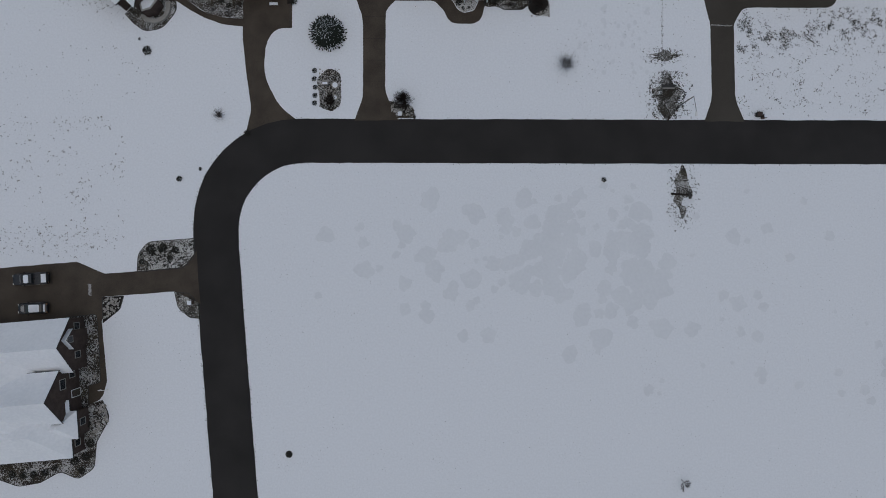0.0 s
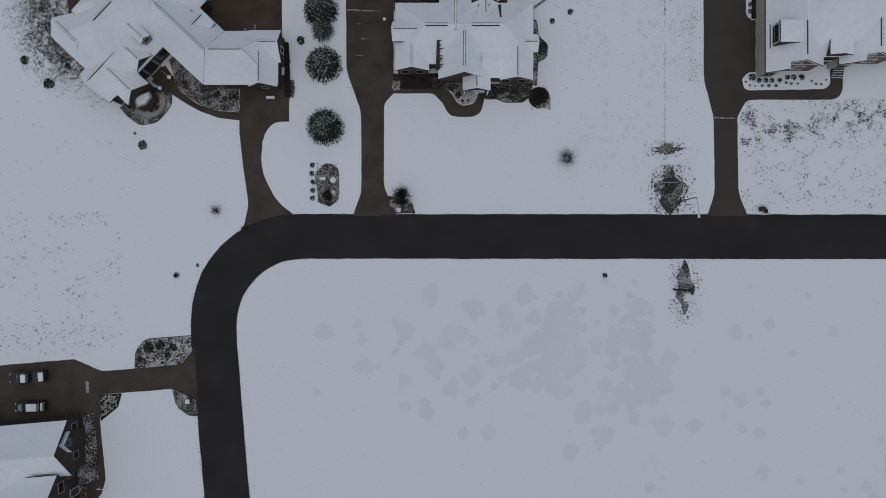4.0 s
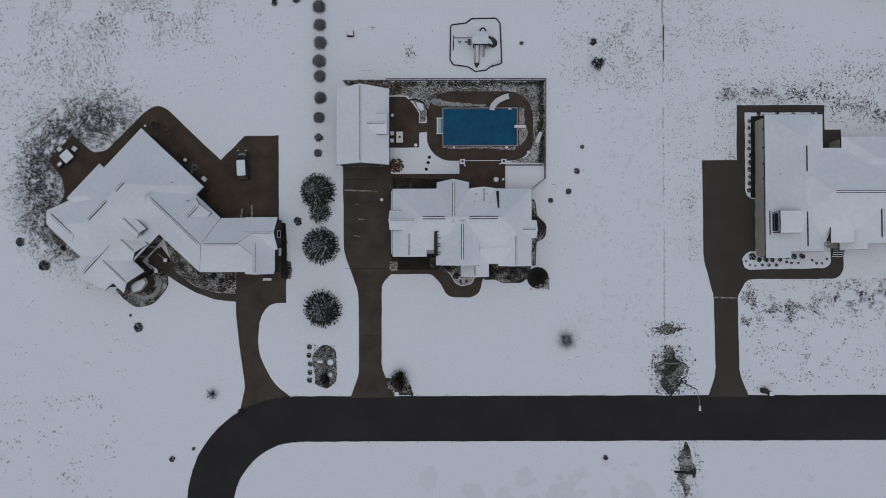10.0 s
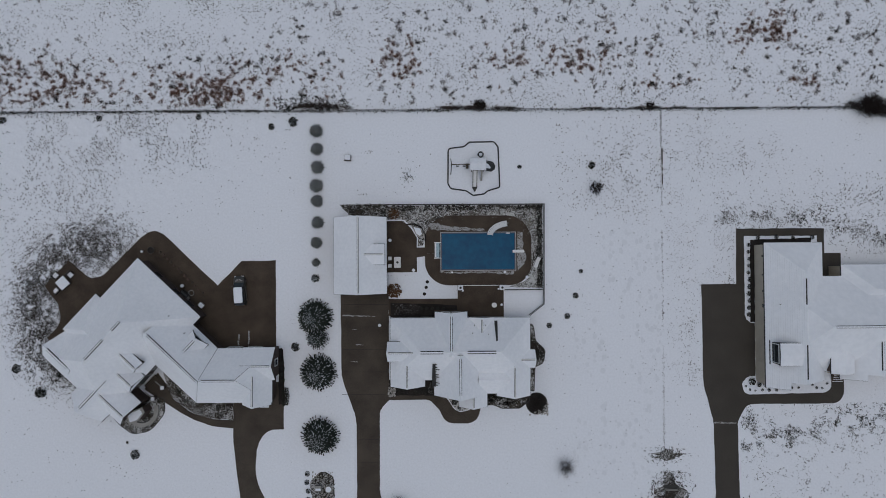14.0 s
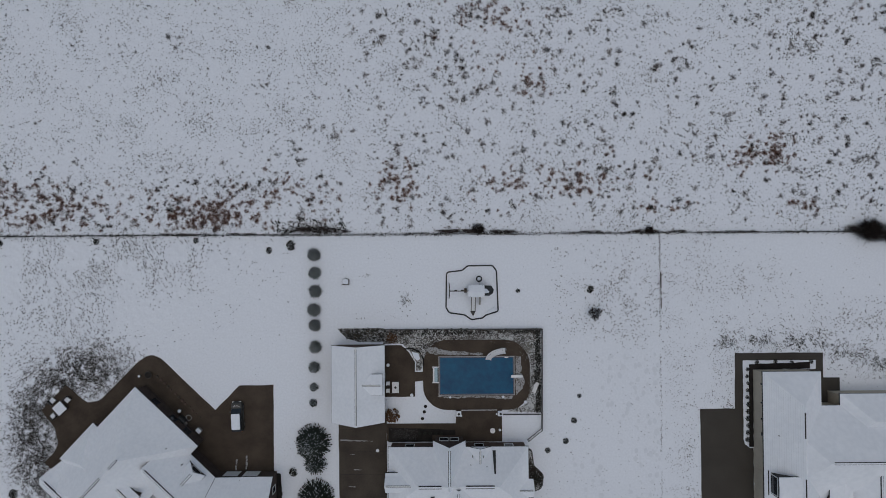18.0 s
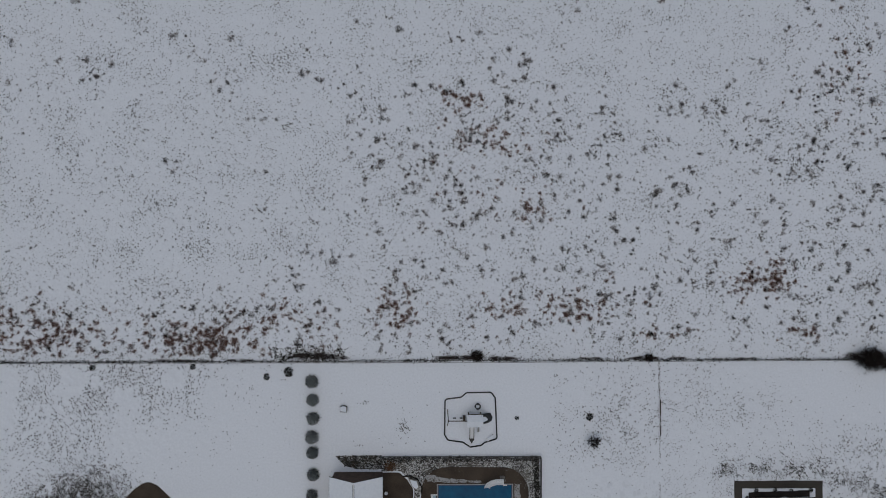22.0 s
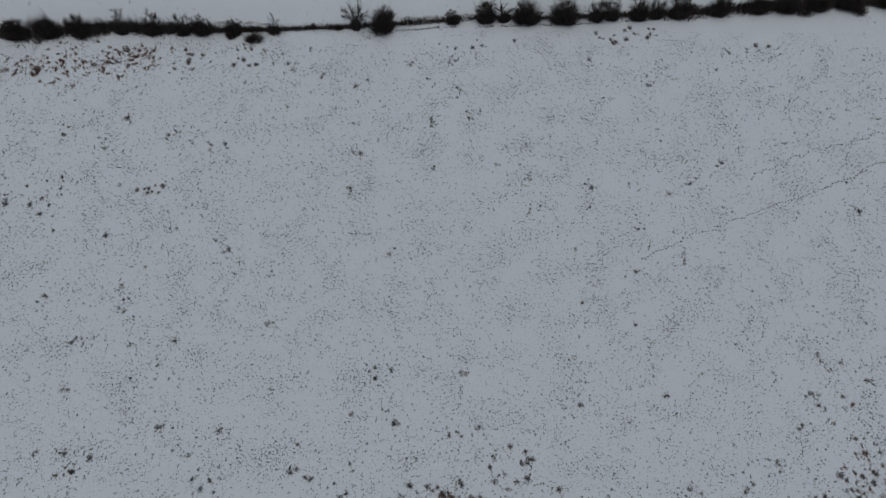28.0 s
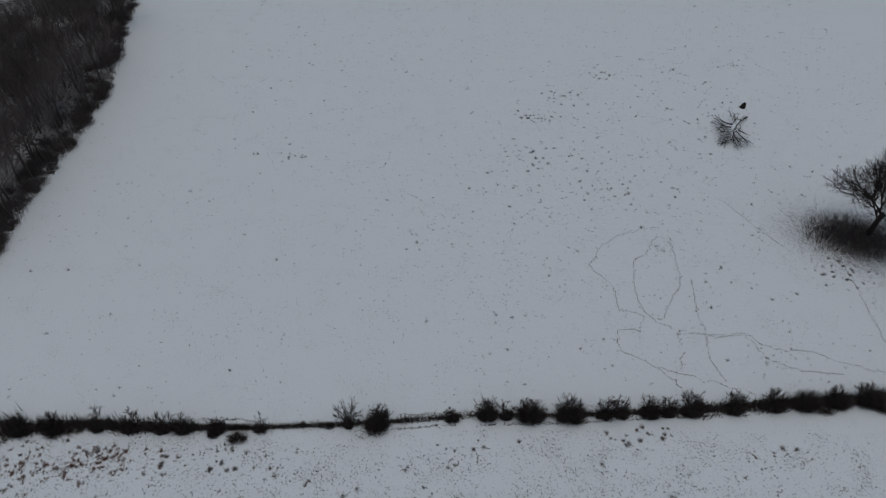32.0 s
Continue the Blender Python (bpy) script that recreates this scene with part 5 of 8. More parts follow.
def shrub(x, y, r, label="dark low evergreen shrub in the snow", group="", z=0.0):
    ob = new("shrub", SHRUBS[int(abs(x * 7 + y * 3)) % 4])
    ob.matrix_basis = pose(x, y, z + height(y), 0, 0, x * 50) @ Matrix.Diagonal((2 * r, 2 * r, 2 * r * 0.9, 1))
    return tagged(ob, label, "shrub", group)


for x, y, r in ((-51.7, 29.2, 0.75), (-46.0, 7.5, 0.5), (25.4, 7.6, 0.42), (-67.3, 39.5, 0.9), (-71.4, 43.4, 0.7), (-64.2, 42.4, 0.5), (21.0, 54.9, 0.5), (19.6, 51.5, 0.5), (16.6, 50.0, 0.45), (21.9, 58.9, 0.35), (23.9, 76.4, 0.6), (-25.3, 46.7, 0.7), (-57.9, 84.8, 0.5), (-41.4, 84.9, 0.5), (-29.3, 83.2, 0.55), (-74, 84.6, 0.6), (-25.6, 84.0, 0.8), (-42.5, 9.2, 0.3), (-27.2, -38.5, 0.55), (11.9, 76.3, 0.35), (34.0, 90, 0.4), (-34.7, 15.2, 0.55), (-53, 31.2, 0.25)):
    shrub(x, y, r)


def branches(s, rnd, p, d, l, r, depth, spread, kids, droop=0.0, sides=4):
    """A limb and the smaller ones that grow from it."""
    q = p + d * l * 0.5 + Vector((rnd.uniform(-1, 1), rnd.uniform(-1, 1), 0)) * l * 0.06
    e = q + (d + Vector((rnd.uniform(-1, 1), rnd.uniform(-1, 1), rnd.uniform(-0.3, 0.6))) * 0.25).normalized() * l * 0.5
    if depth > 0:
        s.tube([p, q, e], [r, r * 0.8, r * 0.55], sides if depth > 1 else 3)
    else:
        w = Vector((rnd.uniform(-1, 1), rnd.uniform(-1, 1), rnd.uniform(-1, 1))).normalized() * r
        s.add([p + w, p - w, e], [(0, 1, 2)])
        return
    for k in range(kids):
        f = rnd.uniform(0.45, 1.0) if k else 1.0
        b = p.lerp(q, f * 2) if f < 0.5 else q.lerp(e, f * 2 - 1)
        n = (d + Vector((rnd.uniform(-1, 1), rnd.uniform(-1, 1), rnd.uniform(-0.5, 0.8) - droop)) * spread).normalized()
        branches(s, rnd, b, n, l * rnd.uniform(0.55, 0.8), max(r * 0.55, 0.03), depth - 1, spread, kids, droop, sides)


def bare_tree(name, tall, trunk_r, seed, label, m, depth=4, kids=4, spread=0.75, stems=1, lean=0.15, group="", category="tree", width=1.0, bark=M_BARK):
    rnd = random.Random(seed)
    t = thing(name, m, label, category, group)
    trunk, limbs = Shape(), Shape()
    for i in range(stems):
        d = Vector((rnd.uniform(-lean, lean), rnd.uniform(-lean, lean), 1)).normalized()
        base = Vector((rnd.uniform(-1, 1), rnd.uniform(-1, 1), 0)) * (0.25 * width if stems > 1 else 0)
        h = tall * ((0.5 if name == "woodland_tree" else 0.35) if stems == 1 else 0.2)
        trunk.tube([base - Vector((0, 0, 0.1)), base + d * h * 0.5, base + d * h], [trunk_r * 1.25, trunk_r, trunk_r * 0.85], 7)
        for k in range(kids + 1):
            a = 6.283 * (k + rnd.random() * 0.6) / (kids + 1)
            n = (d * rnd.uniform(0.6, 1.2) + Vector((math.cos(a), math.sin(a), 0)) * spread * width).normalized()
            branches(limbs, rnd, base + d * h * rnd.uniform(0.65, 1.0), n, tall * rnd.uniform(0.26, 0.36), trunk_r * 0.5, depth - 1, spread, kids)
    part("trunk", trunk, bark, t)
    part("crown", limbs, M_WOODBRUSH if name == "woodland_tree" else M_TWIG, t, "bare branching twigs")
    return t


def fuzz(s, rnd, x, y, z, rx, ry, tall, count, width, core=0.45):
    """A haze of thin twigs that spread from the foot to a ragged dome."""
    for _ in range(count):
        a, q = rnd.uniform(0, 6.283), rnd.random() ** 0.6
        up = math.sqrt(max(0.0, 1 - (q * 0.95) ** 2)) * rnd.uniform(0.35, 1.0)
        cx, cy = x + rx * q * math.cos(a) * core, y + ry * q * math.sin(a) * core
        ex, ey = x + rx * q * math.cos(a) * rnd.uniform(0.85, 1.12), y + ry * q * math.sin(a) * rnd.uniform(0.85, 1.12)
        b, w = rnd.uniform(0, 6.283), width * rnd.uniform(0.6, 1.4)
        dx, dy = w * math.cos(b), w * math.sin(b)
        s.add([(cx - dx, cy - dy, z - 0.03), (cx + dx, cy + dy, z - 0.03), (ex, ey, z + max(0.15, tall * up))], [(0, 1, 2)])
    return s


# bare young trees in the lawns
young = bare_tree("young_tree", 2.6, 0.03, 90, "small bare tree with fine twigs on the lawn", pose(19.0, 27.0, 0), 3, 3, 0.9)
part("twigs", fuzz(Shape(), random.Random(96), 0, 0, 0.6, 2.3, 2.3, 2.2, 620, 0.010, 0.25), M_BRUSH, young, "haze of fine brown twigs")
young = bare_tree("young_tree", 1.8, 0.03, 91, "small bare tree with fine twigs on the lawn", pose(-39.3, 18.3, 0), 3, 3, 0.9)
part("twigs", fuzz(Shape(), random.Random(97), 0, 0, 0.3, 1.6, 1.6, 1.5, 420, 0.009, 0.1), M_GREYWEED, young, "haze of fine brown twigs")
young = bare_tree("young_tree", 3.2, 0.05, 92, "bare multi-stemmed tree in the entrance bed", pose(-8.5, 20.6, 0), 4, 4, 0.9, 3)
part("twigs", fuzz(Shape(), random.Random(98), 0, 0.4, 0.2, 1.7, 1.9, 2.6, 900, 0.016, 0.25), M_TWIG, young, "dense dark twigs")
bare_tree("young_tree", 2.2, 0.05, 93, "small bare leaning tree on the lawn", pose(38.2, -42.5, 0, 20, 10, 0), 4, 4, 0.9)
bare_tree("bare_shrub", 2.2, 0.05, 94, "bare brown bush in the back lawn", pose(24.4, 72.6, 0), 4, 4, 1.0, 3)

# trees on the hedge line
LINE = [(-140, 211.5), (-81, 214.4), (-66, 215.4), (-48, 215.2), (-34, 215.6), (-23, 216.2), (-8, 217.3), (6, 218.8), (23, 219.0), (33, 219.6), (47, 220.3), (66, 222.0), (84, 223.5), (150, 228)]


def line_y(x):
    for (x0, y0), (x1, y1) in zip(LINE, LINE[1:]):
        if x0 <= x <= x1:
            return y0 + (y1 - y0) * (x - x0) / (x1 - x0)
    return 214.0


HEDGE_TREES = ((-17.5, 7.6, 3, 0.5), (-12.0, 8.2, 7, 0.7), (8.2, 7.8, 5, 0.8), (11.6, 5.0, 2, 0.8), (16.3, 8.0, 6, 1.0), (23.6, 8.4, 5, 1.2), (30.0, 6.2, 3, 0.9), (33.2, 6.0, 3, 0.8), (38.5, 6.4, 4, 0.9), (42.0, 5.6, 3, 0.8), (46.5, 6.8, 4, 0.9), (54.6, 6.6, 4, 0.9), (62.5, 6.4, 4, 1.0), (68.5, 7.0, 5, 1.1), (74.5, 6.4, 5, 1.1), (81.0, 7.4, 6, 1.1), (89, 7.4, 6, 1.1), (99, 8, 6, 1.1),
               (1.6, 4.6, 2, 0.9), (-33.6, 5.0, 1, 1.0), (-41.5, 4.6, 2, 1.0), (-47.6, 5.6, 2, 1.0), (-51.4, 6.0, 2, 1.0), (-57.5, 6.0, 3, 0.9), (-63.5, 6.0, 2, 0.9), (-71.8, 6.0, 4, 0.9), (-77.5, 6.6, 5, 0.9), (-84.0, 6.6, 5, 1.0), (-92.0, 6.6, 5, 1.0), (-101, 7, 5, 1.1))
for i, (x, h, st, w) in enumerate(HEDGE_TREES):
    y = line_y(x)
    bare_tree("hedge_tree", h * (0.6 if st > 4 else 0.72), 0.06 if st > 1 else 0.09, 100 + i, "bare thorny tree growing in the field hedge" if st < 4 else "dense bare thicket growing in the field hedge", pose(x, y, height(y), 0, 0, 37 * i), 5 if st < 4 else 4, 3 if st < 4 else 4, 0.7, min(st, 4), 0.35, "trees along the hedge", "tree", w)


def land_patch(name, x0, y0, x1, y1, cell, keep, mat, label, lift=0.03, seed=0):
    """A patch of other ground on the slope, in small cells with a ragged edge."""
    rnd, pts, s = random.Random(seed), {}, Shape()
    nx, ny = int((x1 - x0) / cell), int((y1 - y0) / cell)

    def pt(i, j):
        if (i, j) not in pts:
            x, y = x0 + (i + rnd.uniform(-0.35, 0.35)) * cell, y0 + (j + rnd.uniform(-0.35, 0.35)) * cell
            pts[i, j] = len(s.v)
            s.v.append((x, y, height(y) + lift))
        return pts[i, j]

    for i in range(nx):
        for j in range(ny):
            if keep(x0 + (i + 0.5) * cell, y0 + (j + 0.5) * cell, rnd):
                s.f.append((pt(i, j), pt(i + 1, j), pt(i + 1, j + 1), pt(i, j + 1)))
    return single(name, s, mat, label, "ground", kind="structure")


def hedge_width(x):
    return (2.0 if x < -66 else 1.4 if x > 42 else 1.1 if x < -46 else 0.55 if -38 < x < -19 else 0.65) * (0.9 + 0.6 * noise.noise((x * 0.13, 0, 5)))


land_patch("hedge_bank", -138, 207, 146, 232, 0.4, lambda x, y, r: math.exp(-((y - line_y(x)) / (0.62 * hedge_width(x))) ** 2) > r.random() + (0.2 if x < -44 or x > 60 else 0.45), M_LITTER, "dark leaf litter along the foot of the hedge", seed=5)
def thicket(gen, x, y, rx, ry, tall, count, width):
    """Feet, tips and widths of a haze of thin twigs that spread to a ragged dome."""
    a, q = gen.uniform(0, 6.283, count), gen.random(count) ** 0.55
    up = np.sqrt(1 - (q * 0.95) ** 2) * gen.uniform(0.3, 1.0, count)
    f, o = gen.uniform(0.3, 0.6, count), gen.uniform(0.85, 1.12, count)
    foot = np.stack([x + rx * q * np.cos(a) * f, y + ry * q * np.sin(a) * f, np.full(count, -0.03)], 1)
    tip = np.stack([x + rx * q * np.cos(a) * o, y + ry * q * np.sin(a) * o, np.maximum(0.15, tall * up)], 1)
    return foot, tip, width * gen.uniform(0.6, 1.4, count)


gen = np.random.default_rng(130)
x = gen.uniform(-136, 145, 64000)
lump = np.array([noise.noise((a * 0.35, 7, 2)) for a in x])
tufts = np.array([noise.noise((a * 0.22, 3, 1)) for a in x])
keep = gen.random(len(x)) < np.where((x < -36) | (x > 42), 1.0, np.where((x < -12) | (x > 8), 0.55, 0.4)) * (0.9 + 0.6 * lump)
x, tufts = x[keep], tufts[keep]
wide = np.array([hedge_width(a) for a in x])
y = np.array([line_y(a) for a in x]) + gen.normal(0, 0.48, len(x)) * wide
tall = gen.random(len(x)) ** 1.3 * np.where(x < -40, 3.1, np.where(x > 42, 2.5, 1.7)) * (0.85 + 1.0 * tufts)
w = gen.uniform(0.03, 0.085, len(x))
feet = [np.stack([x, y, np.full(len(x), -0.03)], 1)]
tips = [np.stack([x + gen.uniform(-0.6, 0.6, len(x)), y + gen.uniform(-0.6, 0.6, len(x)), np.maximum(0.2, tall)], 1)]
widths = [w]
MOUNDS = [(x0, line_y(x0) - 0.6, (1.15 + 0.3 * st) * w0 * 1.35, (1.1 + 0.28 * st) * w0 * 0.9, h0 * 0.86, int(420 * st * w0) + 300, 0.016) for x0, h0, st, w0 in HEDGE_TREES]
MOUNDS += [(x0, line_y(x0) - 0.8, (1.0 + 0.28 * st) * w0 * 1.3, (1.0 + 0.25 * st) * w0 * 0.85, h0 * 0.42, int(150 * st * w0) + 90, 0.034) for x0, h0, st, w0 in HEDGE_TREES]
MOUNDS += [(-42, 213.9, 1.6, 1.2, 2.4, 420, 0.035), (-37.4, 213.2, 2.6, 1.8, 2.4, 700, 0.03), (-12.4, 215.6, 3.2, 2.6, 5.0, 1100, 0.03), (-26, 216.2, 1.0, 0.8, 1.6, 300, 0.03), (-21, 216.0, 1.3, 1.0, 2.0, 320, 0.03), (-71, 213.8, 2.8, 2.0, 3.0, 600, 0.03), (83, 221.0, 2.2, 1.8, 2.6, 500, 0.03), (72, 220.4, 2.4, 1.4, 1.8, 380, 0.03)]
for one in MOUNDS:
    f, t, wd = thicket(gen, *one)
    feet.append(f), tips.append(t), widths.append(wd)
blades("hedge", np.concatenate(feet), np.concatenate(tips), np.concatenate(widths), M_BRUSH, "dark tangled leafless hedge across the field", "hedge")

low, rnd = Shape(), random.Random(131)
for line in ([(-9.7, 215.6), (2.8, 216.8)], [(6.2, 216.7), (26, 217.6), (34, 218.3), (52, 219.4)], [(-8.4, 218.7), (5.9, 219.5), (20, 220.3)], [(-70, 216.6), (-40, 217.2), (-34, 217.0)]):
    for (x0, y0), (x1, y1) in zip(line, line[1:]):
        for k in range(int((x1 - x0) * 9)):
            x = rnd.uniform(x0, x1)
            y = y0 + (y1 - y0) * (x - x0) / (x1 - x0) + rnd.gauss(0, 0.14) + 0.3 * noise.noise((x * 0.3, 0, 8))
            tuft(low, rnd, x, y, 0, rnd.uniform(0.1, 0.4), 3, 0.7)
single("low_brush", low, M_TWIG, "thin line of dark brush beside the hedge", "brush", kind="stuff")

# the lone oak and the brush at its foot
oak_y = 270.0
bare_tree("oak_tree", 22.5, 0.6, 140, "large spreading bare oak standing in the snowy field", pose(103.2, oak_y, 0, 0, -5, 0), 6, 5, 0.95, 1, 0.1)
def oak_foot(x, y):
    return ((x - 101.0) / 15.0) ** 2 + ((y - 269.5) / 10.0) ** 2


land_patch("oak_litter", 84, 259, 120, 277, 0.5, lambda x, y, r: 0.5 * math.exp(-2.6 * ((x - 103) / 10) ** 2 - ((y - 267.5) / 4.5) ** 2) > r.random() + 0.1, M_LITTER, "dark leaf litter round the oak", seed=6)
gen = np.random.default_rng(141)
n = 30000
x, y = gen.normal(99.6, 7.2, n), gen.normal(268.4, 5.2, n)
y = y + (101 - x) * 0.12
l = gen.uniform(0.2, 2.2, n) * (1.1 - 0.85 * np.minimum(1.0, oak_foot(x, y)))
tip = np.stack([x + gen.uniform(-0.9, 0.9, n), y + gen.uniform(-0.9, 0.9, n), np.maximum(0.06, l)], 1)
blades("brush_patch", np.stack([x, y, np.full(n, -0.03)], 1), tip, gen.uniform(0.012, 0.036, n), M_WOODBRUSH, "grey-brown brushy undergrowth at the foot of the oak", "brush")

# the fallen tree on the hillside
fall = thing("fallen_tree", pose(86.3, 317.0, 0) @ Matrix.Diagonal((1.5, 2.9, 1.2, 1)), "fallen dead tree with snow along its branches", "tree")
rnd = random.Random(142)
stem = Shape().tube([(3.3, 2.1, 0.4), (1.6, 1.4, 0.6), (0, 0.3, 0.6), (-1.2, -0.6, 0.5)], [0.3, 0.26, 0.2, 0.12], 8)
log = part("trunk", stem, M_BARK, fall)
part("snow", Shape().tube([(3.2, 2.1, 0.62), (1.6, 1.42, 0.8), (0, 0.32, 0.78), (-1.2, -0.58, 0.6)], [0.16, 0.17, 0.13, 0.08], 6), M_SNOW, log, "snow lying on the trunk")
for k in range(20):
    s = Shape()
    a = rnd.uniform(3.0, 4.9) if k < 17 else rnd.uniform(0.3, 1.2)
    f = rnd.random()
    root = Vector((0.2 - 2.0 * f, 0.8 - 2.2 * f, 0.6))
    branches(s, rnd, root, Vector((math.cos(a), math.sin(a) * 0.8, rnd.uniform(-0.05, 0.12))).normalized(), rnd.uniform(1.0, 2.3), 0.15, 3, 0.7, 3)
    b = part("limb", s, M_BARK, fall)
    w = Shape().add([(x + 0.05, y + 0.06, z + 0.07) for x, y, z in s.v], s.f)
    if k % 3:
        part("snow", w, M_SNOW, b, "snow lying on the limb")
stump = thing("stump", pose(92.2, 329.0, 0), "broken dark tree stump in the snow", "stump")
part("trunk", Shape().tube([(0, 0, -0.1), (0.1, 0, 0.8), (0.4, 0.1, 1.6)], [0.9, 0.7, 0.4], 8), M_BARK, stump)
part("root", Shape().tube([(0, 0, 0.1), (-1.2, 0.3, 0.1)], [0.3, 0.08]), M_BARK, stump)

litter, rnd = Shape(), random.Random(143)
for _ in range(70):
    tuft(litter, rnd, rnd.gauss(84, 3.5), rnd.gauss(314.5, 2.6), 0, rnd.uniform(0.3, 1.0), 9, 0.4)
single("broken_twigs", litter, M_BRUSH, "broken twigs strewn under the fallen tree", "twigs", kind="stuff")

# woods at the field corner
WOOD_EDGE = [(-106, 250), (-106.2, 262), (-108, 291), (-107.6, 305), (-110, 340), (-118, 368), (-128, 410)]


def wood_x(y):
    for (x0, y0), (x1, y1) in zip(WOOD_EDGE, WOOD_EDGE[1:]):
        if y0 <= y <= y1:
            return x0 + (x1 - x0) * (y - y0) / (y1 - y0)
    return -107.0


kinds = [bare_tree("woodland_tree", (17, 19, 14, 18)[i], 0.2, 150 + i, "tall bare tree at the edge of the woods", pose(-111 - 3 * i, 275 + 12 * i, 0), 5, 4, 0.5, 1, 0.1, "trees of the woods", bark=M_GREYBARK) for i in range(4)]
rnd = random.Random(155)
for i in range(130):
    y = rnd.uniform(252, 412)
    x = wood_x(min(y, 409)) - 1.0 - 36 * rnd.random() ** 1.3
    copy_thing(kinds[i % 4], pose(x, y, height(y), rnd.uniform(-4, 4), rnd.uniform(-4, 4), rnd.uniform(0, 360)))
land_patch("woodland_floor", -205, 245, -100, 450, 1.4, lambda x, y, r: y > 250 and x < wood_x(min(y, 409)) + r.uniform(-4.0, 0.6), M_WOODFLOOR, "dark leaf litter with a little snow under the trees", seed=7)
gen = np.random.default_rng(156)
n = 60000
y = gen.uniform(250, 412, n)
edge_x = np.array([wood_x(min(b, 409)) + 2.2 * noise.noise((b * 0.11, 0, 2)) + 1.2 * noise.noise((b * 0.4, 0, 6)) for b in y])
x = edge_x - 46 * gen.random(n) ** 1.25 + gen.normal(0, 0.5, n)
keep = np.array([noise.noise((a * 0.13, b * 0.09, 4)) for a, b in zip(x, y)]) + 0.4 > gen.uniform(-0.3, 0.5, n)
x, y = x[keep], y[keep]
n = len(x)
feet = [np.stack([x, y, np.full(n, -0.03)], 1)]
tips = [np.stack([x + gen.uniform(-0.9, 0.9, n), y + gen.uniform(-0.9, 0.9, n), gen.uniform(0.5, 4.4, n)], 1)]
widths = [gen.uniform(0.015, 0.045, n)]
for i in range(150):
    b = gen.uniform(252, 410)
    r = gen.uniform(1.8, 4.6)
    f, t, wd = thicket(gen, wood_x(min(b, 409)) - gen.uniform(0.2, 9.0), b, r, r * 0.9, gen.uniform(2.2, 6.0), int(150 * r), 0.02)
    feet.append(f), tips.append(t), widths.append(wd)
blades("undergrowth", np.concatenate(feet), np.concatenate(tips), np.concatenate(widths), M_WOODBRUSH, "grey-brown leafless undergrowth beneath the woods", "brush")

# faint round patches where the lawn snow lies thinner
lawn = thing("lawn_snow", pose(0, 0, 0), "open lawn snow with faint thinner patches", "snow", kind="structure")
rnd = random.Random(160)
for i in range(210):
    big = i < 165
    x, y = (rnd.gauss(12, 15), rnd.gauss(-5, 6)) if big else (rnd.uniform(20, 75), rnd.uniform(-30, 8))
    if not (-28 < x < 80 and -45 < y < 7):
        continue
    r, k = rnd.uniform(0.4, 1.9) if big else rnd.uniform(0.3, 1.0), 16
    wob = [1 + 0.6 * noise.noise((math.cos(6.283 * j / k) * 1.3 + i, math.sin(6.283 * j / k) * 1.3, 0)) for j in range(k)]
    part("snow_patch", Shape().add([(x + r * wob[j] * math.cos(6.283 * j / k), y + r * wob[j] * math.sin(6.283 * j / k), 0.012 + 0.0004 * i) for j in range(k)], [tuple(range(k))]), M_THIN, lawn)

# small grey hollows in rows across the side lawn
hollows, rnd = Shape(), random.Random(161)
for i in range(420):
    x, y, r = 21 + 1.5 * rnd.randrange(10) + rnd.gauss(0, 0.35), rnd.uniform(22, 66), rnd.uniform(0.12, 0.42)
    if noise.noise((x * 0.2, y * 0.12, 6)) < -0.1:
        continue
    hollows.add([(x + r * rnd.uniform(0.7, 1.2) * math.cos(0.785 * j), y + 1.3 * r * rnd.uniform(0.7, 1.2) * math.sin(0.785 * j), 0.012 + 0.0001 * i) for j in range(8)], [tuple(range(8))])
single("snow_hollows", hollows, M_THIN, "grey hollows in the snow of the side lawn", "snow", kind="stuff")


# ---- garden beds ----
def stones(name, ring, n, seed, sizes, mat=M_ROCK, label="loose rounded stones in the garden bed", z=0.04):
    rnd, s, k = random.Random(seed), Shape(), 0
    xs, ys = [p[0] for p in ring], [p[1] for p in ring]
    while k < n:
        x, y = rnd.uniform(min(xs), max(xs)), rnd.uniform(min(ys), max(ys))
        k += 1
        if not inside(x, y, ring):
            continue
        r = rnd.uniform(*sizes)
        a = rnd.uniform(0, 6)
        pts = [(x + r * rnd.uniform(0.7, 1.1) * math.cos(a + q), y + r * rnd.uniform(0.7, 1.1) * math.sin(a + q)) for q in (0, 1.05, 2.1, 3.14, 4.2, 5.25)]
        s.add([(*p, z - 0.02) for p in pts] + [(x + (p[0] - x) * 0.6, y + (p[1] - y) * 0.6, z + r * 0.6) for p in pts], [(i, (i + 1) % 6, 6 + (i + 1) % 6, 6 + i) for i in range(6)] + [(6, 7, 8, 9, 10, 11)])
    return single(name, s, mat, label, "stones", kind="stuff")


def plants(ring, n, seed, sizes, mat=M_SHRUB, label="clipped perennials in the garden bed", blades=6):
    rnd, s = random.Random(seed), Shape()
    xs, ys = [p[0] for p in ring], [p[1] for p in ring]
    for _ in range(n):
        x, y = rnd.uniform(min(xs), max(xs)), rnd.uniform(min(ys), max(ys))
        if inside(x, y, ring):
            tuft(s, rnd, x, y, 0.04, rnd.uniform(*sizes), blades, 0.6)
    return single("bed_plants", s, mat, label, "plants", kind="stuff")


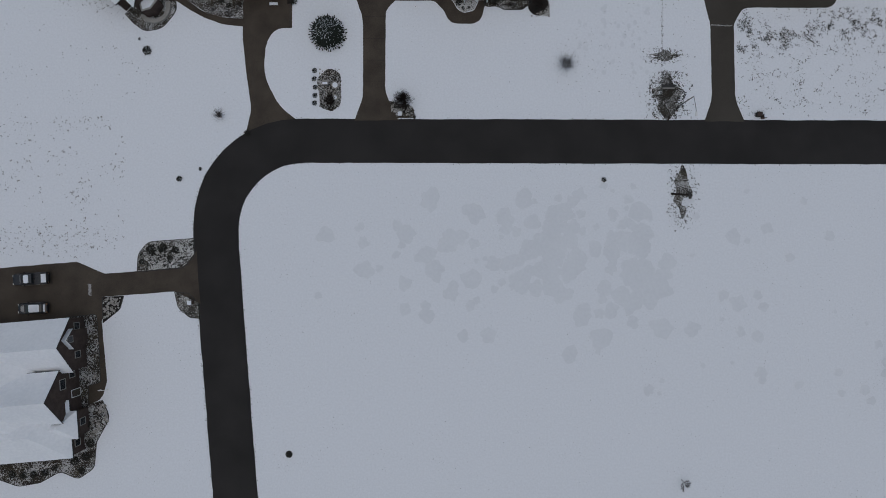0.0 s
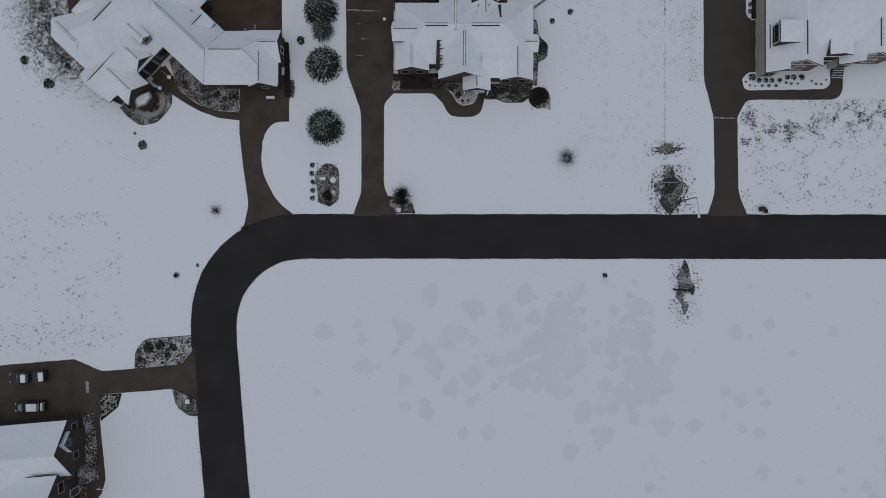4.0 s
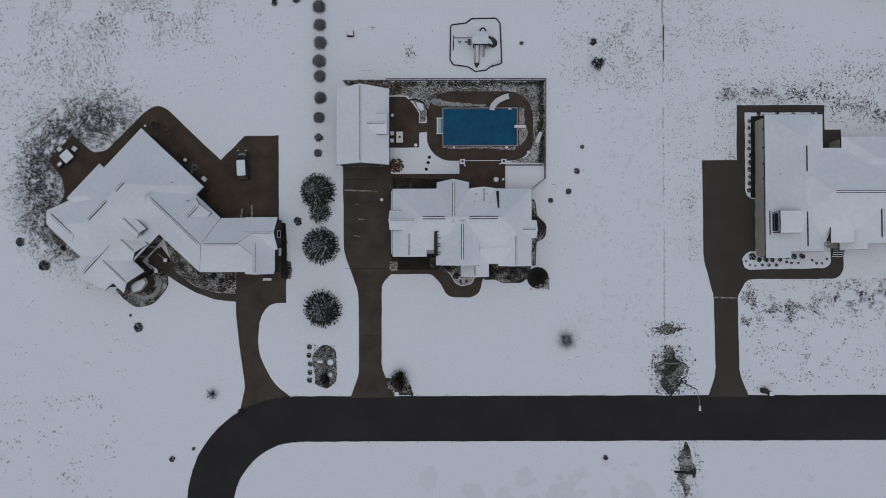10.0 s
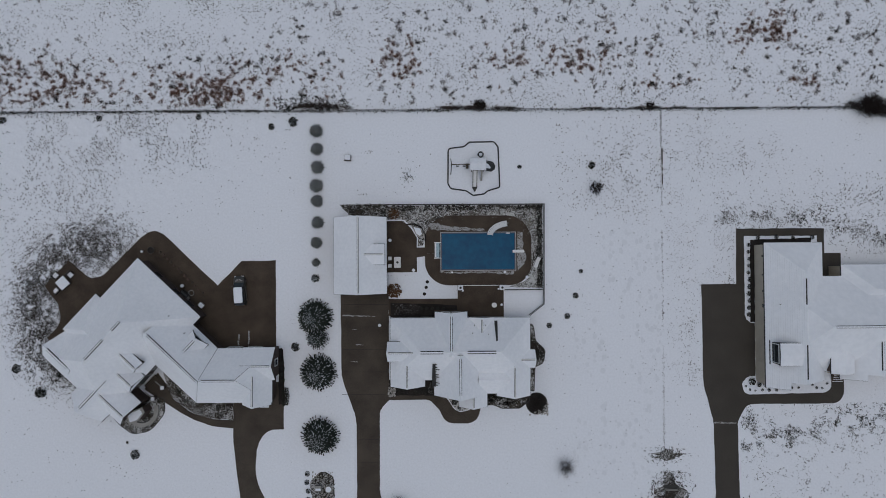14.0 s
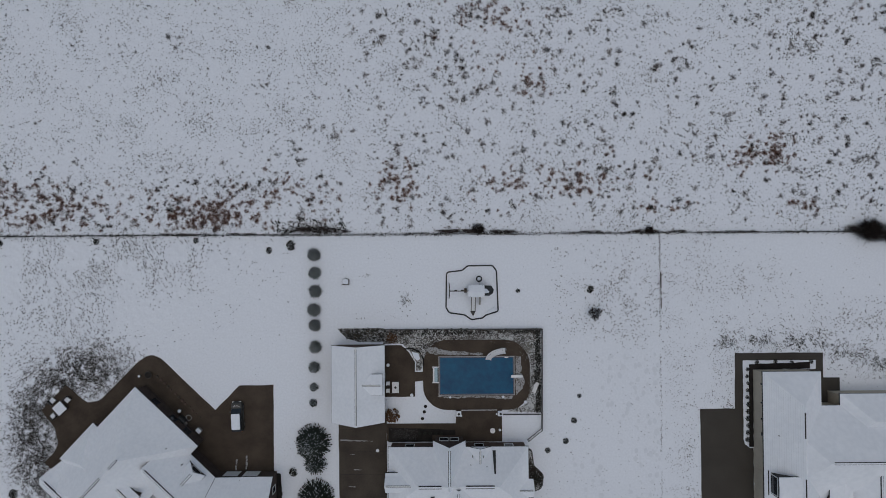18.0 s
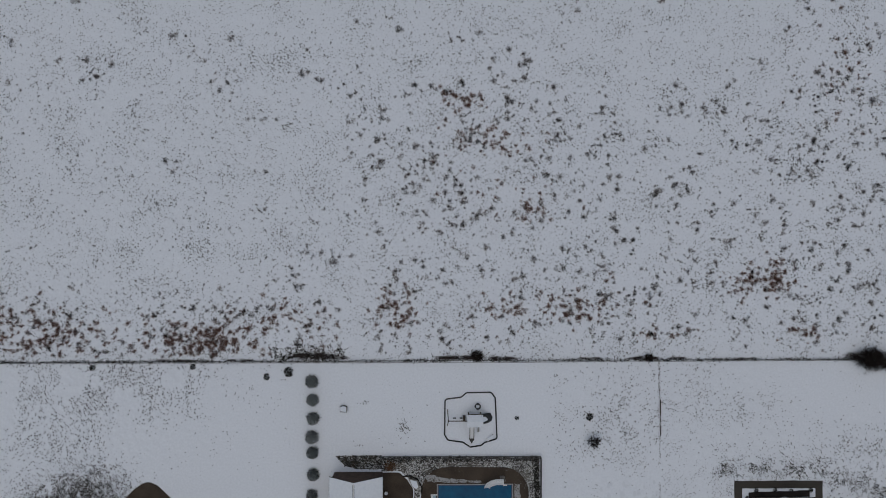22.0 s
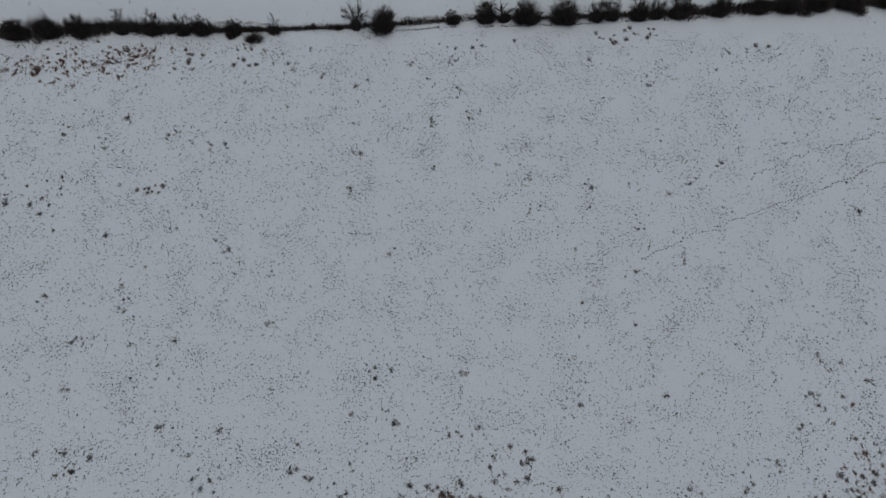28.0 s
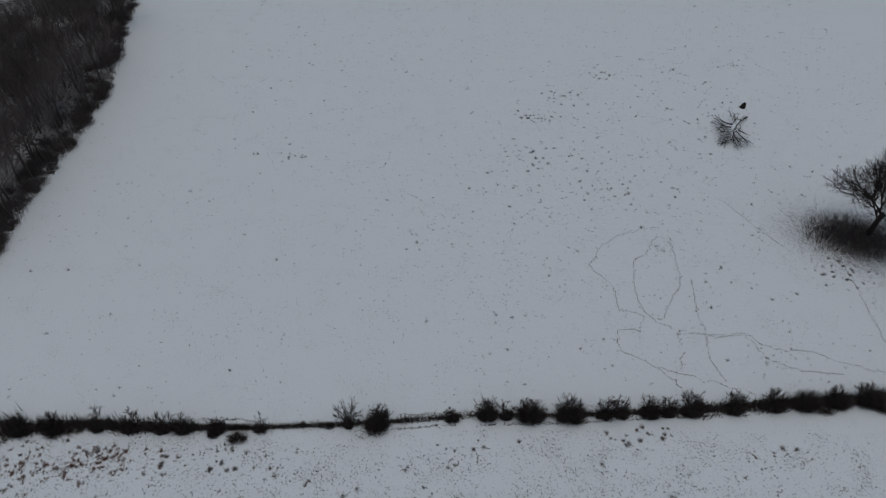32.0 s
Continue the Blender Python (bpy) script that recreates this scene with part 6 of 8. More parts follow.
def bed(name, corners, mat, label, z=0.03, edging=True, seed=50):
    ring = rounded(corners)
    ob = single(name, sheet(ragged(ring, 0.8, 0.05, seed), -0.05, z), mat, label, "garden bed", kind="structure")
    if edging:
        s = Shape()
        n = len(ring)
        for i in range(n):
            a, b = Vector((*ring[i], 0.02)), Vector((*ring[(i + 1) % n], 0.02))
            if (b - a).length > 0.05:
                s.tube([a, b], 0.07, 4)
        e = single("bed_edging", s, M_BLACKMETAL, "dark edging round the garden bed", "edging", kind="structure")
    return ring


B = bed("garden_bed_1", [(-35.62, 39.8), (-35.62, 34.75), (-39.1, 35.0, 6), (-42.2, 35.85, 4), (-45.55, 38.35, 1), (-46.2, 39.4), (-47.4, 43.4), (-46.0, 44.6), (-41, 39.9)], M_MULCH, "front bed of dark mulch under patchy snow", 0.03, False)
plants(B, 420, 1, (0.15, 0.5), M_SHRUB, "dark perennials in the front bed", 8)
for x, y, r in ((-43.5, 37.9, 0.75), (-40.7, 36.2, 0.7), (-37.6, 35.6, 0.5), (-36.5, 36.4, 0.45)):
    single("frosted_grass_clump", fuzz(Shape(), random.Random(int(x * 10)), 0, 0, 0, r, r, 0.6, 260, 0.012, 0.1), M_FROST, "pale frosted ornamental grass in the front bed", "grass", "front grasses", m=pose(x, y, 0.03))
for x, y, r in ((-39.2, 37.6, 0.6), (-38.0, 36.9, 0.5), (-41.6, 38.2, 0.45), (-44.6, 39.6, 0.5)):
    shrub(x, y, r, "dark shrub in the front bed", "front bed shrubs", 0.03)
B = bed("garden_bed_2", [(-47.0, 38.4), (-46.8, 36.0, 2.5), (-49.2, 33.0, 3), (-52.2, 32.5, 2), (-54.2, 34.0), (-55.5, 35.4), (-54, 37), (-51.0, 39)], M_MULCH, "rounded front bed of dark mulch and snow")
plants(B, 260, 2, (0.12, 0.4))
# a dark sheet under the shrubs stands for the wall's shadow
B = bed("garage_shade", [(-28.1, 46.5), (-27.35, 46.5, 0.4), (-27.1, 37.4, 0.4), (-28.1, 37.2)], M_MULCH_AND_SHADE, "dark strip for the shade beside the garage wall", 0.055, False)
for i in range(7):
    shrub((-27.0 if i < 3 else -27.5) + 0.15 * (i % 2), 37.6 + 0.95 * i + (0.8 if i > 2 else 0), 0.62 if i < 3 else 0.34, "round dark clipped shrub by the wall", "shrubs by the garage", 0.05)
B = bed("garden_bed_4", [(-9.9, 41.2), (-9.9, 38.6, 0.6), (-2.6, 38.6), (-1.2, 39.4), (-1.2, 41.2)], M_MULCH_AND_SHADE, "dark wet mulch under the front windows", 0.055, False)
plants(B, 160, 3, (0.15, 0.4))
plants([(-9.9, 38.7), (-8.8, 38.7), (-8.8, 40.6), (-9.9, 40.6)], 60, 37, (0.1, 0.3), M_FROST, "frosted grasses at the bed corner", 9)
plants([(-3.4, 38.7), (-1.4, 38.9), (-1.2, 40.6), (-3.4, 40.6)], 110, 38, (0.1, 0.3), M_FROST, "frosted grasses at the bed end", 9)
plants([(-1.4, 38.2), (3.6, 38.2), (3.6, 39.6), (-1.4, 39.6)], 260, 39, (0.1, 0.3), M_FROST, "frosted shrubs under the front gable", 9)
stones("bed_stones", [(-10, 38.5), (-8.9, 38.5), (-8.9, 40), (-10, 40)], 60, 4, (0.1, 0.22))
B = bed("garden_bed_5", [(-1.2, 39.4), (0.0, 37.8, 1), (1.2, 35.9, 1), (3.6, 36.4, 1), (4.0, 37.6), (1.6, 39.5)], M_STONEBED, "stony bed inside the curved front walk", 0.056, False)
for x, y, r in ((0.9, 37.6, 0.55), (1.6, 36.6, 0.3), (-0.2, 38.6, 0.4), (2.6, 36.7, 0.28)):
    shrub(x, y, r, "dark rounded shrub in the front bed", "front bed shrubs", 0.05)
B = bed("garden_bed_6", [(5.4, 39.4), (5.2, 36.9, 0.6), (7.2, 37.0, 0.8), (8.8, 36.4, 1), (11.6, 36.4, 1), (13.2, 37.6), (13.2, 39.6)], M_MULCH, "front bed with low snowy shrubs", 0.03)
for i in range(9):
    shrub(5.9 + 0.8 * i, 38.4 + 0.25 * math.sin(i * 2), 0.5, "low evergreen shrub dusted with snow", "front bed shrubs", 0.03)
plants(B, 200, 5, (0.15, 0.4), M_SHRUB, "dark ground cover in the front bed", 8)


def frosted_mound(x, y, rx, ry, z=0.03):
    """A wide clipped shrub, dark round its foot and frosted over its crown."""
    t = thing("mound_shrub", pose(x, y, z), "wide rounded shrub frosted with snow in the front bed", "shrub", "frosted mounds")
    seed = int(abs(x * 13 + y * 7))
    part("foliage", fuzz(Shape(), random.Random(seed), 0, 0, 0, rx, ry, 0.8, 420, 0.03, 0.3), M_SHRUB, t, "dark twiggy foliage")
    part("frost", fuzz(Shape(), random.Random(seed + 1), 0, 0, 0.35, rx * 0.82, ry * 0.82, 0.6, 300, 0.026, 0.6), M_FROST, t, "frost on the crown")


for x, y, rx, ry in ((10.4, 38.4, 2.0, 0.85), (9.7, 37.2, 1.5, 0.5), (6.9, 37.8, 0.95, 0.9), (-0.4, 39.0, 1.7, 0.75)):
    frosted_mound(x, y, rx, ry)
B = bed("garden_bed_7", [(14.4 + 1.75 * math.cos(a), 37.2 + 1.75 * math.sin(a)) for a in [i * 0.314 for i in range(20)]], M_MULCH_AND_SHADE, "round dark mulched tree ring with stones", 0.05)
stones("bed_stones", [(13.2, 35.3), (16.3, 35.3), (16.3, 37.5), (15, 36.3)], 160, 6, (0.08, 0.18))
bare_tree("young_tree", 3.0, 0.06, 95, "dark bare weeping tree in a mulched ring", pose(14.2, 37.5, 0), 4, 4, 1.1, 2)
B = bed("garden_bed_8", [(13.0, 50.5), (14.0, 50.0, 0.8), (14.3, 47.5, 1), (15.9, 46.0, 1), (15.6, 43.8, 1), (14.2, 43.2, 0.5), (14.0, 39.3), (13.0, 39.3)], M_MULCH, "narrow side bed along the house wall")
plants(B, 160, 7, (0.12, 0.4))
shrub(14.6, 45.2, 0.8, "dark round shrub in the side bed", "side bed shrubs", 0.03)
B = bed("garden_bed_9", [(-9.6, 53.9), (-9.6, 51.5), (-2.4, 51.5), (-2.4, 52.6), (1.4, 52.6), (1.4, 53.4), (-2.5, 53.6)], M_MULCH_AND_SHADE, "dark mulch bed behind the house", 0.115, False)
plants([(-9, 52), (-5, 52), (-5, 53.6), (-9, 53.6)], 420, 8, (0.12, 0.36), M_FROST, "frosted shrubs behind the house", 9)
for i in range(5):
    shrub(-4.5 + 0.9 * i, 52.9, 0.3, "small dark shrub behind the house", "back bed shrubs", 0.11)
B = bed("garden_bed_10", [(-10.4, 69.9), (15.6, 69.9), (15.6, 56.2), (10.0, 56.4), (12.9, 57.4, 1), (13.3, 60, 2), (13.3, 64.8, 3), (10.5, 67.6, 3), (-1.0, 67.6, 3), (-3.5, 65.5, 2), (-4.2, 63.2), (-5.0, 63.2), (-5.0, 64.6), (-6.0, 66.4, 1), (-7.2, 67.6), (-10.4, 67.6)], M_STONEBED, "stony bed with snow between pool and fence", 0.03, False)
plants(B, 1000, 9, (0.1, 0.35), M_SHRUB, "dark winter plants along the pool fence")
plants(B, 1500, 40, (0.1, 0.32), M_FROST, "frosted stalks among the stones by the pool", 7)
plants([(-10.4, 69.1), (15.6, 69.3), (15.6, 69.95), (-10.4, 69.95)], 280, 34, (0.2, 0.45), M_SHRUB, "dark plants close to the pool fence")
plants([(14.7, 56.3), (15.5, 56.3), (15.5, 69.9), (14.7, 69.9)], 420, 35, (0.15, 0.4), M_SHRUB, "dark plants close to the pool fence")
plants([(-10.4, 68.4), (15.6, 69.0), (15.6, 69.9), (-10.4, 69.9)], 260, 10, (0.15, 0.4), M_WEED, "brown grasses along the pool fence", 9)
B = bed("garden_bed_11", [(-18, 70.2), (-10.4, 70.2), (-10.4, 68), (-14.5, 68), (-16.5, 68.6, 1)], M_MULCH, "mulched bed behind the garage", 0.03, False)
plants(B, 160, 11, (0.12, 0.4))
B = bed("garden_bed_12", [(-21.0, 26.5, 1.2), (-19.0, 25.4, 1.5), (-18.9, 20.4, 1.5), (-20.4, 18.9, 1), (-22.4, 19.6, 1.2), (-22.6, 22.0, 2), (-23.1, 24.4, 1)], M_MULCH, "oval lawn bed with shrubs and stones", 0.03, False)
plants(B, 420, 12, (0.1, 0.32), blades=5)
for y in (25.9, 24.5, 23.1, 21.7, 20.4):
    shrub(-23.5 + 0.05 * y % 0.3, y, 0.42, "round dark clipped shrub beside the bed", "row of round shrubs")
bare_tree("bare_shrub", 1.8, 0.05, 96, "dark bare bush in the oval bed", pose(-20.7, 20.8, 0), 4, 4, 1.0, 4)
stones("bed_stones", [(-22.6, 19.6), (-19.0, 19.6), (-19.2, 26.2), (-22.6, 26.2)], 260, 13, (0.06, 0.17))
B = bed("garden_bed_13", [(-11.0, 20.9), (-9.4, 17.9), (-6.3, 17.9), (-6.8, 20, 1), (-9.2, 20.4)], M_MULCH, "corner bed at the driveway entrance", 0.035, False)
stones("bed_stones", [(-10.6, 19), (-6.6, 18.2), (-7, 20), (-10.2, 20.6)], 110, 14, (0.1, 0.24))
plants(B, 90, 15, (0.15, 0.5))
B = bed("garden_bed_14", [(-52.9, -8.15), (-52.8, -5.2, 2.4), (-51.2, -3.1, 2.2), (-43.4, -2.5), (-43.3, -5.4), (-45.1, -7.45)], M_STONEBED, "stony entrance bed with shrubs", 0.03)
plants(B, 380, 16, (0.12, 0.42))
for x, y, r in ((-50.6, -4.6, 0.9), (-48.6, -4.2, 0.8), (-52.0, -6.4, 0.5), (-46.5, -4.5, 0.6), (-47.4, -5.8, 0.5)):
    shrub(x, y, r, "dark bare shrub in the entrance bed", "entrance shrubs", 0.03)
B = bed("garden_bed_15", [(-58.7, -12.4), (-55.1, -12.2), (-55.7, -14.4, 1), (-58.5, -16.7)], M_MULCH_AND_SHADE, "small stone bed beside the drive", 0.045)
stones("bed_stones", [(-58.5, -12.5), (-55.5, -12.5), (-56, -14.5), (-58.4, -16)], 150, 17, (0.10, 0.26), z=0.06)
B = bed("garden_bed_16", [(-46.6, -11.5), (-46.0, -14.0, 1.5), (-44.0, -15.8, 1.5), (-42.2, -15.9), (-42.5, -13.4), (-44.2, -11.7)], M_STONEBED, "stony bed beside the street entrance", 0.03)
plants(B, 160, 18, (0.12, 0.4))
B = bed("garden_bed_17", [(-64.5, -15.8), (-59.6, -15.2, 0.6), (-59.0, -22), (-58.8, -26.5), (-60.8, -27.2), (-60.8, -30.8), (-64.5, -30.8)], M_MULCH, "planted bed along the front of the tall house", 0.05)
plants(B, 800, 19, (0.1, 0.35))
stones("bed_stones", B, 130, 20, (0.1, 0.25), z=0.06)
B = bed("garden_bed_18", [(-61.4, -30.6), (-58.4, -29.6), (-57.1, -32.4, 2), (-59.3, -36.6, 1.5), (-59.6, -40.8, 1.5), (-62.2, -42.7, 1.5), (-65.2, -41.4, 1.5), (-68.6, -43.3, 1.5), (-72.2, -43.9, 2), (-76, -42.6, 2), (-79, -38.5), (-63.5, -36.0), (-63.5, -30.6)], M_MULCH, "wavy planted bed round the tall house")
plants(B, 900, 21, (0.1, 0.36))
stones("bed_stones", [(-61, -31), (-58, -30), (-57.4, -33), (-59.4, -36), (-61, -36)], 150, 36, (0.12, 0.3), z=0.05)
for x, y, r in ((-61.0, -38.9, 0.7), (-62.8, -39.6, 0.7), (-61.6, -41.2, 0.6), (-67.8, -41.6, 0.6), (-69.6, -41.9, 0.6), (-71.4, -42.0, 0.6), (-73.2, -41.9, 0.6), (-66.2, -40.8, 0.5), (-60.2, -36.8, 0.7), (-60.6, -33.6, 0.7)):
    shrub(x, y, r, "dark round shrub in the wavy bed", "wavy bed shrubs", 0.03)
single("garden_bed_19", sheet(ragged([(48.95, 64.55), (61.0, 64.55), (61.0, 63.1), (50.5, 63.1), (50.5, 50.2), (49.9, 50.2), (49.1, 50.8), (48.9, 51.6)], 0.8, 0.04, 60), 0, 0.07), M_SNOW, "snow-covered bed along the side wall", "garden bed", kind="structure")
single("garden_bed_20", sheet(ragged([(49.95, 63.9), (51.0, 64.0), (60.0, 64.2), (60.0, 63.2), (50.55, 63.0), (50.55, 50.4), (49.8, 50.4)], 0.8, 0.06, 61), 0, 0.085), M_MULCH_AND_SHADE, "dark wet strip at the foot of the wall", "garden bed", kind="structure")
for i in range(11):
    shrub(49.55 + 0.1 * (i % 3), 51.6 + 1.15 * i, 0.3 if i > 5 else 0.4, "small dark shrub in the snowy bed", "side wall shrubs", 0.07)
single("garden_bed_21", sheet(ragged(rounded([(48.2, 40.2, 1.0), (49.4, 41.4), (50.2, 41.0), (62.8, 41.5, 0.3), (63.0, 38.8, 1.5), (49.2, 38.8, 1.0)]), 0.6, 0.04, 62), 0, 0.08), M_SNOW, "snow-covered front bed with clipped shrubs", "garden bed", kind="structure")
for x, y, r in ((51.0, 40.1, 0.42), (52.1, 40.1, 0.44), (53.2, 40.1, 0.4), (54.45, 40.1, 0.38), (55.75, 40.6, 0.42), (56.8, 40.6, 0.46), (58.1, 40.6, 0.48), (49.9, 40.6, 0.6)):
    shrub(x, y, r, "round clipped shrub ringed with snow in the front bed", "front wall shrubs", 0.08)
for x, y, r in ((48.85, 39.85, 0.2), (49.5, 39.25, 0.2), (51.55, 39.2, 0.24), (52.65, 39.2, 0.28), (53.85, 39.2, 0.28), (55.55, 39.7, 0.24), (56.4, 39.55, 0.22), (57.5, 39.55, 0.2), (59.8, 40.0, 0.2), (60.5, 39.5, 0.22), (61.4, 39.45, 0.2), (62.2, 40.2, 0.2), (50.4, 39.1, 0.16)):
    shrub(x, y, r, "small dark shrub in the snowy front bed", "front wall shrubs", 0.08)
for x, y in ((54.3, 64.4), (60.2, 64.3), (51.2, 64.3), (57.0, 64.2)):
    shrub(x, y, 0.35, "small dark shrub behind the house", "back wall shrubs", 0.07)


for i, (cx, cy, rx, ry) in enumerate(((36.2, 21.7, 2.6, 3.9), (35.7, 28.6, 2.5, 0.9), (38.6, 5.6, 1.6, 4.4))):
    single("ditch_bed", sheet([(cx + rx * math.cos(a) * (0.85 + 0.25 * math.sin(5 * a + i)), cy + ry * math.sin(a) * (0.85 + 0.2 * math.cos(4 * a))) for a in [k * 0.1745 for k in range(36)] if cy + ry * math.sin(a) > 0], -0.05, 0.012), M_MULCH, "dark ditch bed showing through snow", "ditch", kind="structure")


# ---- fences and small structures ----
wf = thing("wire_fence", pose(0, 85.75, 0), "long wire fence between yards and field", "fence")
for i in range(66):
    part("post", Shape().tube([(-99 + 3 * i, 0, -0.1), (-99 + 3 * i, 0, 1.25)], 0.08, 6), M_WOODDARK, wf)
for k in range(4):
    part("wire", Shape().tube([(-100, 0.05, 0.3 + 0.3 * k), (0, 0.05 - 0.25 * (k % 2), 0.3 + 0.3 * k), (100, 0.05, 0.3 + 0.3 * k)], 0.025, 4), M_BLACKMETAL, wf)
rnd, s = random.Random(71), Shape()
for _ in range(9000):
    x = rnd.uniform(-100, 100)
    n = noise.noise((x * 0.16, 0, 9))
    if rnd.random() < 0.5 + 0.8 * n:
        tuft(s, rnd, x, 85.75 + rnd.gauss(0, 0.16) + 0.1 * n, 0, rnd.uniform(0.1, 0.3), 3, 0.9)
single("fence_weeds", s, M_SHRUB, "dark weeds tangled along the wire fence", "weeds", kind="stuff")
s = Shape()
for _ in range(420):
    x = rnd.uniform(-27.5, -16) - 1.5 * rnd.random()
    tuft(s, rnd, x, 86.3 + rnd.random() ** 2 * 2.0 + 0.3 * math.sin(x), 0, rnd.uniform(0.15, 0.45), 4, 0.9)
single("fence_brambles", s, M_SHRUB, "dark brambles beside the wire fence", "weeds", kind="stuff")
gen = np.random.default_rng(72)
feet, tips, widths = [], [], []
for x0, y0, rx, ry, tall, n in ((2.5, 86.2, 5.0, 0.55, 0.9, 900), (9.5, 86.1, 3.0, 0.5, 0.8, 420), (5.4, 86.5, 1.6, 1.1, 1.6, 500), (24, 86.0, 2.5, 0.4, 0.6, 260), (33.0, 86.0, 3.2, 0.5, 0.9, 420), (38.5, 86.0, 2.2, 0.4, 0.7, 220), (-22, 86.6, 4.5, 0.8, 1.0, 700), (-17.5, 86.3, 2.2, 0.5, 0.9, 320), (-34, 85.9, 3.0, 0.4, 0.6, 240), (-45, 85.9, 4.0, 0.4, 0.6, 260), (70.0, 85.9, 3.4, 2.2, 3.0, 1500), (73.6, 85.2, 3.0, 2.0, 2.4, 1100), (67.2, 86.2, 1.8, 1.0, 1.4, 420), (50, 85.9, 3.0, 0.35, 0.5, 160)):
    f, t, wd = thicket(gen, x0, y0, rx, ry, tall, n, 0.022)
    feet.append(f), tips.append(t), widths.append(wd)
blades("fence_growth", np.concatenate(feet), np.concatenate(tips), np.concatenate(widths), M_BRUSH, "dark leafless growth tangled in the wire fence", "weeds")
for i, (x, y, h) in enumerate(((70.0, 85.8, 3.6), (73.0, 85.6, 3.0), (5.4, 86.3, 1.6), (33.5, 85.9, 1.4))):
    bare_tree("fence_thicket", h, 0.05, 170 + i, "dark bare thicket growing in the wire fence", pose(x, y, 0), 4, 4, 1.2, 5 if h > 2 else 3, 0.6, "thickets in the fence", "thicket", 1.2)

pf = thing("iron_fence", pose(0, 0, 0), "black metal fence round the pool garden", "fence")
RUN = [(-10.5, 70.05), (15.75, 70.0), (15.6, 53.6), (13.3, 51.8)]
pick = Shape()
for (x0, y0), (x1, y1) in zip(RUN, RUN[1:]):
    L = math.dist((x0, y0), (x1, y1))
    n = max(1, round(L / 2.2))
    for k in range(n + 1):
        x, y = x0 + (x1 - x0) * k / n, y0 + (y1 - y0) * k / n
        if k < n or (x1, y1) == RUN[-1]:
            part("post", Shape().box(x - 0.045, y - 0.045, 0, x + 0.045, y + 0.045, 1.4), M_BLACKMETAL, pf)
    for z in (0.2, 1.3):
        part("rail", Shape().tube([(x0, y0, z), (x1, y1, z)], 0.07, 4), M_BLACKMETAL, pf)
    for k in range(int(L / 0.16)):
        x, y = x0 + (x1 - x0) * k * 0.16 / L, y0 + (y1 - y0) * k * 0.16 / L
        pick.box(x - 0.012, y - 0.012, 0.12, x + 0.012, y + 0.012, 1.4)
tagged(part("picket", pick, M_BLACKMETAL, pf), kind="stuff")
for x, y in ((1.95, 56.35), (8.75, 56.35)):
    p = thing("gate_pillar", pose(x, y, 0.1), "brick gate pillar with a snowy cap", "pillar", "pillars of the pool terrace")
    part("shaft", Shape().box(-0.32, -0.32, 0, 0.32, 0.32, 1.1), M_BRICK, p)
    part("cap", Shape().box(-0.42, -0.42, 1.1, 0.42, 0.42, 1.2), M_SNOW, p, "snow-covered cap stone")
    part("urn", Shape().disc(0, 0, 1.2, 1.55, 0.14, 8, 0.2), M_BLACKMETAL, p)
single("terrace_edge", Shape().box(2.4, 56.62, 0.1, 8.3, 56.72, 0.16), M_TRIM, "pale stone edge of the terrace", "edging", kind="structure")
single("lawn_edge", Shape().box(9.1, 55.85, 0, 15.5, 56.0, 0.25), M_BLACKMETAL, "dark garden edging beside the lawn", "edging", kind="structure")
single("garden_edging", Shape().box(35.52, 73.2, 0, 35.6, 75.0, 0.25).box(35.52, 75.5, 0, 35.6, 76.1, 0.25).box(35.5, 76.6, 0, 35.6, 79.2, 0.3), M_WOODDARK, "weathered low board edging in the lawn", "edging", kind="structure")


# ---- play area ----
EDGE = rounded([(0.1, 79.4, 0.5), (2.7, 79.7), (3.6, 80.45), (7.7, 80.5, 0.5), (8.35, 79.6), (8.6, 72.9, 0.4), (6.6, 72.3), (6.0, 71.8), (4.2, 71.55), (3.0, 72.35), (0.5, 72.7, 0.6), (0.0, 73.6)])
pe = thing("playground_edging", pose(0, 0, 0), "black plastic edging round the play area", "edging")
for i in range(len(EDGE)):
    a, b = EDGE[i], EDGE[(i + 1) % len(EDGE)]
    if math.dist(a, b) > 0.03:
        part("board", Shape().tube([(*a, 0.08), (*b, 0.08)], 0.12, 5), M_BLACKMETAL, pe)
ps = thing("play_set", pose(4.9, 76.4, 0), "wooden climbing frame with slide and swings under snow", "play set")
for x in (-1.0, 1.0):
    for y in (-0.8, 0.8):
        part("post", Shape().box(x - 0.07, y - 0.07, 0, x + 0.07, y + 0.07, 2.6), M_WOODDARK, ps)
part("platform", Shape().box(-1.1, -0.9, 1.4, 1.1, 0.9, 1.52), M_WOODDARK, ps)
part("roof", Shape().slab([(-1.3, -1.0, 2.5), (1.3, -1.0, 2.5), (1.3, 0, 3.1), (-1.3, 0, 3.1)], 0.08).slab([(1.3, 1.0, 2.5), (-1.3, 1.0, 2.5), (-1.3, 0, 3.1), (1.3, 0, 3.1)], 0.08), M_SNOW, ps, "snow-covered canopy")
part("slide", Shape().slab([(-0.75, -0.9, 1.4), (-0.75, -3.4, 0.25), (-0.15, -3.4, 0.25), (-0.15, -0.9, 1.4)], 0.07), M_PLASTIC, ps, "snowy slide chute")
for x in (-0.78, -0.12):
    part("slide_rim", Shape().tube([(x, -0.9, 1.5), (x, -3.4, 0.35)], 0.06, 5), M_WOODDARK, ps)
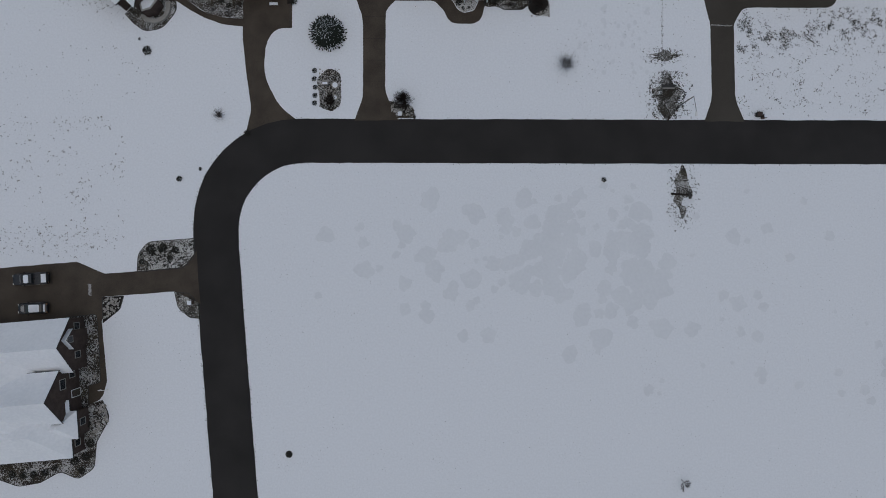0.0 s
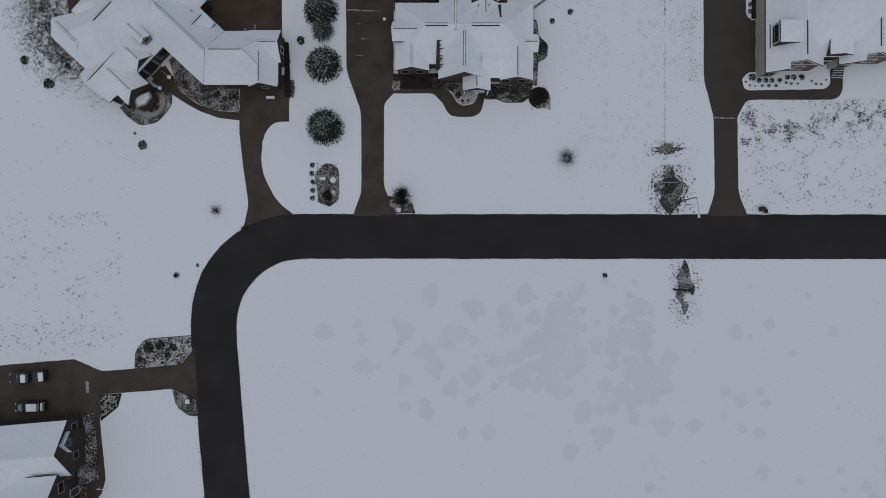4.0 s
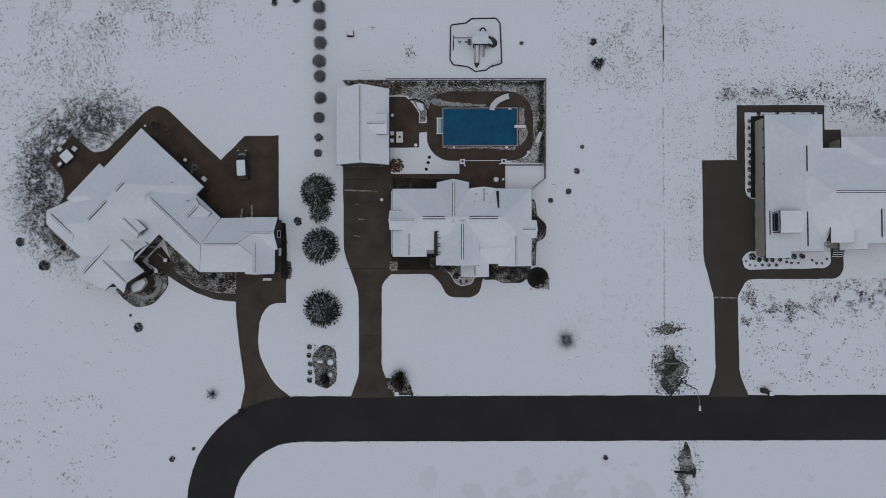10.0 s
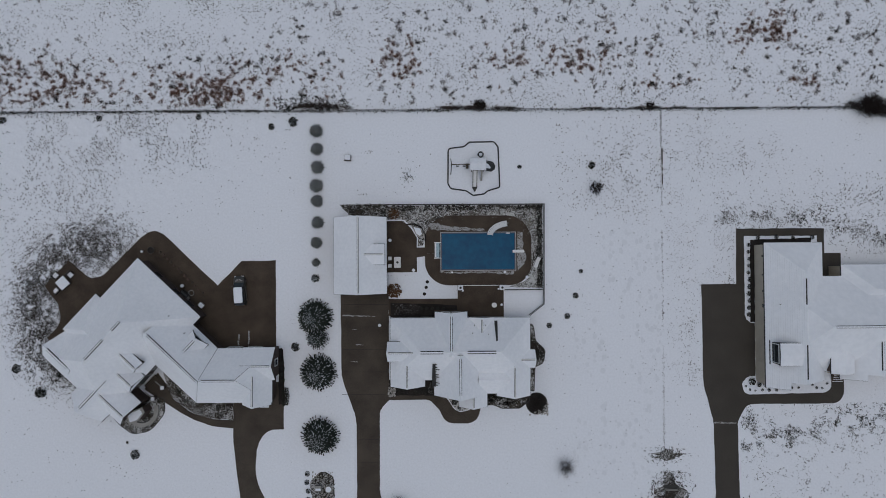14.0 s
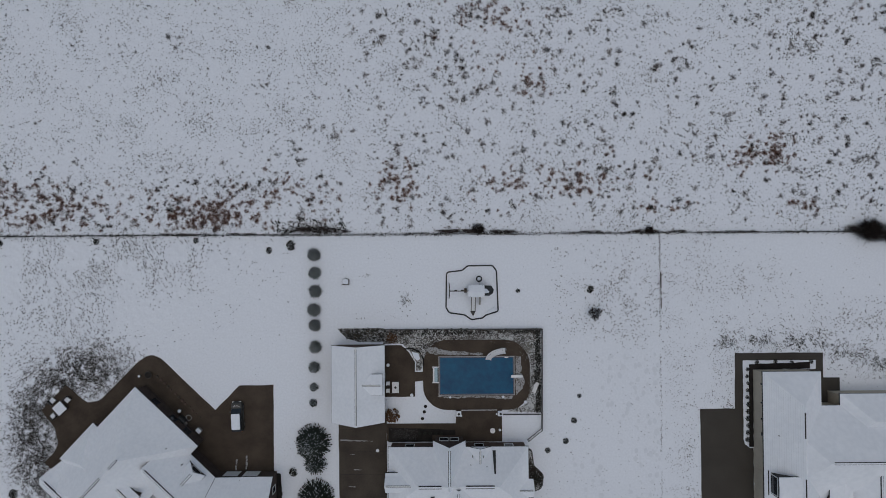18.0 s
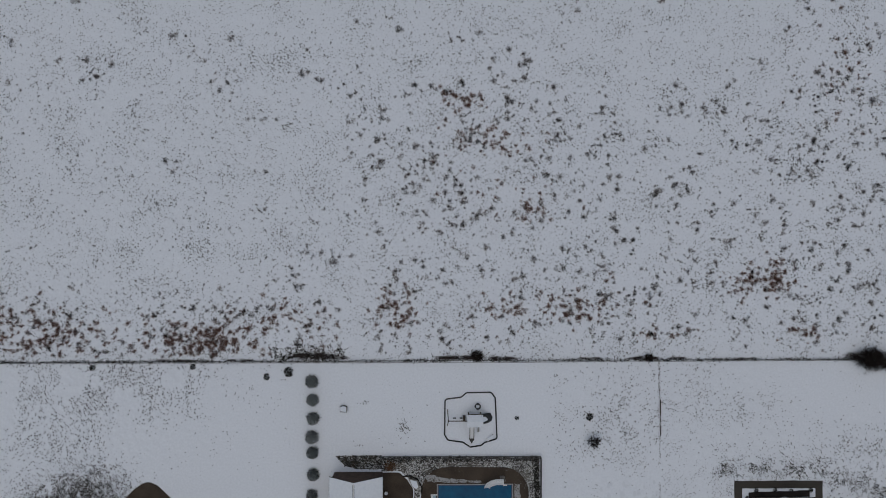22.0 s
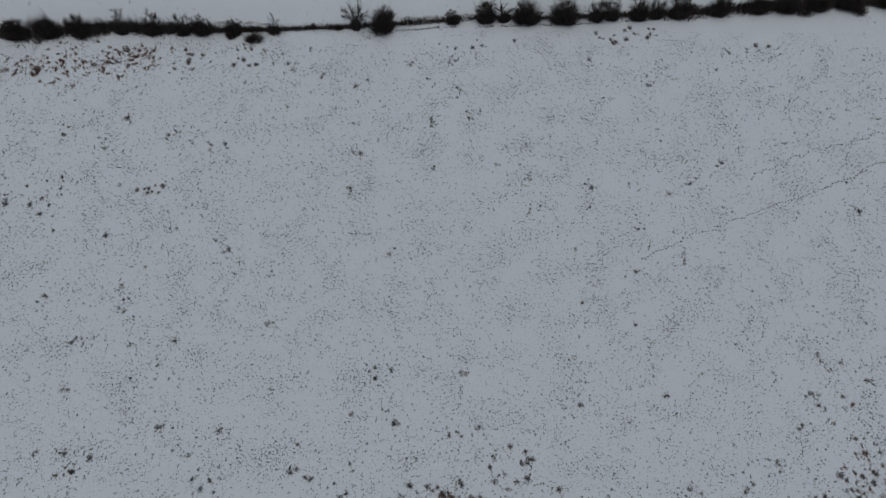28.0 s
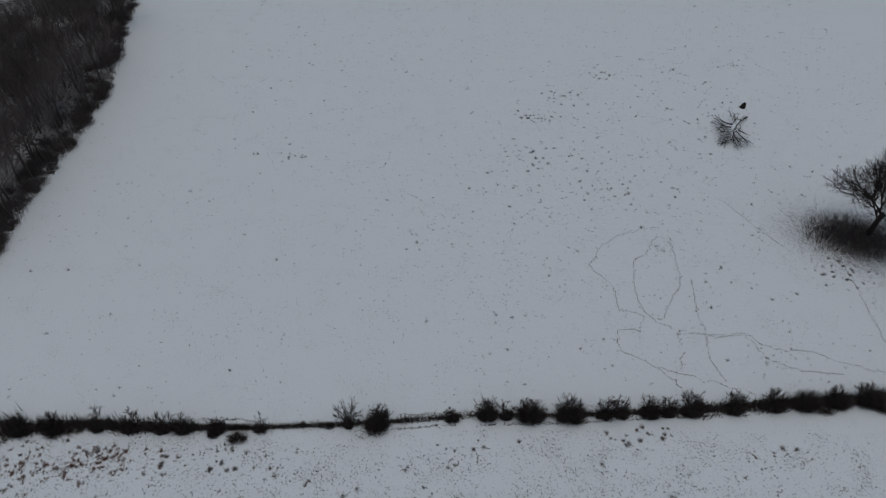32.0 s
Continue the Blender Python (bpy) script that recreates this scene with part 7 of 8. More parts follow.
part("slide_foot", Shape().prism([(-0.45, -4.3), (-0.02, -3.5), (-0.15, -3.25), (-0.75, -3.25), (-0.9, -3.5)], 0.02, 0.2), M_BLACKMETAL, ps)
part("ramp", Shape().slab([(0.5, -0.9, 1.4), (0.5, -2.4, 0.1), (0.8, -2.4, 0.1), (0.8, -0.9, 1.4)], 0.08), M_WEATHERED, ps)
part("swing_beam", Shape().tube([(-1.1, 0, 2.35), (-4.3, 0, 2.35)], 0.08), M_WOODDARK, ps)
for y in (-1.3, 1.3):
    part("swing_leg", Shape().tube([(-4.3, 0, 2.35), (-4.4, y, 0)], 0.07), M_WOODDARK, ps)
for x in (-2.2, -3.3):
    part("swing_seat", Shape().box(x - 0.25, -0.1, 0.45, x + 0.25, 0.1, 0.5), M_BLACKMETAL, ps)
    for dx in (-0.22, 0.22):
        part("chain", Shape().tube([(x + dx, 0, 0.5), (x + dx, 0, 2.3)], 0.02, 4), M_GREYMETAL, ps)
part("rock_wall", Shape().slab([(1.1, -0.85, 1.4), (2.3, -0.9, 0.1), (2.9, -0.5, 0.06), (3.0, 0.1, 0.06), (2.6, 0.75, 0.08), (1.1, 0.85, 1.4)], 0.12), M_BLACKMETAL, ps, "dark climbing wall")
part("wall_snow", Shape().slab([(1.3, -0.45, 1.3), (2.2, -0.45, 0.4), (2.2, 0.3, 0.4), (1.3, 0.3, 1.3)], 0.05), M_SNOW, ps, "snow lying on the climbing wall")
part("ladder", Shape().box(-1.9, -0.35, 0, -1.5, 0.35, 0.9), M_WOODDARK, ps)
ts = thing("tyre_swing", pose(5.45, 78.3, 0), "tyre swing hanging level near the climbing frame", "swing")
s = Shape()
ringp = [(0.42 * math.cos(a), 0.42 * math.sin(a), 0.5) for a in [i * 0.5236 for i in range(13)]]
part("tyre", s.tube(ringp, 0.13, 6), M_BLACKMETAL, ts)
part("snow", Shape().disc(0, 0, 0.6, 0.66, 0.2, 10), M_SNOW, ts, "snow in the middle of the tyre")
part("rope", Shape().tube([(0, -0.4, 0.55), (0, -1.2, 2.4)], 0.03, 4), M_GREYMETAL, ts)
bn = thing("bench", pose(7.5, 73.1, 0, 0, 0, 35), "small wooden bench at the play area corner", "bench")
part("seat", Shape().box(-0.7, -0.2, 0.4, 0.7, 0.2, 0.46), M_SNOW, bn)
for x in (-0.6, 0.6):
    part("leg", Shape().box(x - 0.05, -0.18, 0, x + 0.05, 0.18, 0.4), M_WOODDARK, bn)
fp = thing("fire_pit", pose(-16.6, 77.9, 0), "square stone block with snow on top", "fire pit")
part("base", Shape().prism([(-0.55, -0.45), (0.55, -0.5), (0.6, 0.4), (0.1, 0.6), (-0.55, 0.45)], 0, 0.5), M_DARKBRICK, fp)
part("snow", Shape().prism([(-0.5, -0.3), (0.5, -0.38), (0.52, 0.38), (0.1, 0.55), (-0.5, 0.42)], 0.5, 0.62), M_SNOW, fp)


# ---- patio furniture ----
def patio_chair(x, y, ang, z=0.05):
    c = thing("patio_chair", pose(x, y, z, 0, 0, ang), "dark metal patio chair with snow on the seat", "chair", "chairs round the patio table")
    part("seat", Shape().box(-0.42, -0.4, 0.4, 0.42, 0.4, 0.48), M_SNOW, c, "snow-covered seat")
    part("backrest", Shape().slab([(-0.45, -0.5, 0.95), (0.45, -0.5, 0.95), (0.45, -0.38, 0.95), (-0.45, -0.38, 0.95)], 0.5), M_BLACKMETAL, c)
    for sx in (-0.45, 0.45):
        part("armrest", Shape().box(sx - 0.06, -0.4, 0.62, sx + 0.04, 0.25, 0.67), M_BLACKMETAL, c)
        for sy in (-0.26, 0.26):
            part("leg", Shape().box(sx - 0.025, sy - 0.025, 0, sx + 0.025, sy + 0.025, 0.62), M_BLACKMETAL, c)
    return c


tb = thing("patio_table", pose(-63.4, 57.5, 0.05, 0, 0, 42), "square patio table covered with snow", "table")
part("tabletop", Shape().box(-0.92, -0.92, 0.68, 0.92, 0.92, 0.73), M_BLACKMETAL, tb)
part("snow", Shape().box(-0.86, -0.86, 0.73, 0.86, 0.86, 0.84), M_SNOW, tb)
for sx in (-0.7, 0.7):
    for sy in (-0.7, 0.7):
        part("leg", Shape().box(sx - 0.04, sy - 0.04, 0, sx + 0.04, sy + 0.04, 0.68), M_BLACKMETAL, tb)
for x, y, a in ((-64.75, 58.7, -132), (-62.3, 58.85, 135), (-64.6, 56.2, -45)):
    patio_chair(x, y, a + 90)
tb = thing("fire_table", pose(-8.4, 60.55, 0.05), "rectangular pale stone fire table on the patio", "table")
part("base", Shape().box(-0.45, -0.75, 0, 0.45, 0.75, 0.5), M_BRICK, tb)
part("top", Shape().box(-0.55, -0.9, 0.5, 0.55, 0.9, 0.58), M_PLASTIC, tb)
part("burner", Shape().disc(0, 0, 0.58, 0.62, 0.2, 10), M_BLACKMETAL, tb)
for y in (60.0, 61.2):
    ch = thing("garden_chair", pose(-9.6, y, 0.05), "white garden chair against the garage wall", "chair", "white chairs by the garage")
    part("seat", Shape().box(-0.25, -0.3, 0.38, 0.25, 0.3, 0.45), M_PLASTIC, ch)
    part("backrest", Shape().box(-0.3, -0.3, 0.45, -0.24, 0.3, 0.9), M_PLASTIC, ch)
    for sx in (-0.2, 0.2):
        for sy in (-0.25, 0.25):
            part("leg", Shape().box(sx - 0.03, sy - 0.03, 0, sx + 0.03, sy + 0.03, 0.38), M_PLASTIC, ch)


def pot(x, y, r, h, z=0.05, label="round planter pot with snow in it"):
    p = thing("planter_pot", pose(x, y, z), label, "pot", "planter pots")
    part("pot", Shape().disc(0, 0, 0, h, r * 0.75, 10, r), M_GREYMETAL, p)
    part("snow", Shape().disc(0, 0, h, h + 0.05, r * 0.9, 10), M_SNOW, p)


for x, y, r, h in ((-9.6, 64.2, 0.3, 0.5), (-5.75, 59.25, 0.3, 0.4), (0.6, 58.85, 0.2, 0.3), (9.3, 58.85, 0.25, 0.3), (12.95, 58.0, 0.3, 0.35), (8.7, 53.5, 0.22, 0.5), (2.35, 55.85, 0.2, 0.4), (8.2, 56.1, 0.16, 0.4), (-43.9, 56.9, 0.32, 0.5), (-50.6, 62.6, 0.22, 0.4), (-11.4, 50.2, 0.3, 0.3)):
    pot(x, y, r, h, 0.1 if x > 0 else 0.05)
gt = thing("bistro_table", pose(7.5, 53.45, 0.1), "round white garden table on the terrace", "table")
part("tabletop", Shape().disc(0, 0, 0.68, 0.76, 0.42, 16), M_PLASTIC, gt)
part("stem", Shape().tube([(0, 0, 0), (0, 0, 0.68)], 0.06), M_GREYMETAL, gt)
ln = thing("sun_lounger", pose(14.65, 60.4, 0.03, 0, 0, 70), "white sun lounger standing in the stony bed", "lounger")
part("seat", Shape().box(-0.9, -0.3, 0.28, 0.3, 0.3, 0.34), M_PLASTIC, ln)
part("backrest", Shape().slab([(0.3, -0.3, 0.34), (0.9, -0.3, 0.75), (0.9, 0.3, 0.75), (0.3, 0.3, 0.34)], 0.06), M_PLASTIC, ln)
for sx in (-0.8, 0.25):
    for sy in (-0.27, 0.27):
        part("leg", Shape().box(sx - 0.03, sy - 0.03, 0, sx + 0.03, sy + 0.03, 0.28), M_PLASTIC, ln)
gr = thing("grill", pose(-43.4, 55.5, 0.05, 0, 0, -43), "covered black grill on the back patio", "grill")
part("body", Shape().box(-0.7, -0.35, 0, 0.7, 0.35, 0.85), M_BLACKMETAL, gr)
part("lid", Shape().tube([(-0.6, 0, 0.85), (0.6, 0, 0.85)], 0.33, 10), M_BLACKMETAL, gr)
part("shelf", Shape().box(0.7, -0.3, 0.8, 1.15, 0.3, 0.85), M_GREYMETAL, gr)
fb = thing("fire_bowl", pose(-49.1, 62.8, 0.05), "round dark fire bowl on the back patio", "fire bowl")
part("bowl", Shape().disc(0, 0, 0, 0.4, 0.35, 16, 0.6), M_BLACKMETAL, fb)
part("rim", Shape().tube([(0.6 * math.cos(k * 0.3927), 0.6 * math.sin(k * 0.3927), 0.4) for k in range(17)], 0.04, 5), M_WOODDARK, fb)
part("ash", Shape().disc(0, 0, 0.4, 0.43, 0.5, 16), M_MULCH_AND_SHADE, fb)
hr = thing("garden_hose", pose(-42.5, 55.7, 0.05), "coiled pale garden hose on the patio", "hose")
part("coil", Shape().tube([((0.36 + 0.004 * k) * math.cos(k * 0.4), (0.36 + 0.004 * k) * math.sin(k * 0.4), 0.05 + 0.004 * k) for k in range(40)], 0.035, 5), M_WEATHERED, hr)
bn = thing("storage_bin", pose(-40.7, 53.7, 0.05, 0, 0, -43), "small pale storage bin against the house wall", "bin")
part("body", Shape().box(-0.4, -0.3, 0, 0.4, 0.3, 0.6), M_WEATHERED, bn)
part("lid", Shape().box(-0.43, -0.33, 0.6, 0.43, 0.33, 0.68), M_SNOW, bn, "snow-covered lid")
rnd = random.Random(75)
for i in range(13):
    f = i / 12
    x, y = -47.7 + 7.0 * f, 62.5 - 6.8 * f
    r = rnd.uniform(0.14, 0.26)
    single("landscape_stone", Shape().disc(0, 0, -0.02, r * 1.1, r * 1.3, 7, r * 0.8), M_BRICK if i % 3 else M_WOODDARK, "rounded border stone in a row on the patio", "stone", "row of border stones", m=pose(x + rnd.uniform(-0.1, 0.1), y, 0.05, 0, 0, rnd.uniform(0, 90)))
for x, y in ((-3.5, 57.3), (-3.7, 56.4), (-4.0, 55.3)):
    single("stepping_stone", Shape().disc(0, 0, -0.05, 0.06, 0.3, 9, 0.27), M_MULCH_AND_SHADE, "dark stepping stone bare of snow", "stone", "stepping stones in the lawn", m=pose(x, y, 0, 0, 0, x * 40))
single("rusty_shrub", shrub_shape(1.2, 1.3, 88, 160), M_RUST, "large rust-brown shrub by the garage", "shrub", m=pose(-9.0, 55.9, 0))
single("brown_grass_clump", shrub_shape(0.9, 1.2, 89, 120), M_RUST, "clump of brown ornamental grass in the bed", "grass", m=pose(-9.0, 68.6, 0))
pond = thing("rock_fountain", pose(-5.0, 65.6, 0.04), "low rock fountain with snow in the curved bed", "fountain")
part("basin", Shape().prism([(-0.9, 0.9), (-0.4, -0.4), (0.3, -0.9), (0.8, -0.5), (0.5, 0.6)], 0, 0.35), M_ROCK, pond)
part("snow", Shape().prism([(-0.7, 0.75), (-0.3, -0.3), (0.3, -0.7), (0.65, -0.4), (0.4, 0.5)], 0.35, 0.5), M_SNOW, pond)
part("wall", Shape().tube([(-1.9, 1.2, 0.2), (-0.6, 1.3, 0.2), (0.6, 0.7, 0.2), (1.2, -0.5, 0.2), (1.2, -1.6, 0.2)], 0.13, 5), M_MULCH_AND_SHADE, pond)
slush = [[(-3.2, 66.7), (-2.6, 67.1), (-0.6, 66.6), (6.0, 66.0), (6.0, 65.7), (-1.4, 65.8), (-2.8, 65.9)], [(11.4, 65.6), (12.3, 65.4), (12.4, 62.7), (12.9, 61.5), (12.6, 60.2), (11.6, 59.3), (11.4, 59.2)], [(-1.4, 58.95), (11.2, 58.95), (10.4, 58.4), (6, 58.75), (0.2, 58.6)]]
for i, ring in enumerate(slush):
    single("deck_slush", sheet(ragged(ring, 0.3, 0.1, 80 + i), 0.09, 0.105), M_SLUSH, "thin half-melted snow on the pool deck", "snow", kind="stuff")
for i, ring in enumerate(([(-17.6, 51.75), (-12.2, 51.6), (-12.2, 51.7), (-17.6, 51.95)], [(43.6, 33.75), (47.3, 33.65), (47.3, 33.85), (43.6, 34.0)], [(-15.3, 46.9), (-14.1, 46.85), (-14.1, 47.0), (-15.3, 47.05)], [(-34.9, 47.0), (-34.6, 47.0), (-34.5, 48.8), (-34.8, 48.8)], [(-33.2, 47.2), (-32.9, 47.2), (-32.8, 49.4), (-33.1, 49.4)], [(-16.2, 44.2), (-15.0, 44.15), (-15.0, 44.25), (-16.2, 44.32)], [(-16.0, 49.5), (-15.2, 49.45), (-15.2, 49.55), (-16.0, 49.6)], [(-61.1, -10.2), (-60.6, -10.2), (-60.5, -12.2), (-61.0, -12.0)])):
    single("snow_streak", sheet(ragged(ring, 0.3, 0.06, 90 + i), 0.0, 0.06), M_SLUSH, "thin streak of leftover snow on the concrete", "snow", kind="stuff")
for i, (r0, y0, y1) in enumerate(((-17.8, 21.5, 56.0),)):
    for k in range(9):
        single("joint", Shape().box(-15.2 if k < 4 else -17.6, 24.0 + 3.7 * k, 0.02, -11.5 if k < 4 else -10, 24.04 + 3.7 * k, 0.043), M_ASPHALT, "straight saw-cut joint in the driveway", "joint", "driveway joints", "structure")


# ---- street furniture ----
lamp = thing("street_lamp", pose(38.0, 20.0, 0), "grey street lamp with an arm over the road", "street lamp")
part("pole", Shape().tube([(0, 0, 0), (0, 0, 6.6)], [0.12, 0.08], 8), M_GREYMETAL, lamp)
part("arm", Shape().tube([(0, 0, 6.55), (0.15, -1.3, 6.8), (0.3, -2.5, 6.8)], 0.05, 6), M_GREYMETAL, lamp)
part("head", Shape().prism([(0.12, -3.2), (0.48, -3.2), (0.42, -2.4), (0.18, -2.4)], 6.68, 6.84), M_PLASTIC, lamp, "pale lamp head")
part("base", Shape().disc(0, 0, 0, 0.3, 0.28, 10), M_BLACKMETAL, lamp)


def mailbox(x, y):
    b = thing("mailbox", pose(x, y, 0), "brick mailbox pillar with a snowy top", "mailbox", "mailboxes along the street")
    part("pillar", Shape().box(-0.3, -0.3, 0, 0.3, 0.3, 1.3), M_BRICK, b)
    part("box", Shape().box(-0.16, -0.4, 0.95, 0.16, 0.2, 1.2), M_BLACKMETAL, b)
    part("snow", Shape().box(-0.34, -0.34, 1.3, 0.34, 0.34, 1.42), M_SNOW, b)


for x, y in ((-8.9, 18.35), (-43.6, -13.2), (52.2, 18.25)):
    mailbox(x, y)
ub = thing("utility_box", pose(51.4, 18.6, 0), "dark green utility box by the street", "utility box")
part("body", Shape().box(-0.4, -0.35, 0, 0.4, 0.35, 0.8), M_SHRUB, ub)
part("lid", Shape().box(-0.43, -0.38, 0.8, 0.43, 0.38, 0.88), M_DARKBRICK, ub)
ub = thing("utility_box", pose(-21.5, 23.7, 0), "square grey utility box in the lawn bed", "utility box")
part("body", Shape().box(-0.5, -0.4, 0, 0.5, 0.4, 0.7), M_GREYMETAL, ub)
part("lid", Shape().box(-0.52, -0.42, 0.7, 0.52, 0.42, 0.8), M_WEATHERED, ub)
part("snow", Shape().box(-0.42, -0.3, 0.8, 0.42, 0.05, 0.86), M_SNOW, ub, "patch of snow on the lid")
for wx, wy in ((-19.9, 23.4), (-19.9, 21.3)):
    wl = thing("well_cap", pose(wx, wy, 0), "round stone ring filled with snow", "well cap", "stone rings in the oval bed")
    part("ring", Shape().disc(0, 0, 0, 0.3, 0.6, 14), M_WEATHERED, wl)
    part("snow", Shape().disc(0, 0, 0.3, 0.36, 0.46 if wy > 22 else 0.34, 14), M_SNOW, wl)
hw = thing("culvert", pose(36.3, 23.0, 0), "concrete culvert headwall in the ditch", "culvert")
part("headwall", Shape().box(-1.0, -0.04, 0, 1.0, 0.12, 0.45), M_WEATHERED, hw, "pale concrete headwall")
part("pipe", Shape().box(-1.1, 0.2, 0, 1.2, 0.75, 0.1), M_BLACKMETAL, hw, "dark pipe mouth")
hw = thing("culvert", pose(38.6, 5.0, 0), "concrete culvert end in the roadside ditch", "culvert")
part("headwall", Shape().slab([(-1.9, 0.1, 0.3), (1.6, -0.1, 0.3), (1.6, 0.2, 0.3), (-1.9, 0.4, 0.3)], 0.3), M_MULCH_AND_SHADE, hw)
part("pipe", Shape().tube([(1.0, 0.6, 0.2), (1.3, -0.6, 0.2)], 0.25, 8), M_BLACKMETAL, hw)
wcov = thing("manhole", pose(-27.2, -38.4, 0), "round dark cover in the snow", "manhole")
part("cover", Shape().disc(0, 0, -0.02, 0.06, 0.55, 16), M_BLACKMETAL, wcov)


# ---- parked vehicles ----
def wheel(car, x, y, r=0.36):
    w = part("wheel", Shape().tube([(x, y - 0.11, r), (x, y + 0.11, r)], r, 14), M_BLACKMETAL, car)
    part("rim", Shape().tube([(x, y - 0.12 if y < 0 else y + 0.1, r), (x, y - 0.1 if y < 0 else y + 0.12, r)], r * 0.6, 10), M_GREYMETAL, w)


def loft(sections):
    """A hull through cross-sections (x, half width, z low, z high, inset of the top)."""
    s = Shape()
    for x, w, z0, z1, t in sections:
        s.v += [(x, -w, z0), (x, -w, (z0 + z1 * 2) / 3), (x, -w + t, z1), (x, w - t, z1), (x, w, (z0 + z1 * 2) / 3), (x, w, z0)]
    n = len(sections)
    s.f += [tuple(range(5, -1, -1)), tuple(range((n - 1) * 6, n * 6))]
    s.f += [(i * 6 + j, i * 6 + (j + 1) % 6, (i + 1) * 6 + (j + 1) % 6, (i + 1) * 6 + j) for i in range(n - 1) for j in range(6)]
    return s


def vehicle(name, m, L, W, label, paint, kind):
    c = thing(name, m, label, "car" if kind != "pickup" else "truck", "parked vehicles")
    h, w = L / 2, W / 2
    hood = 1.0 if kind != "pickup" else 1.12
    part("body", loft([(-h, w * 0.62, 0.45, 0.7, 0.14), (-h + 0.12, w * 0.8, 0.38, 0.82, 0.14), (-h + 0.4, w * 0.95, 0.33, 0.92, 0.12), (-h * 0.55, w, 0.3, hood, 0.1), (h * 0.5, w, 0.3, hood + 0.03, 0.1), (h - 0.35, w * 0.97, 0.33, hood, 0.1), (h - 0.1, w * 0.88, 0.38, hood - 0.06, 0.1), (h, w * 0.74, 0.45, hood - 0.18, 0.1)]), paint, c, smooth=False)
    if kind == "pickup":
        a, b, top = -h * 0.42, h * 0.2, 1.85
    elif kind == "sedan":
        a, b, top = -h * 0.42, h * 0.72, 1.42
    else:
        a, b, top = -h * 0.56, h * 0.92, 1.72
    part("cabin", loft([(a, w * 0.86, hood - 0.05, hood + 0.02, 0.05), (a + 0.75, w * 0.84, hood - 0.05, top - 0.04, 0.16), (b - 0.45, w * 0.84, hood - 0.05, top, 0.18), (b, w * 0.82, hood - 0.05, hood + (0.25 if kind == "sedan" else 0.5), 0.1)]), M_WINDOW, c, "dark windows")
    wide = 0.74 if kind == "suv" else 0.68
    part("roof_snow", loft([(a + 0.72, w * wide * 0.9, top - 0.06, top + 0.03, 0.06), (a + 0.95, w * wide, top - 0.06, top + 0.09, 0.08), (b - 0.55, w * wide, top - 0.06, top + 0.09, 0.08), (b - 0.35, w * wide * 0.92, top - 0.06, top + 0.02, 0.06)]), M_SNOW, c, "snow on the roof")
    if kind == "pickup":
        for y in (-w * 0.92, w * 0.92):
            part("bed_side", Shape().box(b + 0.15, y - 0.06, 1.0, h - 0.08, y + 0.06, 1.28), paint, c)
        part("tailgate", Shape().box(h - 0.14, -w * 0.9, 1.0, h - 0.06, w * 0.9, 1.28), paint, c)
        part("bed_snow", Shape().box(b + 0.35, -w * 0.72, 1.02, h - 0.3, w * 0.72, 1.14), M_SNOW, c, "snow in the truck bed")
    elif kind == "sedan":
        part("boot_snow", Shape().box(b + 0.1, -w * 0.66, hood - 0.02, h - 0.3, w * 0.66, hood + 0.06), M_SNOW, c, "snow on the boot lid")
    else:
        part("rear_snow", loft([(b - 0.6, w * 0.74, hood, top - 0.02, 0.1), (b, w * 0.7, hood, hood + 0.45, 0.1), (h - 0.25, w * 0.64, hood - 0.1, hood + 0.1, 0.08)]), M_SNOW, c, "snow on the rear window")
    part("bonnet_snow", loft([(-h + 0.5, w * 0.4, 0.86, 0.93, 0.05), (-h + 0.8, w * 0.62, 0.9, 1.0, 0.06), (a - 0.25, w * 0.7, hood - 0.06, hood + 0.02, 0.06)]), M_SLUSH, c, "half-melted snow on the bonnet")
    for sy in (-1, 1):
        # a grey strip imitates the highlight along the painted side
        part("side_highlight", Shape().box(-h * 0.55, sy * w - 0.02, 0.36, h * 0.5, sy * w + 0.02, 0.44), M_GREYMETAL, c)
        for x in (-h * 0.62, h * 0.6):
            wheel(c, x, sy * (w - 0.1))
        part("headlight", Shape().box(-h - 0.01, sy * w * 0.62 - 0.16, 0.62, -h + 0.12, sy * w * 0.62 + 0.16, 0.76), M_TRIM, c)
        part("tail_light", Shape().box(h - 0.1, sy * w * 0.72 - 0.12, 0.75, h + 0.01, sy * w * 0.72 + 0.12, 0.95), M_RUST, c)
        part("mirror", Shape().box(a + 0.45, sy * w + (0 if sy > 0 else -0.2), hood + 0.05, a + 0.62, sy * w + (0.2 if sy > 0 else 0), hood + 0.2), paint, c)
    return c


M_PAINT = material("dark_car_paint", (0.012, 0.012, 0.014), (0.02, 0.02, 0.022), 0.25, 1)
M_PAINT2 = material("black_green_paint", (0.02, 0.022, 0.02), (0.03, 0.03, 0.028), 0.3, 1)
vehicle("pickup_truck", pose(-70.2, -9.35, 0.04, 0, 0, 3.5), 6.0, 2.0, "dark pickup truck with snow on cab and bed", M_PAINT, "pickup")
vehicle("sedan", pose(-69.8, -14.25, 0.04, 0, 0, 2), 4.9, 1.85, "black sedan with snow on the roof", M_PAINT, "sedan")
vehicle("estate_car", pose(-34.3, 56.0, 0.05, 0, 0, -87), 4.9, 1.9, "dark estate car with a snow-covered roof", M_PAINT2, "suv")


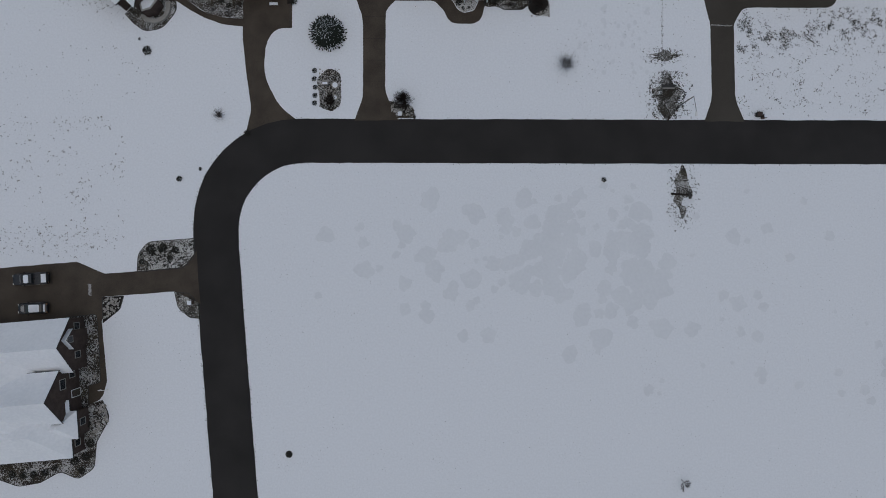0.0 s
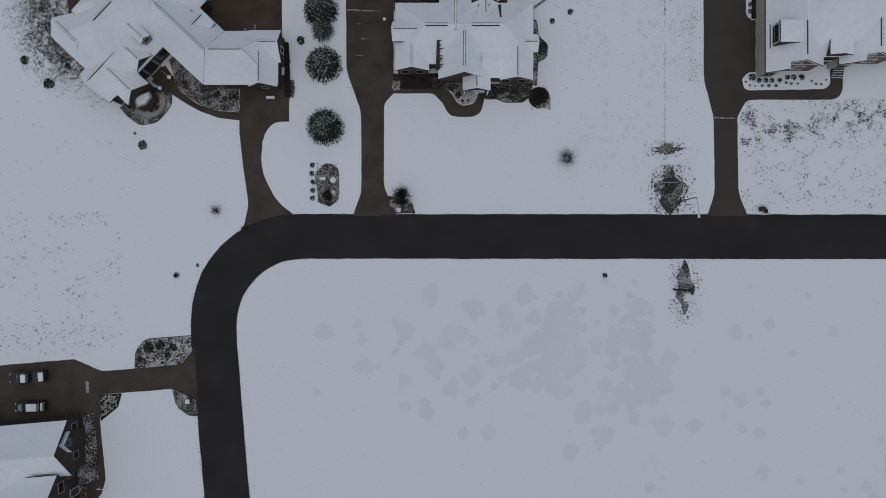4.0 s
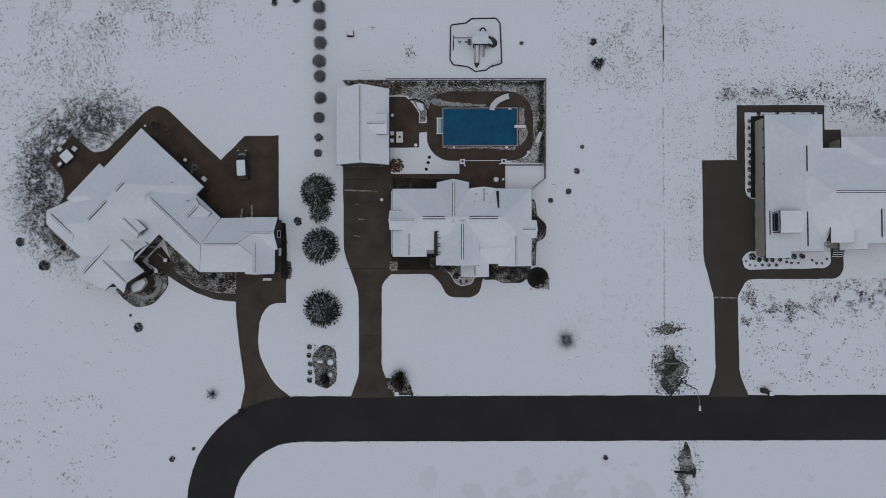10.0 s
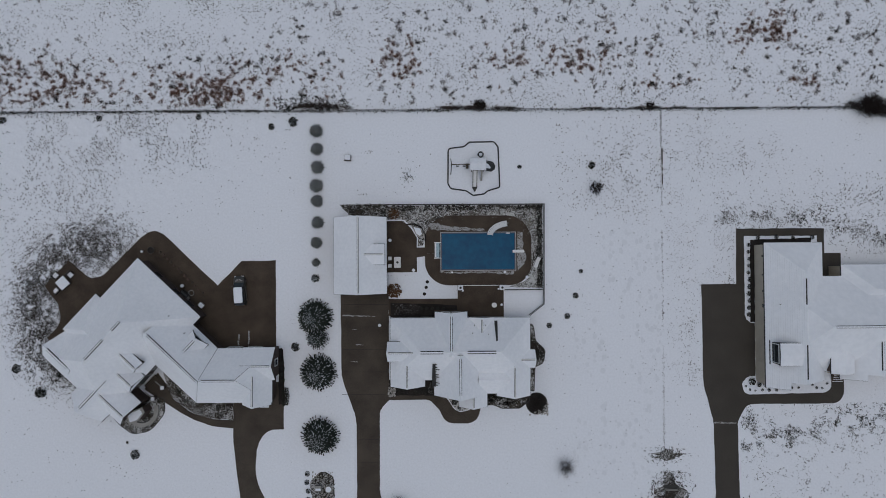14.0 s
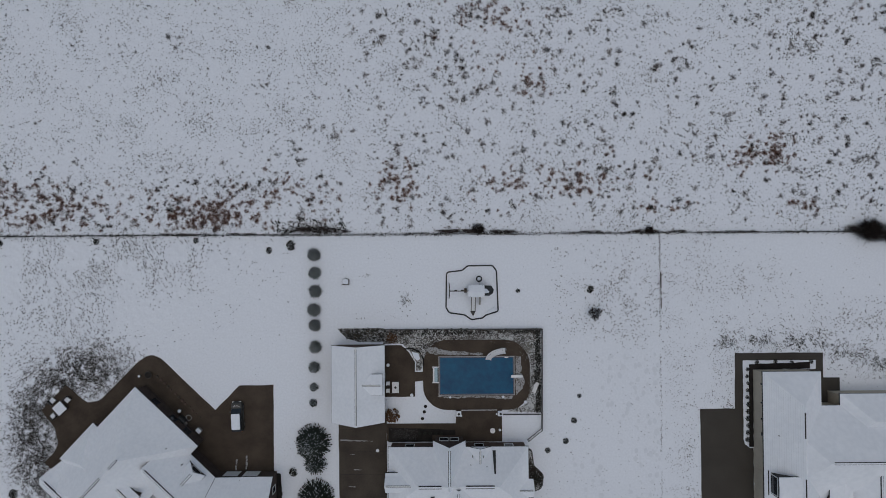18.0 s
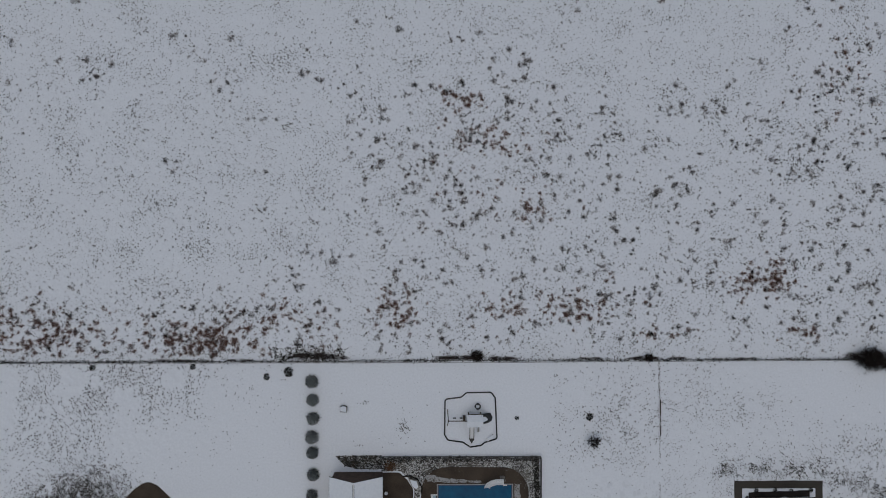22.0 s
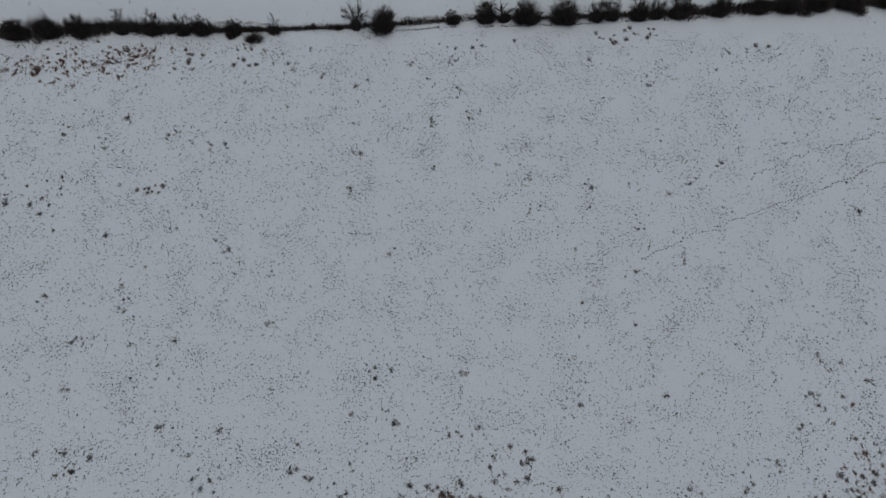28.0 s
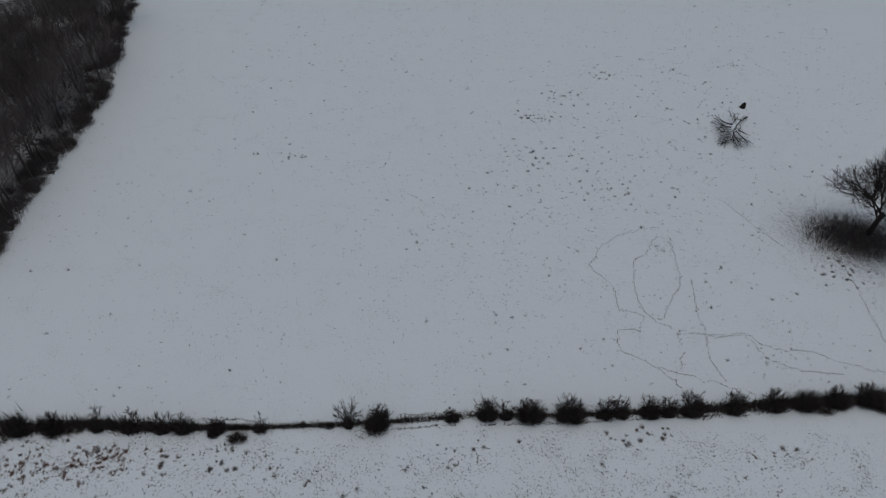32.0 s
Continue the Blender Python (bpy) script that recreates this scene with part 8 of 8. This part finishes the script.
# ---- trails through the snow ----
def trail(points, seed, step=0.55, size=0.16):
    rnd, s = random.Random(seed), Shape()
    for (x0, y0), (x1, y1) in zip(points, points[1:]):
        L = math.dist((x0, y0), (x1, y1))
        for k in range(int(L / step)):
            f = k * step / L
            side = rnd.choice((-1, 1)) * 0.16
            wob = 0.35 * noise.noise((x0 + f * L * 0.4, y0, seed)) * 2
            nx, ny = -(y1 - y0) / L, (x1 - x0) / L
            x, y = x0 + (x1 - x0) * f + nx * (side + wob) + rnd.uniform(-0.1, 0.1), y0 + (y1 - y0) * f + ny * (side + wob) + rnd.uniform(-0.1, 0.1)
            r = size * rnd.uniform(0.6, 1.5)
            s.add([(x - r, y, 0.012), (x, y - r * 1.3, 0.012), (x + r, y, 0.012), (x, y + r * 1.3, 0.012)], [(0, 1, 2, 3)])
    single("snow_trail", s, M_SHRUB, "dotted trail of dark prints across the snow", "tracks", kind="stuff")


for i, pts in enumerate((
        [(53, 272.5), (46, 271), (40.9, 268.2), (36.8, 264.6), (33.2, 258.4), (38, 252), (38, 245.4), (42.8, 243.6), (41.7, 239.7), (36.7, 239.2), (35.7, 235.1), (43, 230), (46.6, 225)],
        [(43, 230), (52, 227), (60.9, 224.4)],
        [(54.5, 268.3), (54, 260), (53.7, 253.8), (46, 241.7), (49.5, 239.8), (48.7, 234.4), (46, 228)],
        [(56.3, 253.8), (55, 246.6), (54.7, 238.1), (63.1, 239.1), (66.9, 235.5), (76.2, 234.3), (81.9, 231.3), (90.4, 229), (102, 227.5)],
        [(54.7, 238.1), (53.8, 232), (55.6, 226.8)],
        [(44.5, 261.3), (42.7, 253.6), (43.1, 245.5), (46, 241.7)],
        [(52, 270), (47, 262), (44.5, 261.3)],
        [(49.5, 239.8), (58, 238), (63.1, 239.1), (66, 232), (71.3, 229.9), (80.2, 228.7)],
        [(93.1, 260.7), (92.3, 249.1), (92, 239.4), (92.9, 234), (94, 229)],
        [(71.3, 283.7), (76, 275), (81.4, 265.1)],
        [(95, 193), (79.4, 187.2), (66, 181), (55.3, 177.3), (42.1, 172.4), (33.9, 167.7)],
        [(90, 203), (82.6, 193.8), (67.3, 189.5), (55, 184)])):
    trail(pts, 200 + i, 0.5 if i < 10 else 0.6, 0.125)
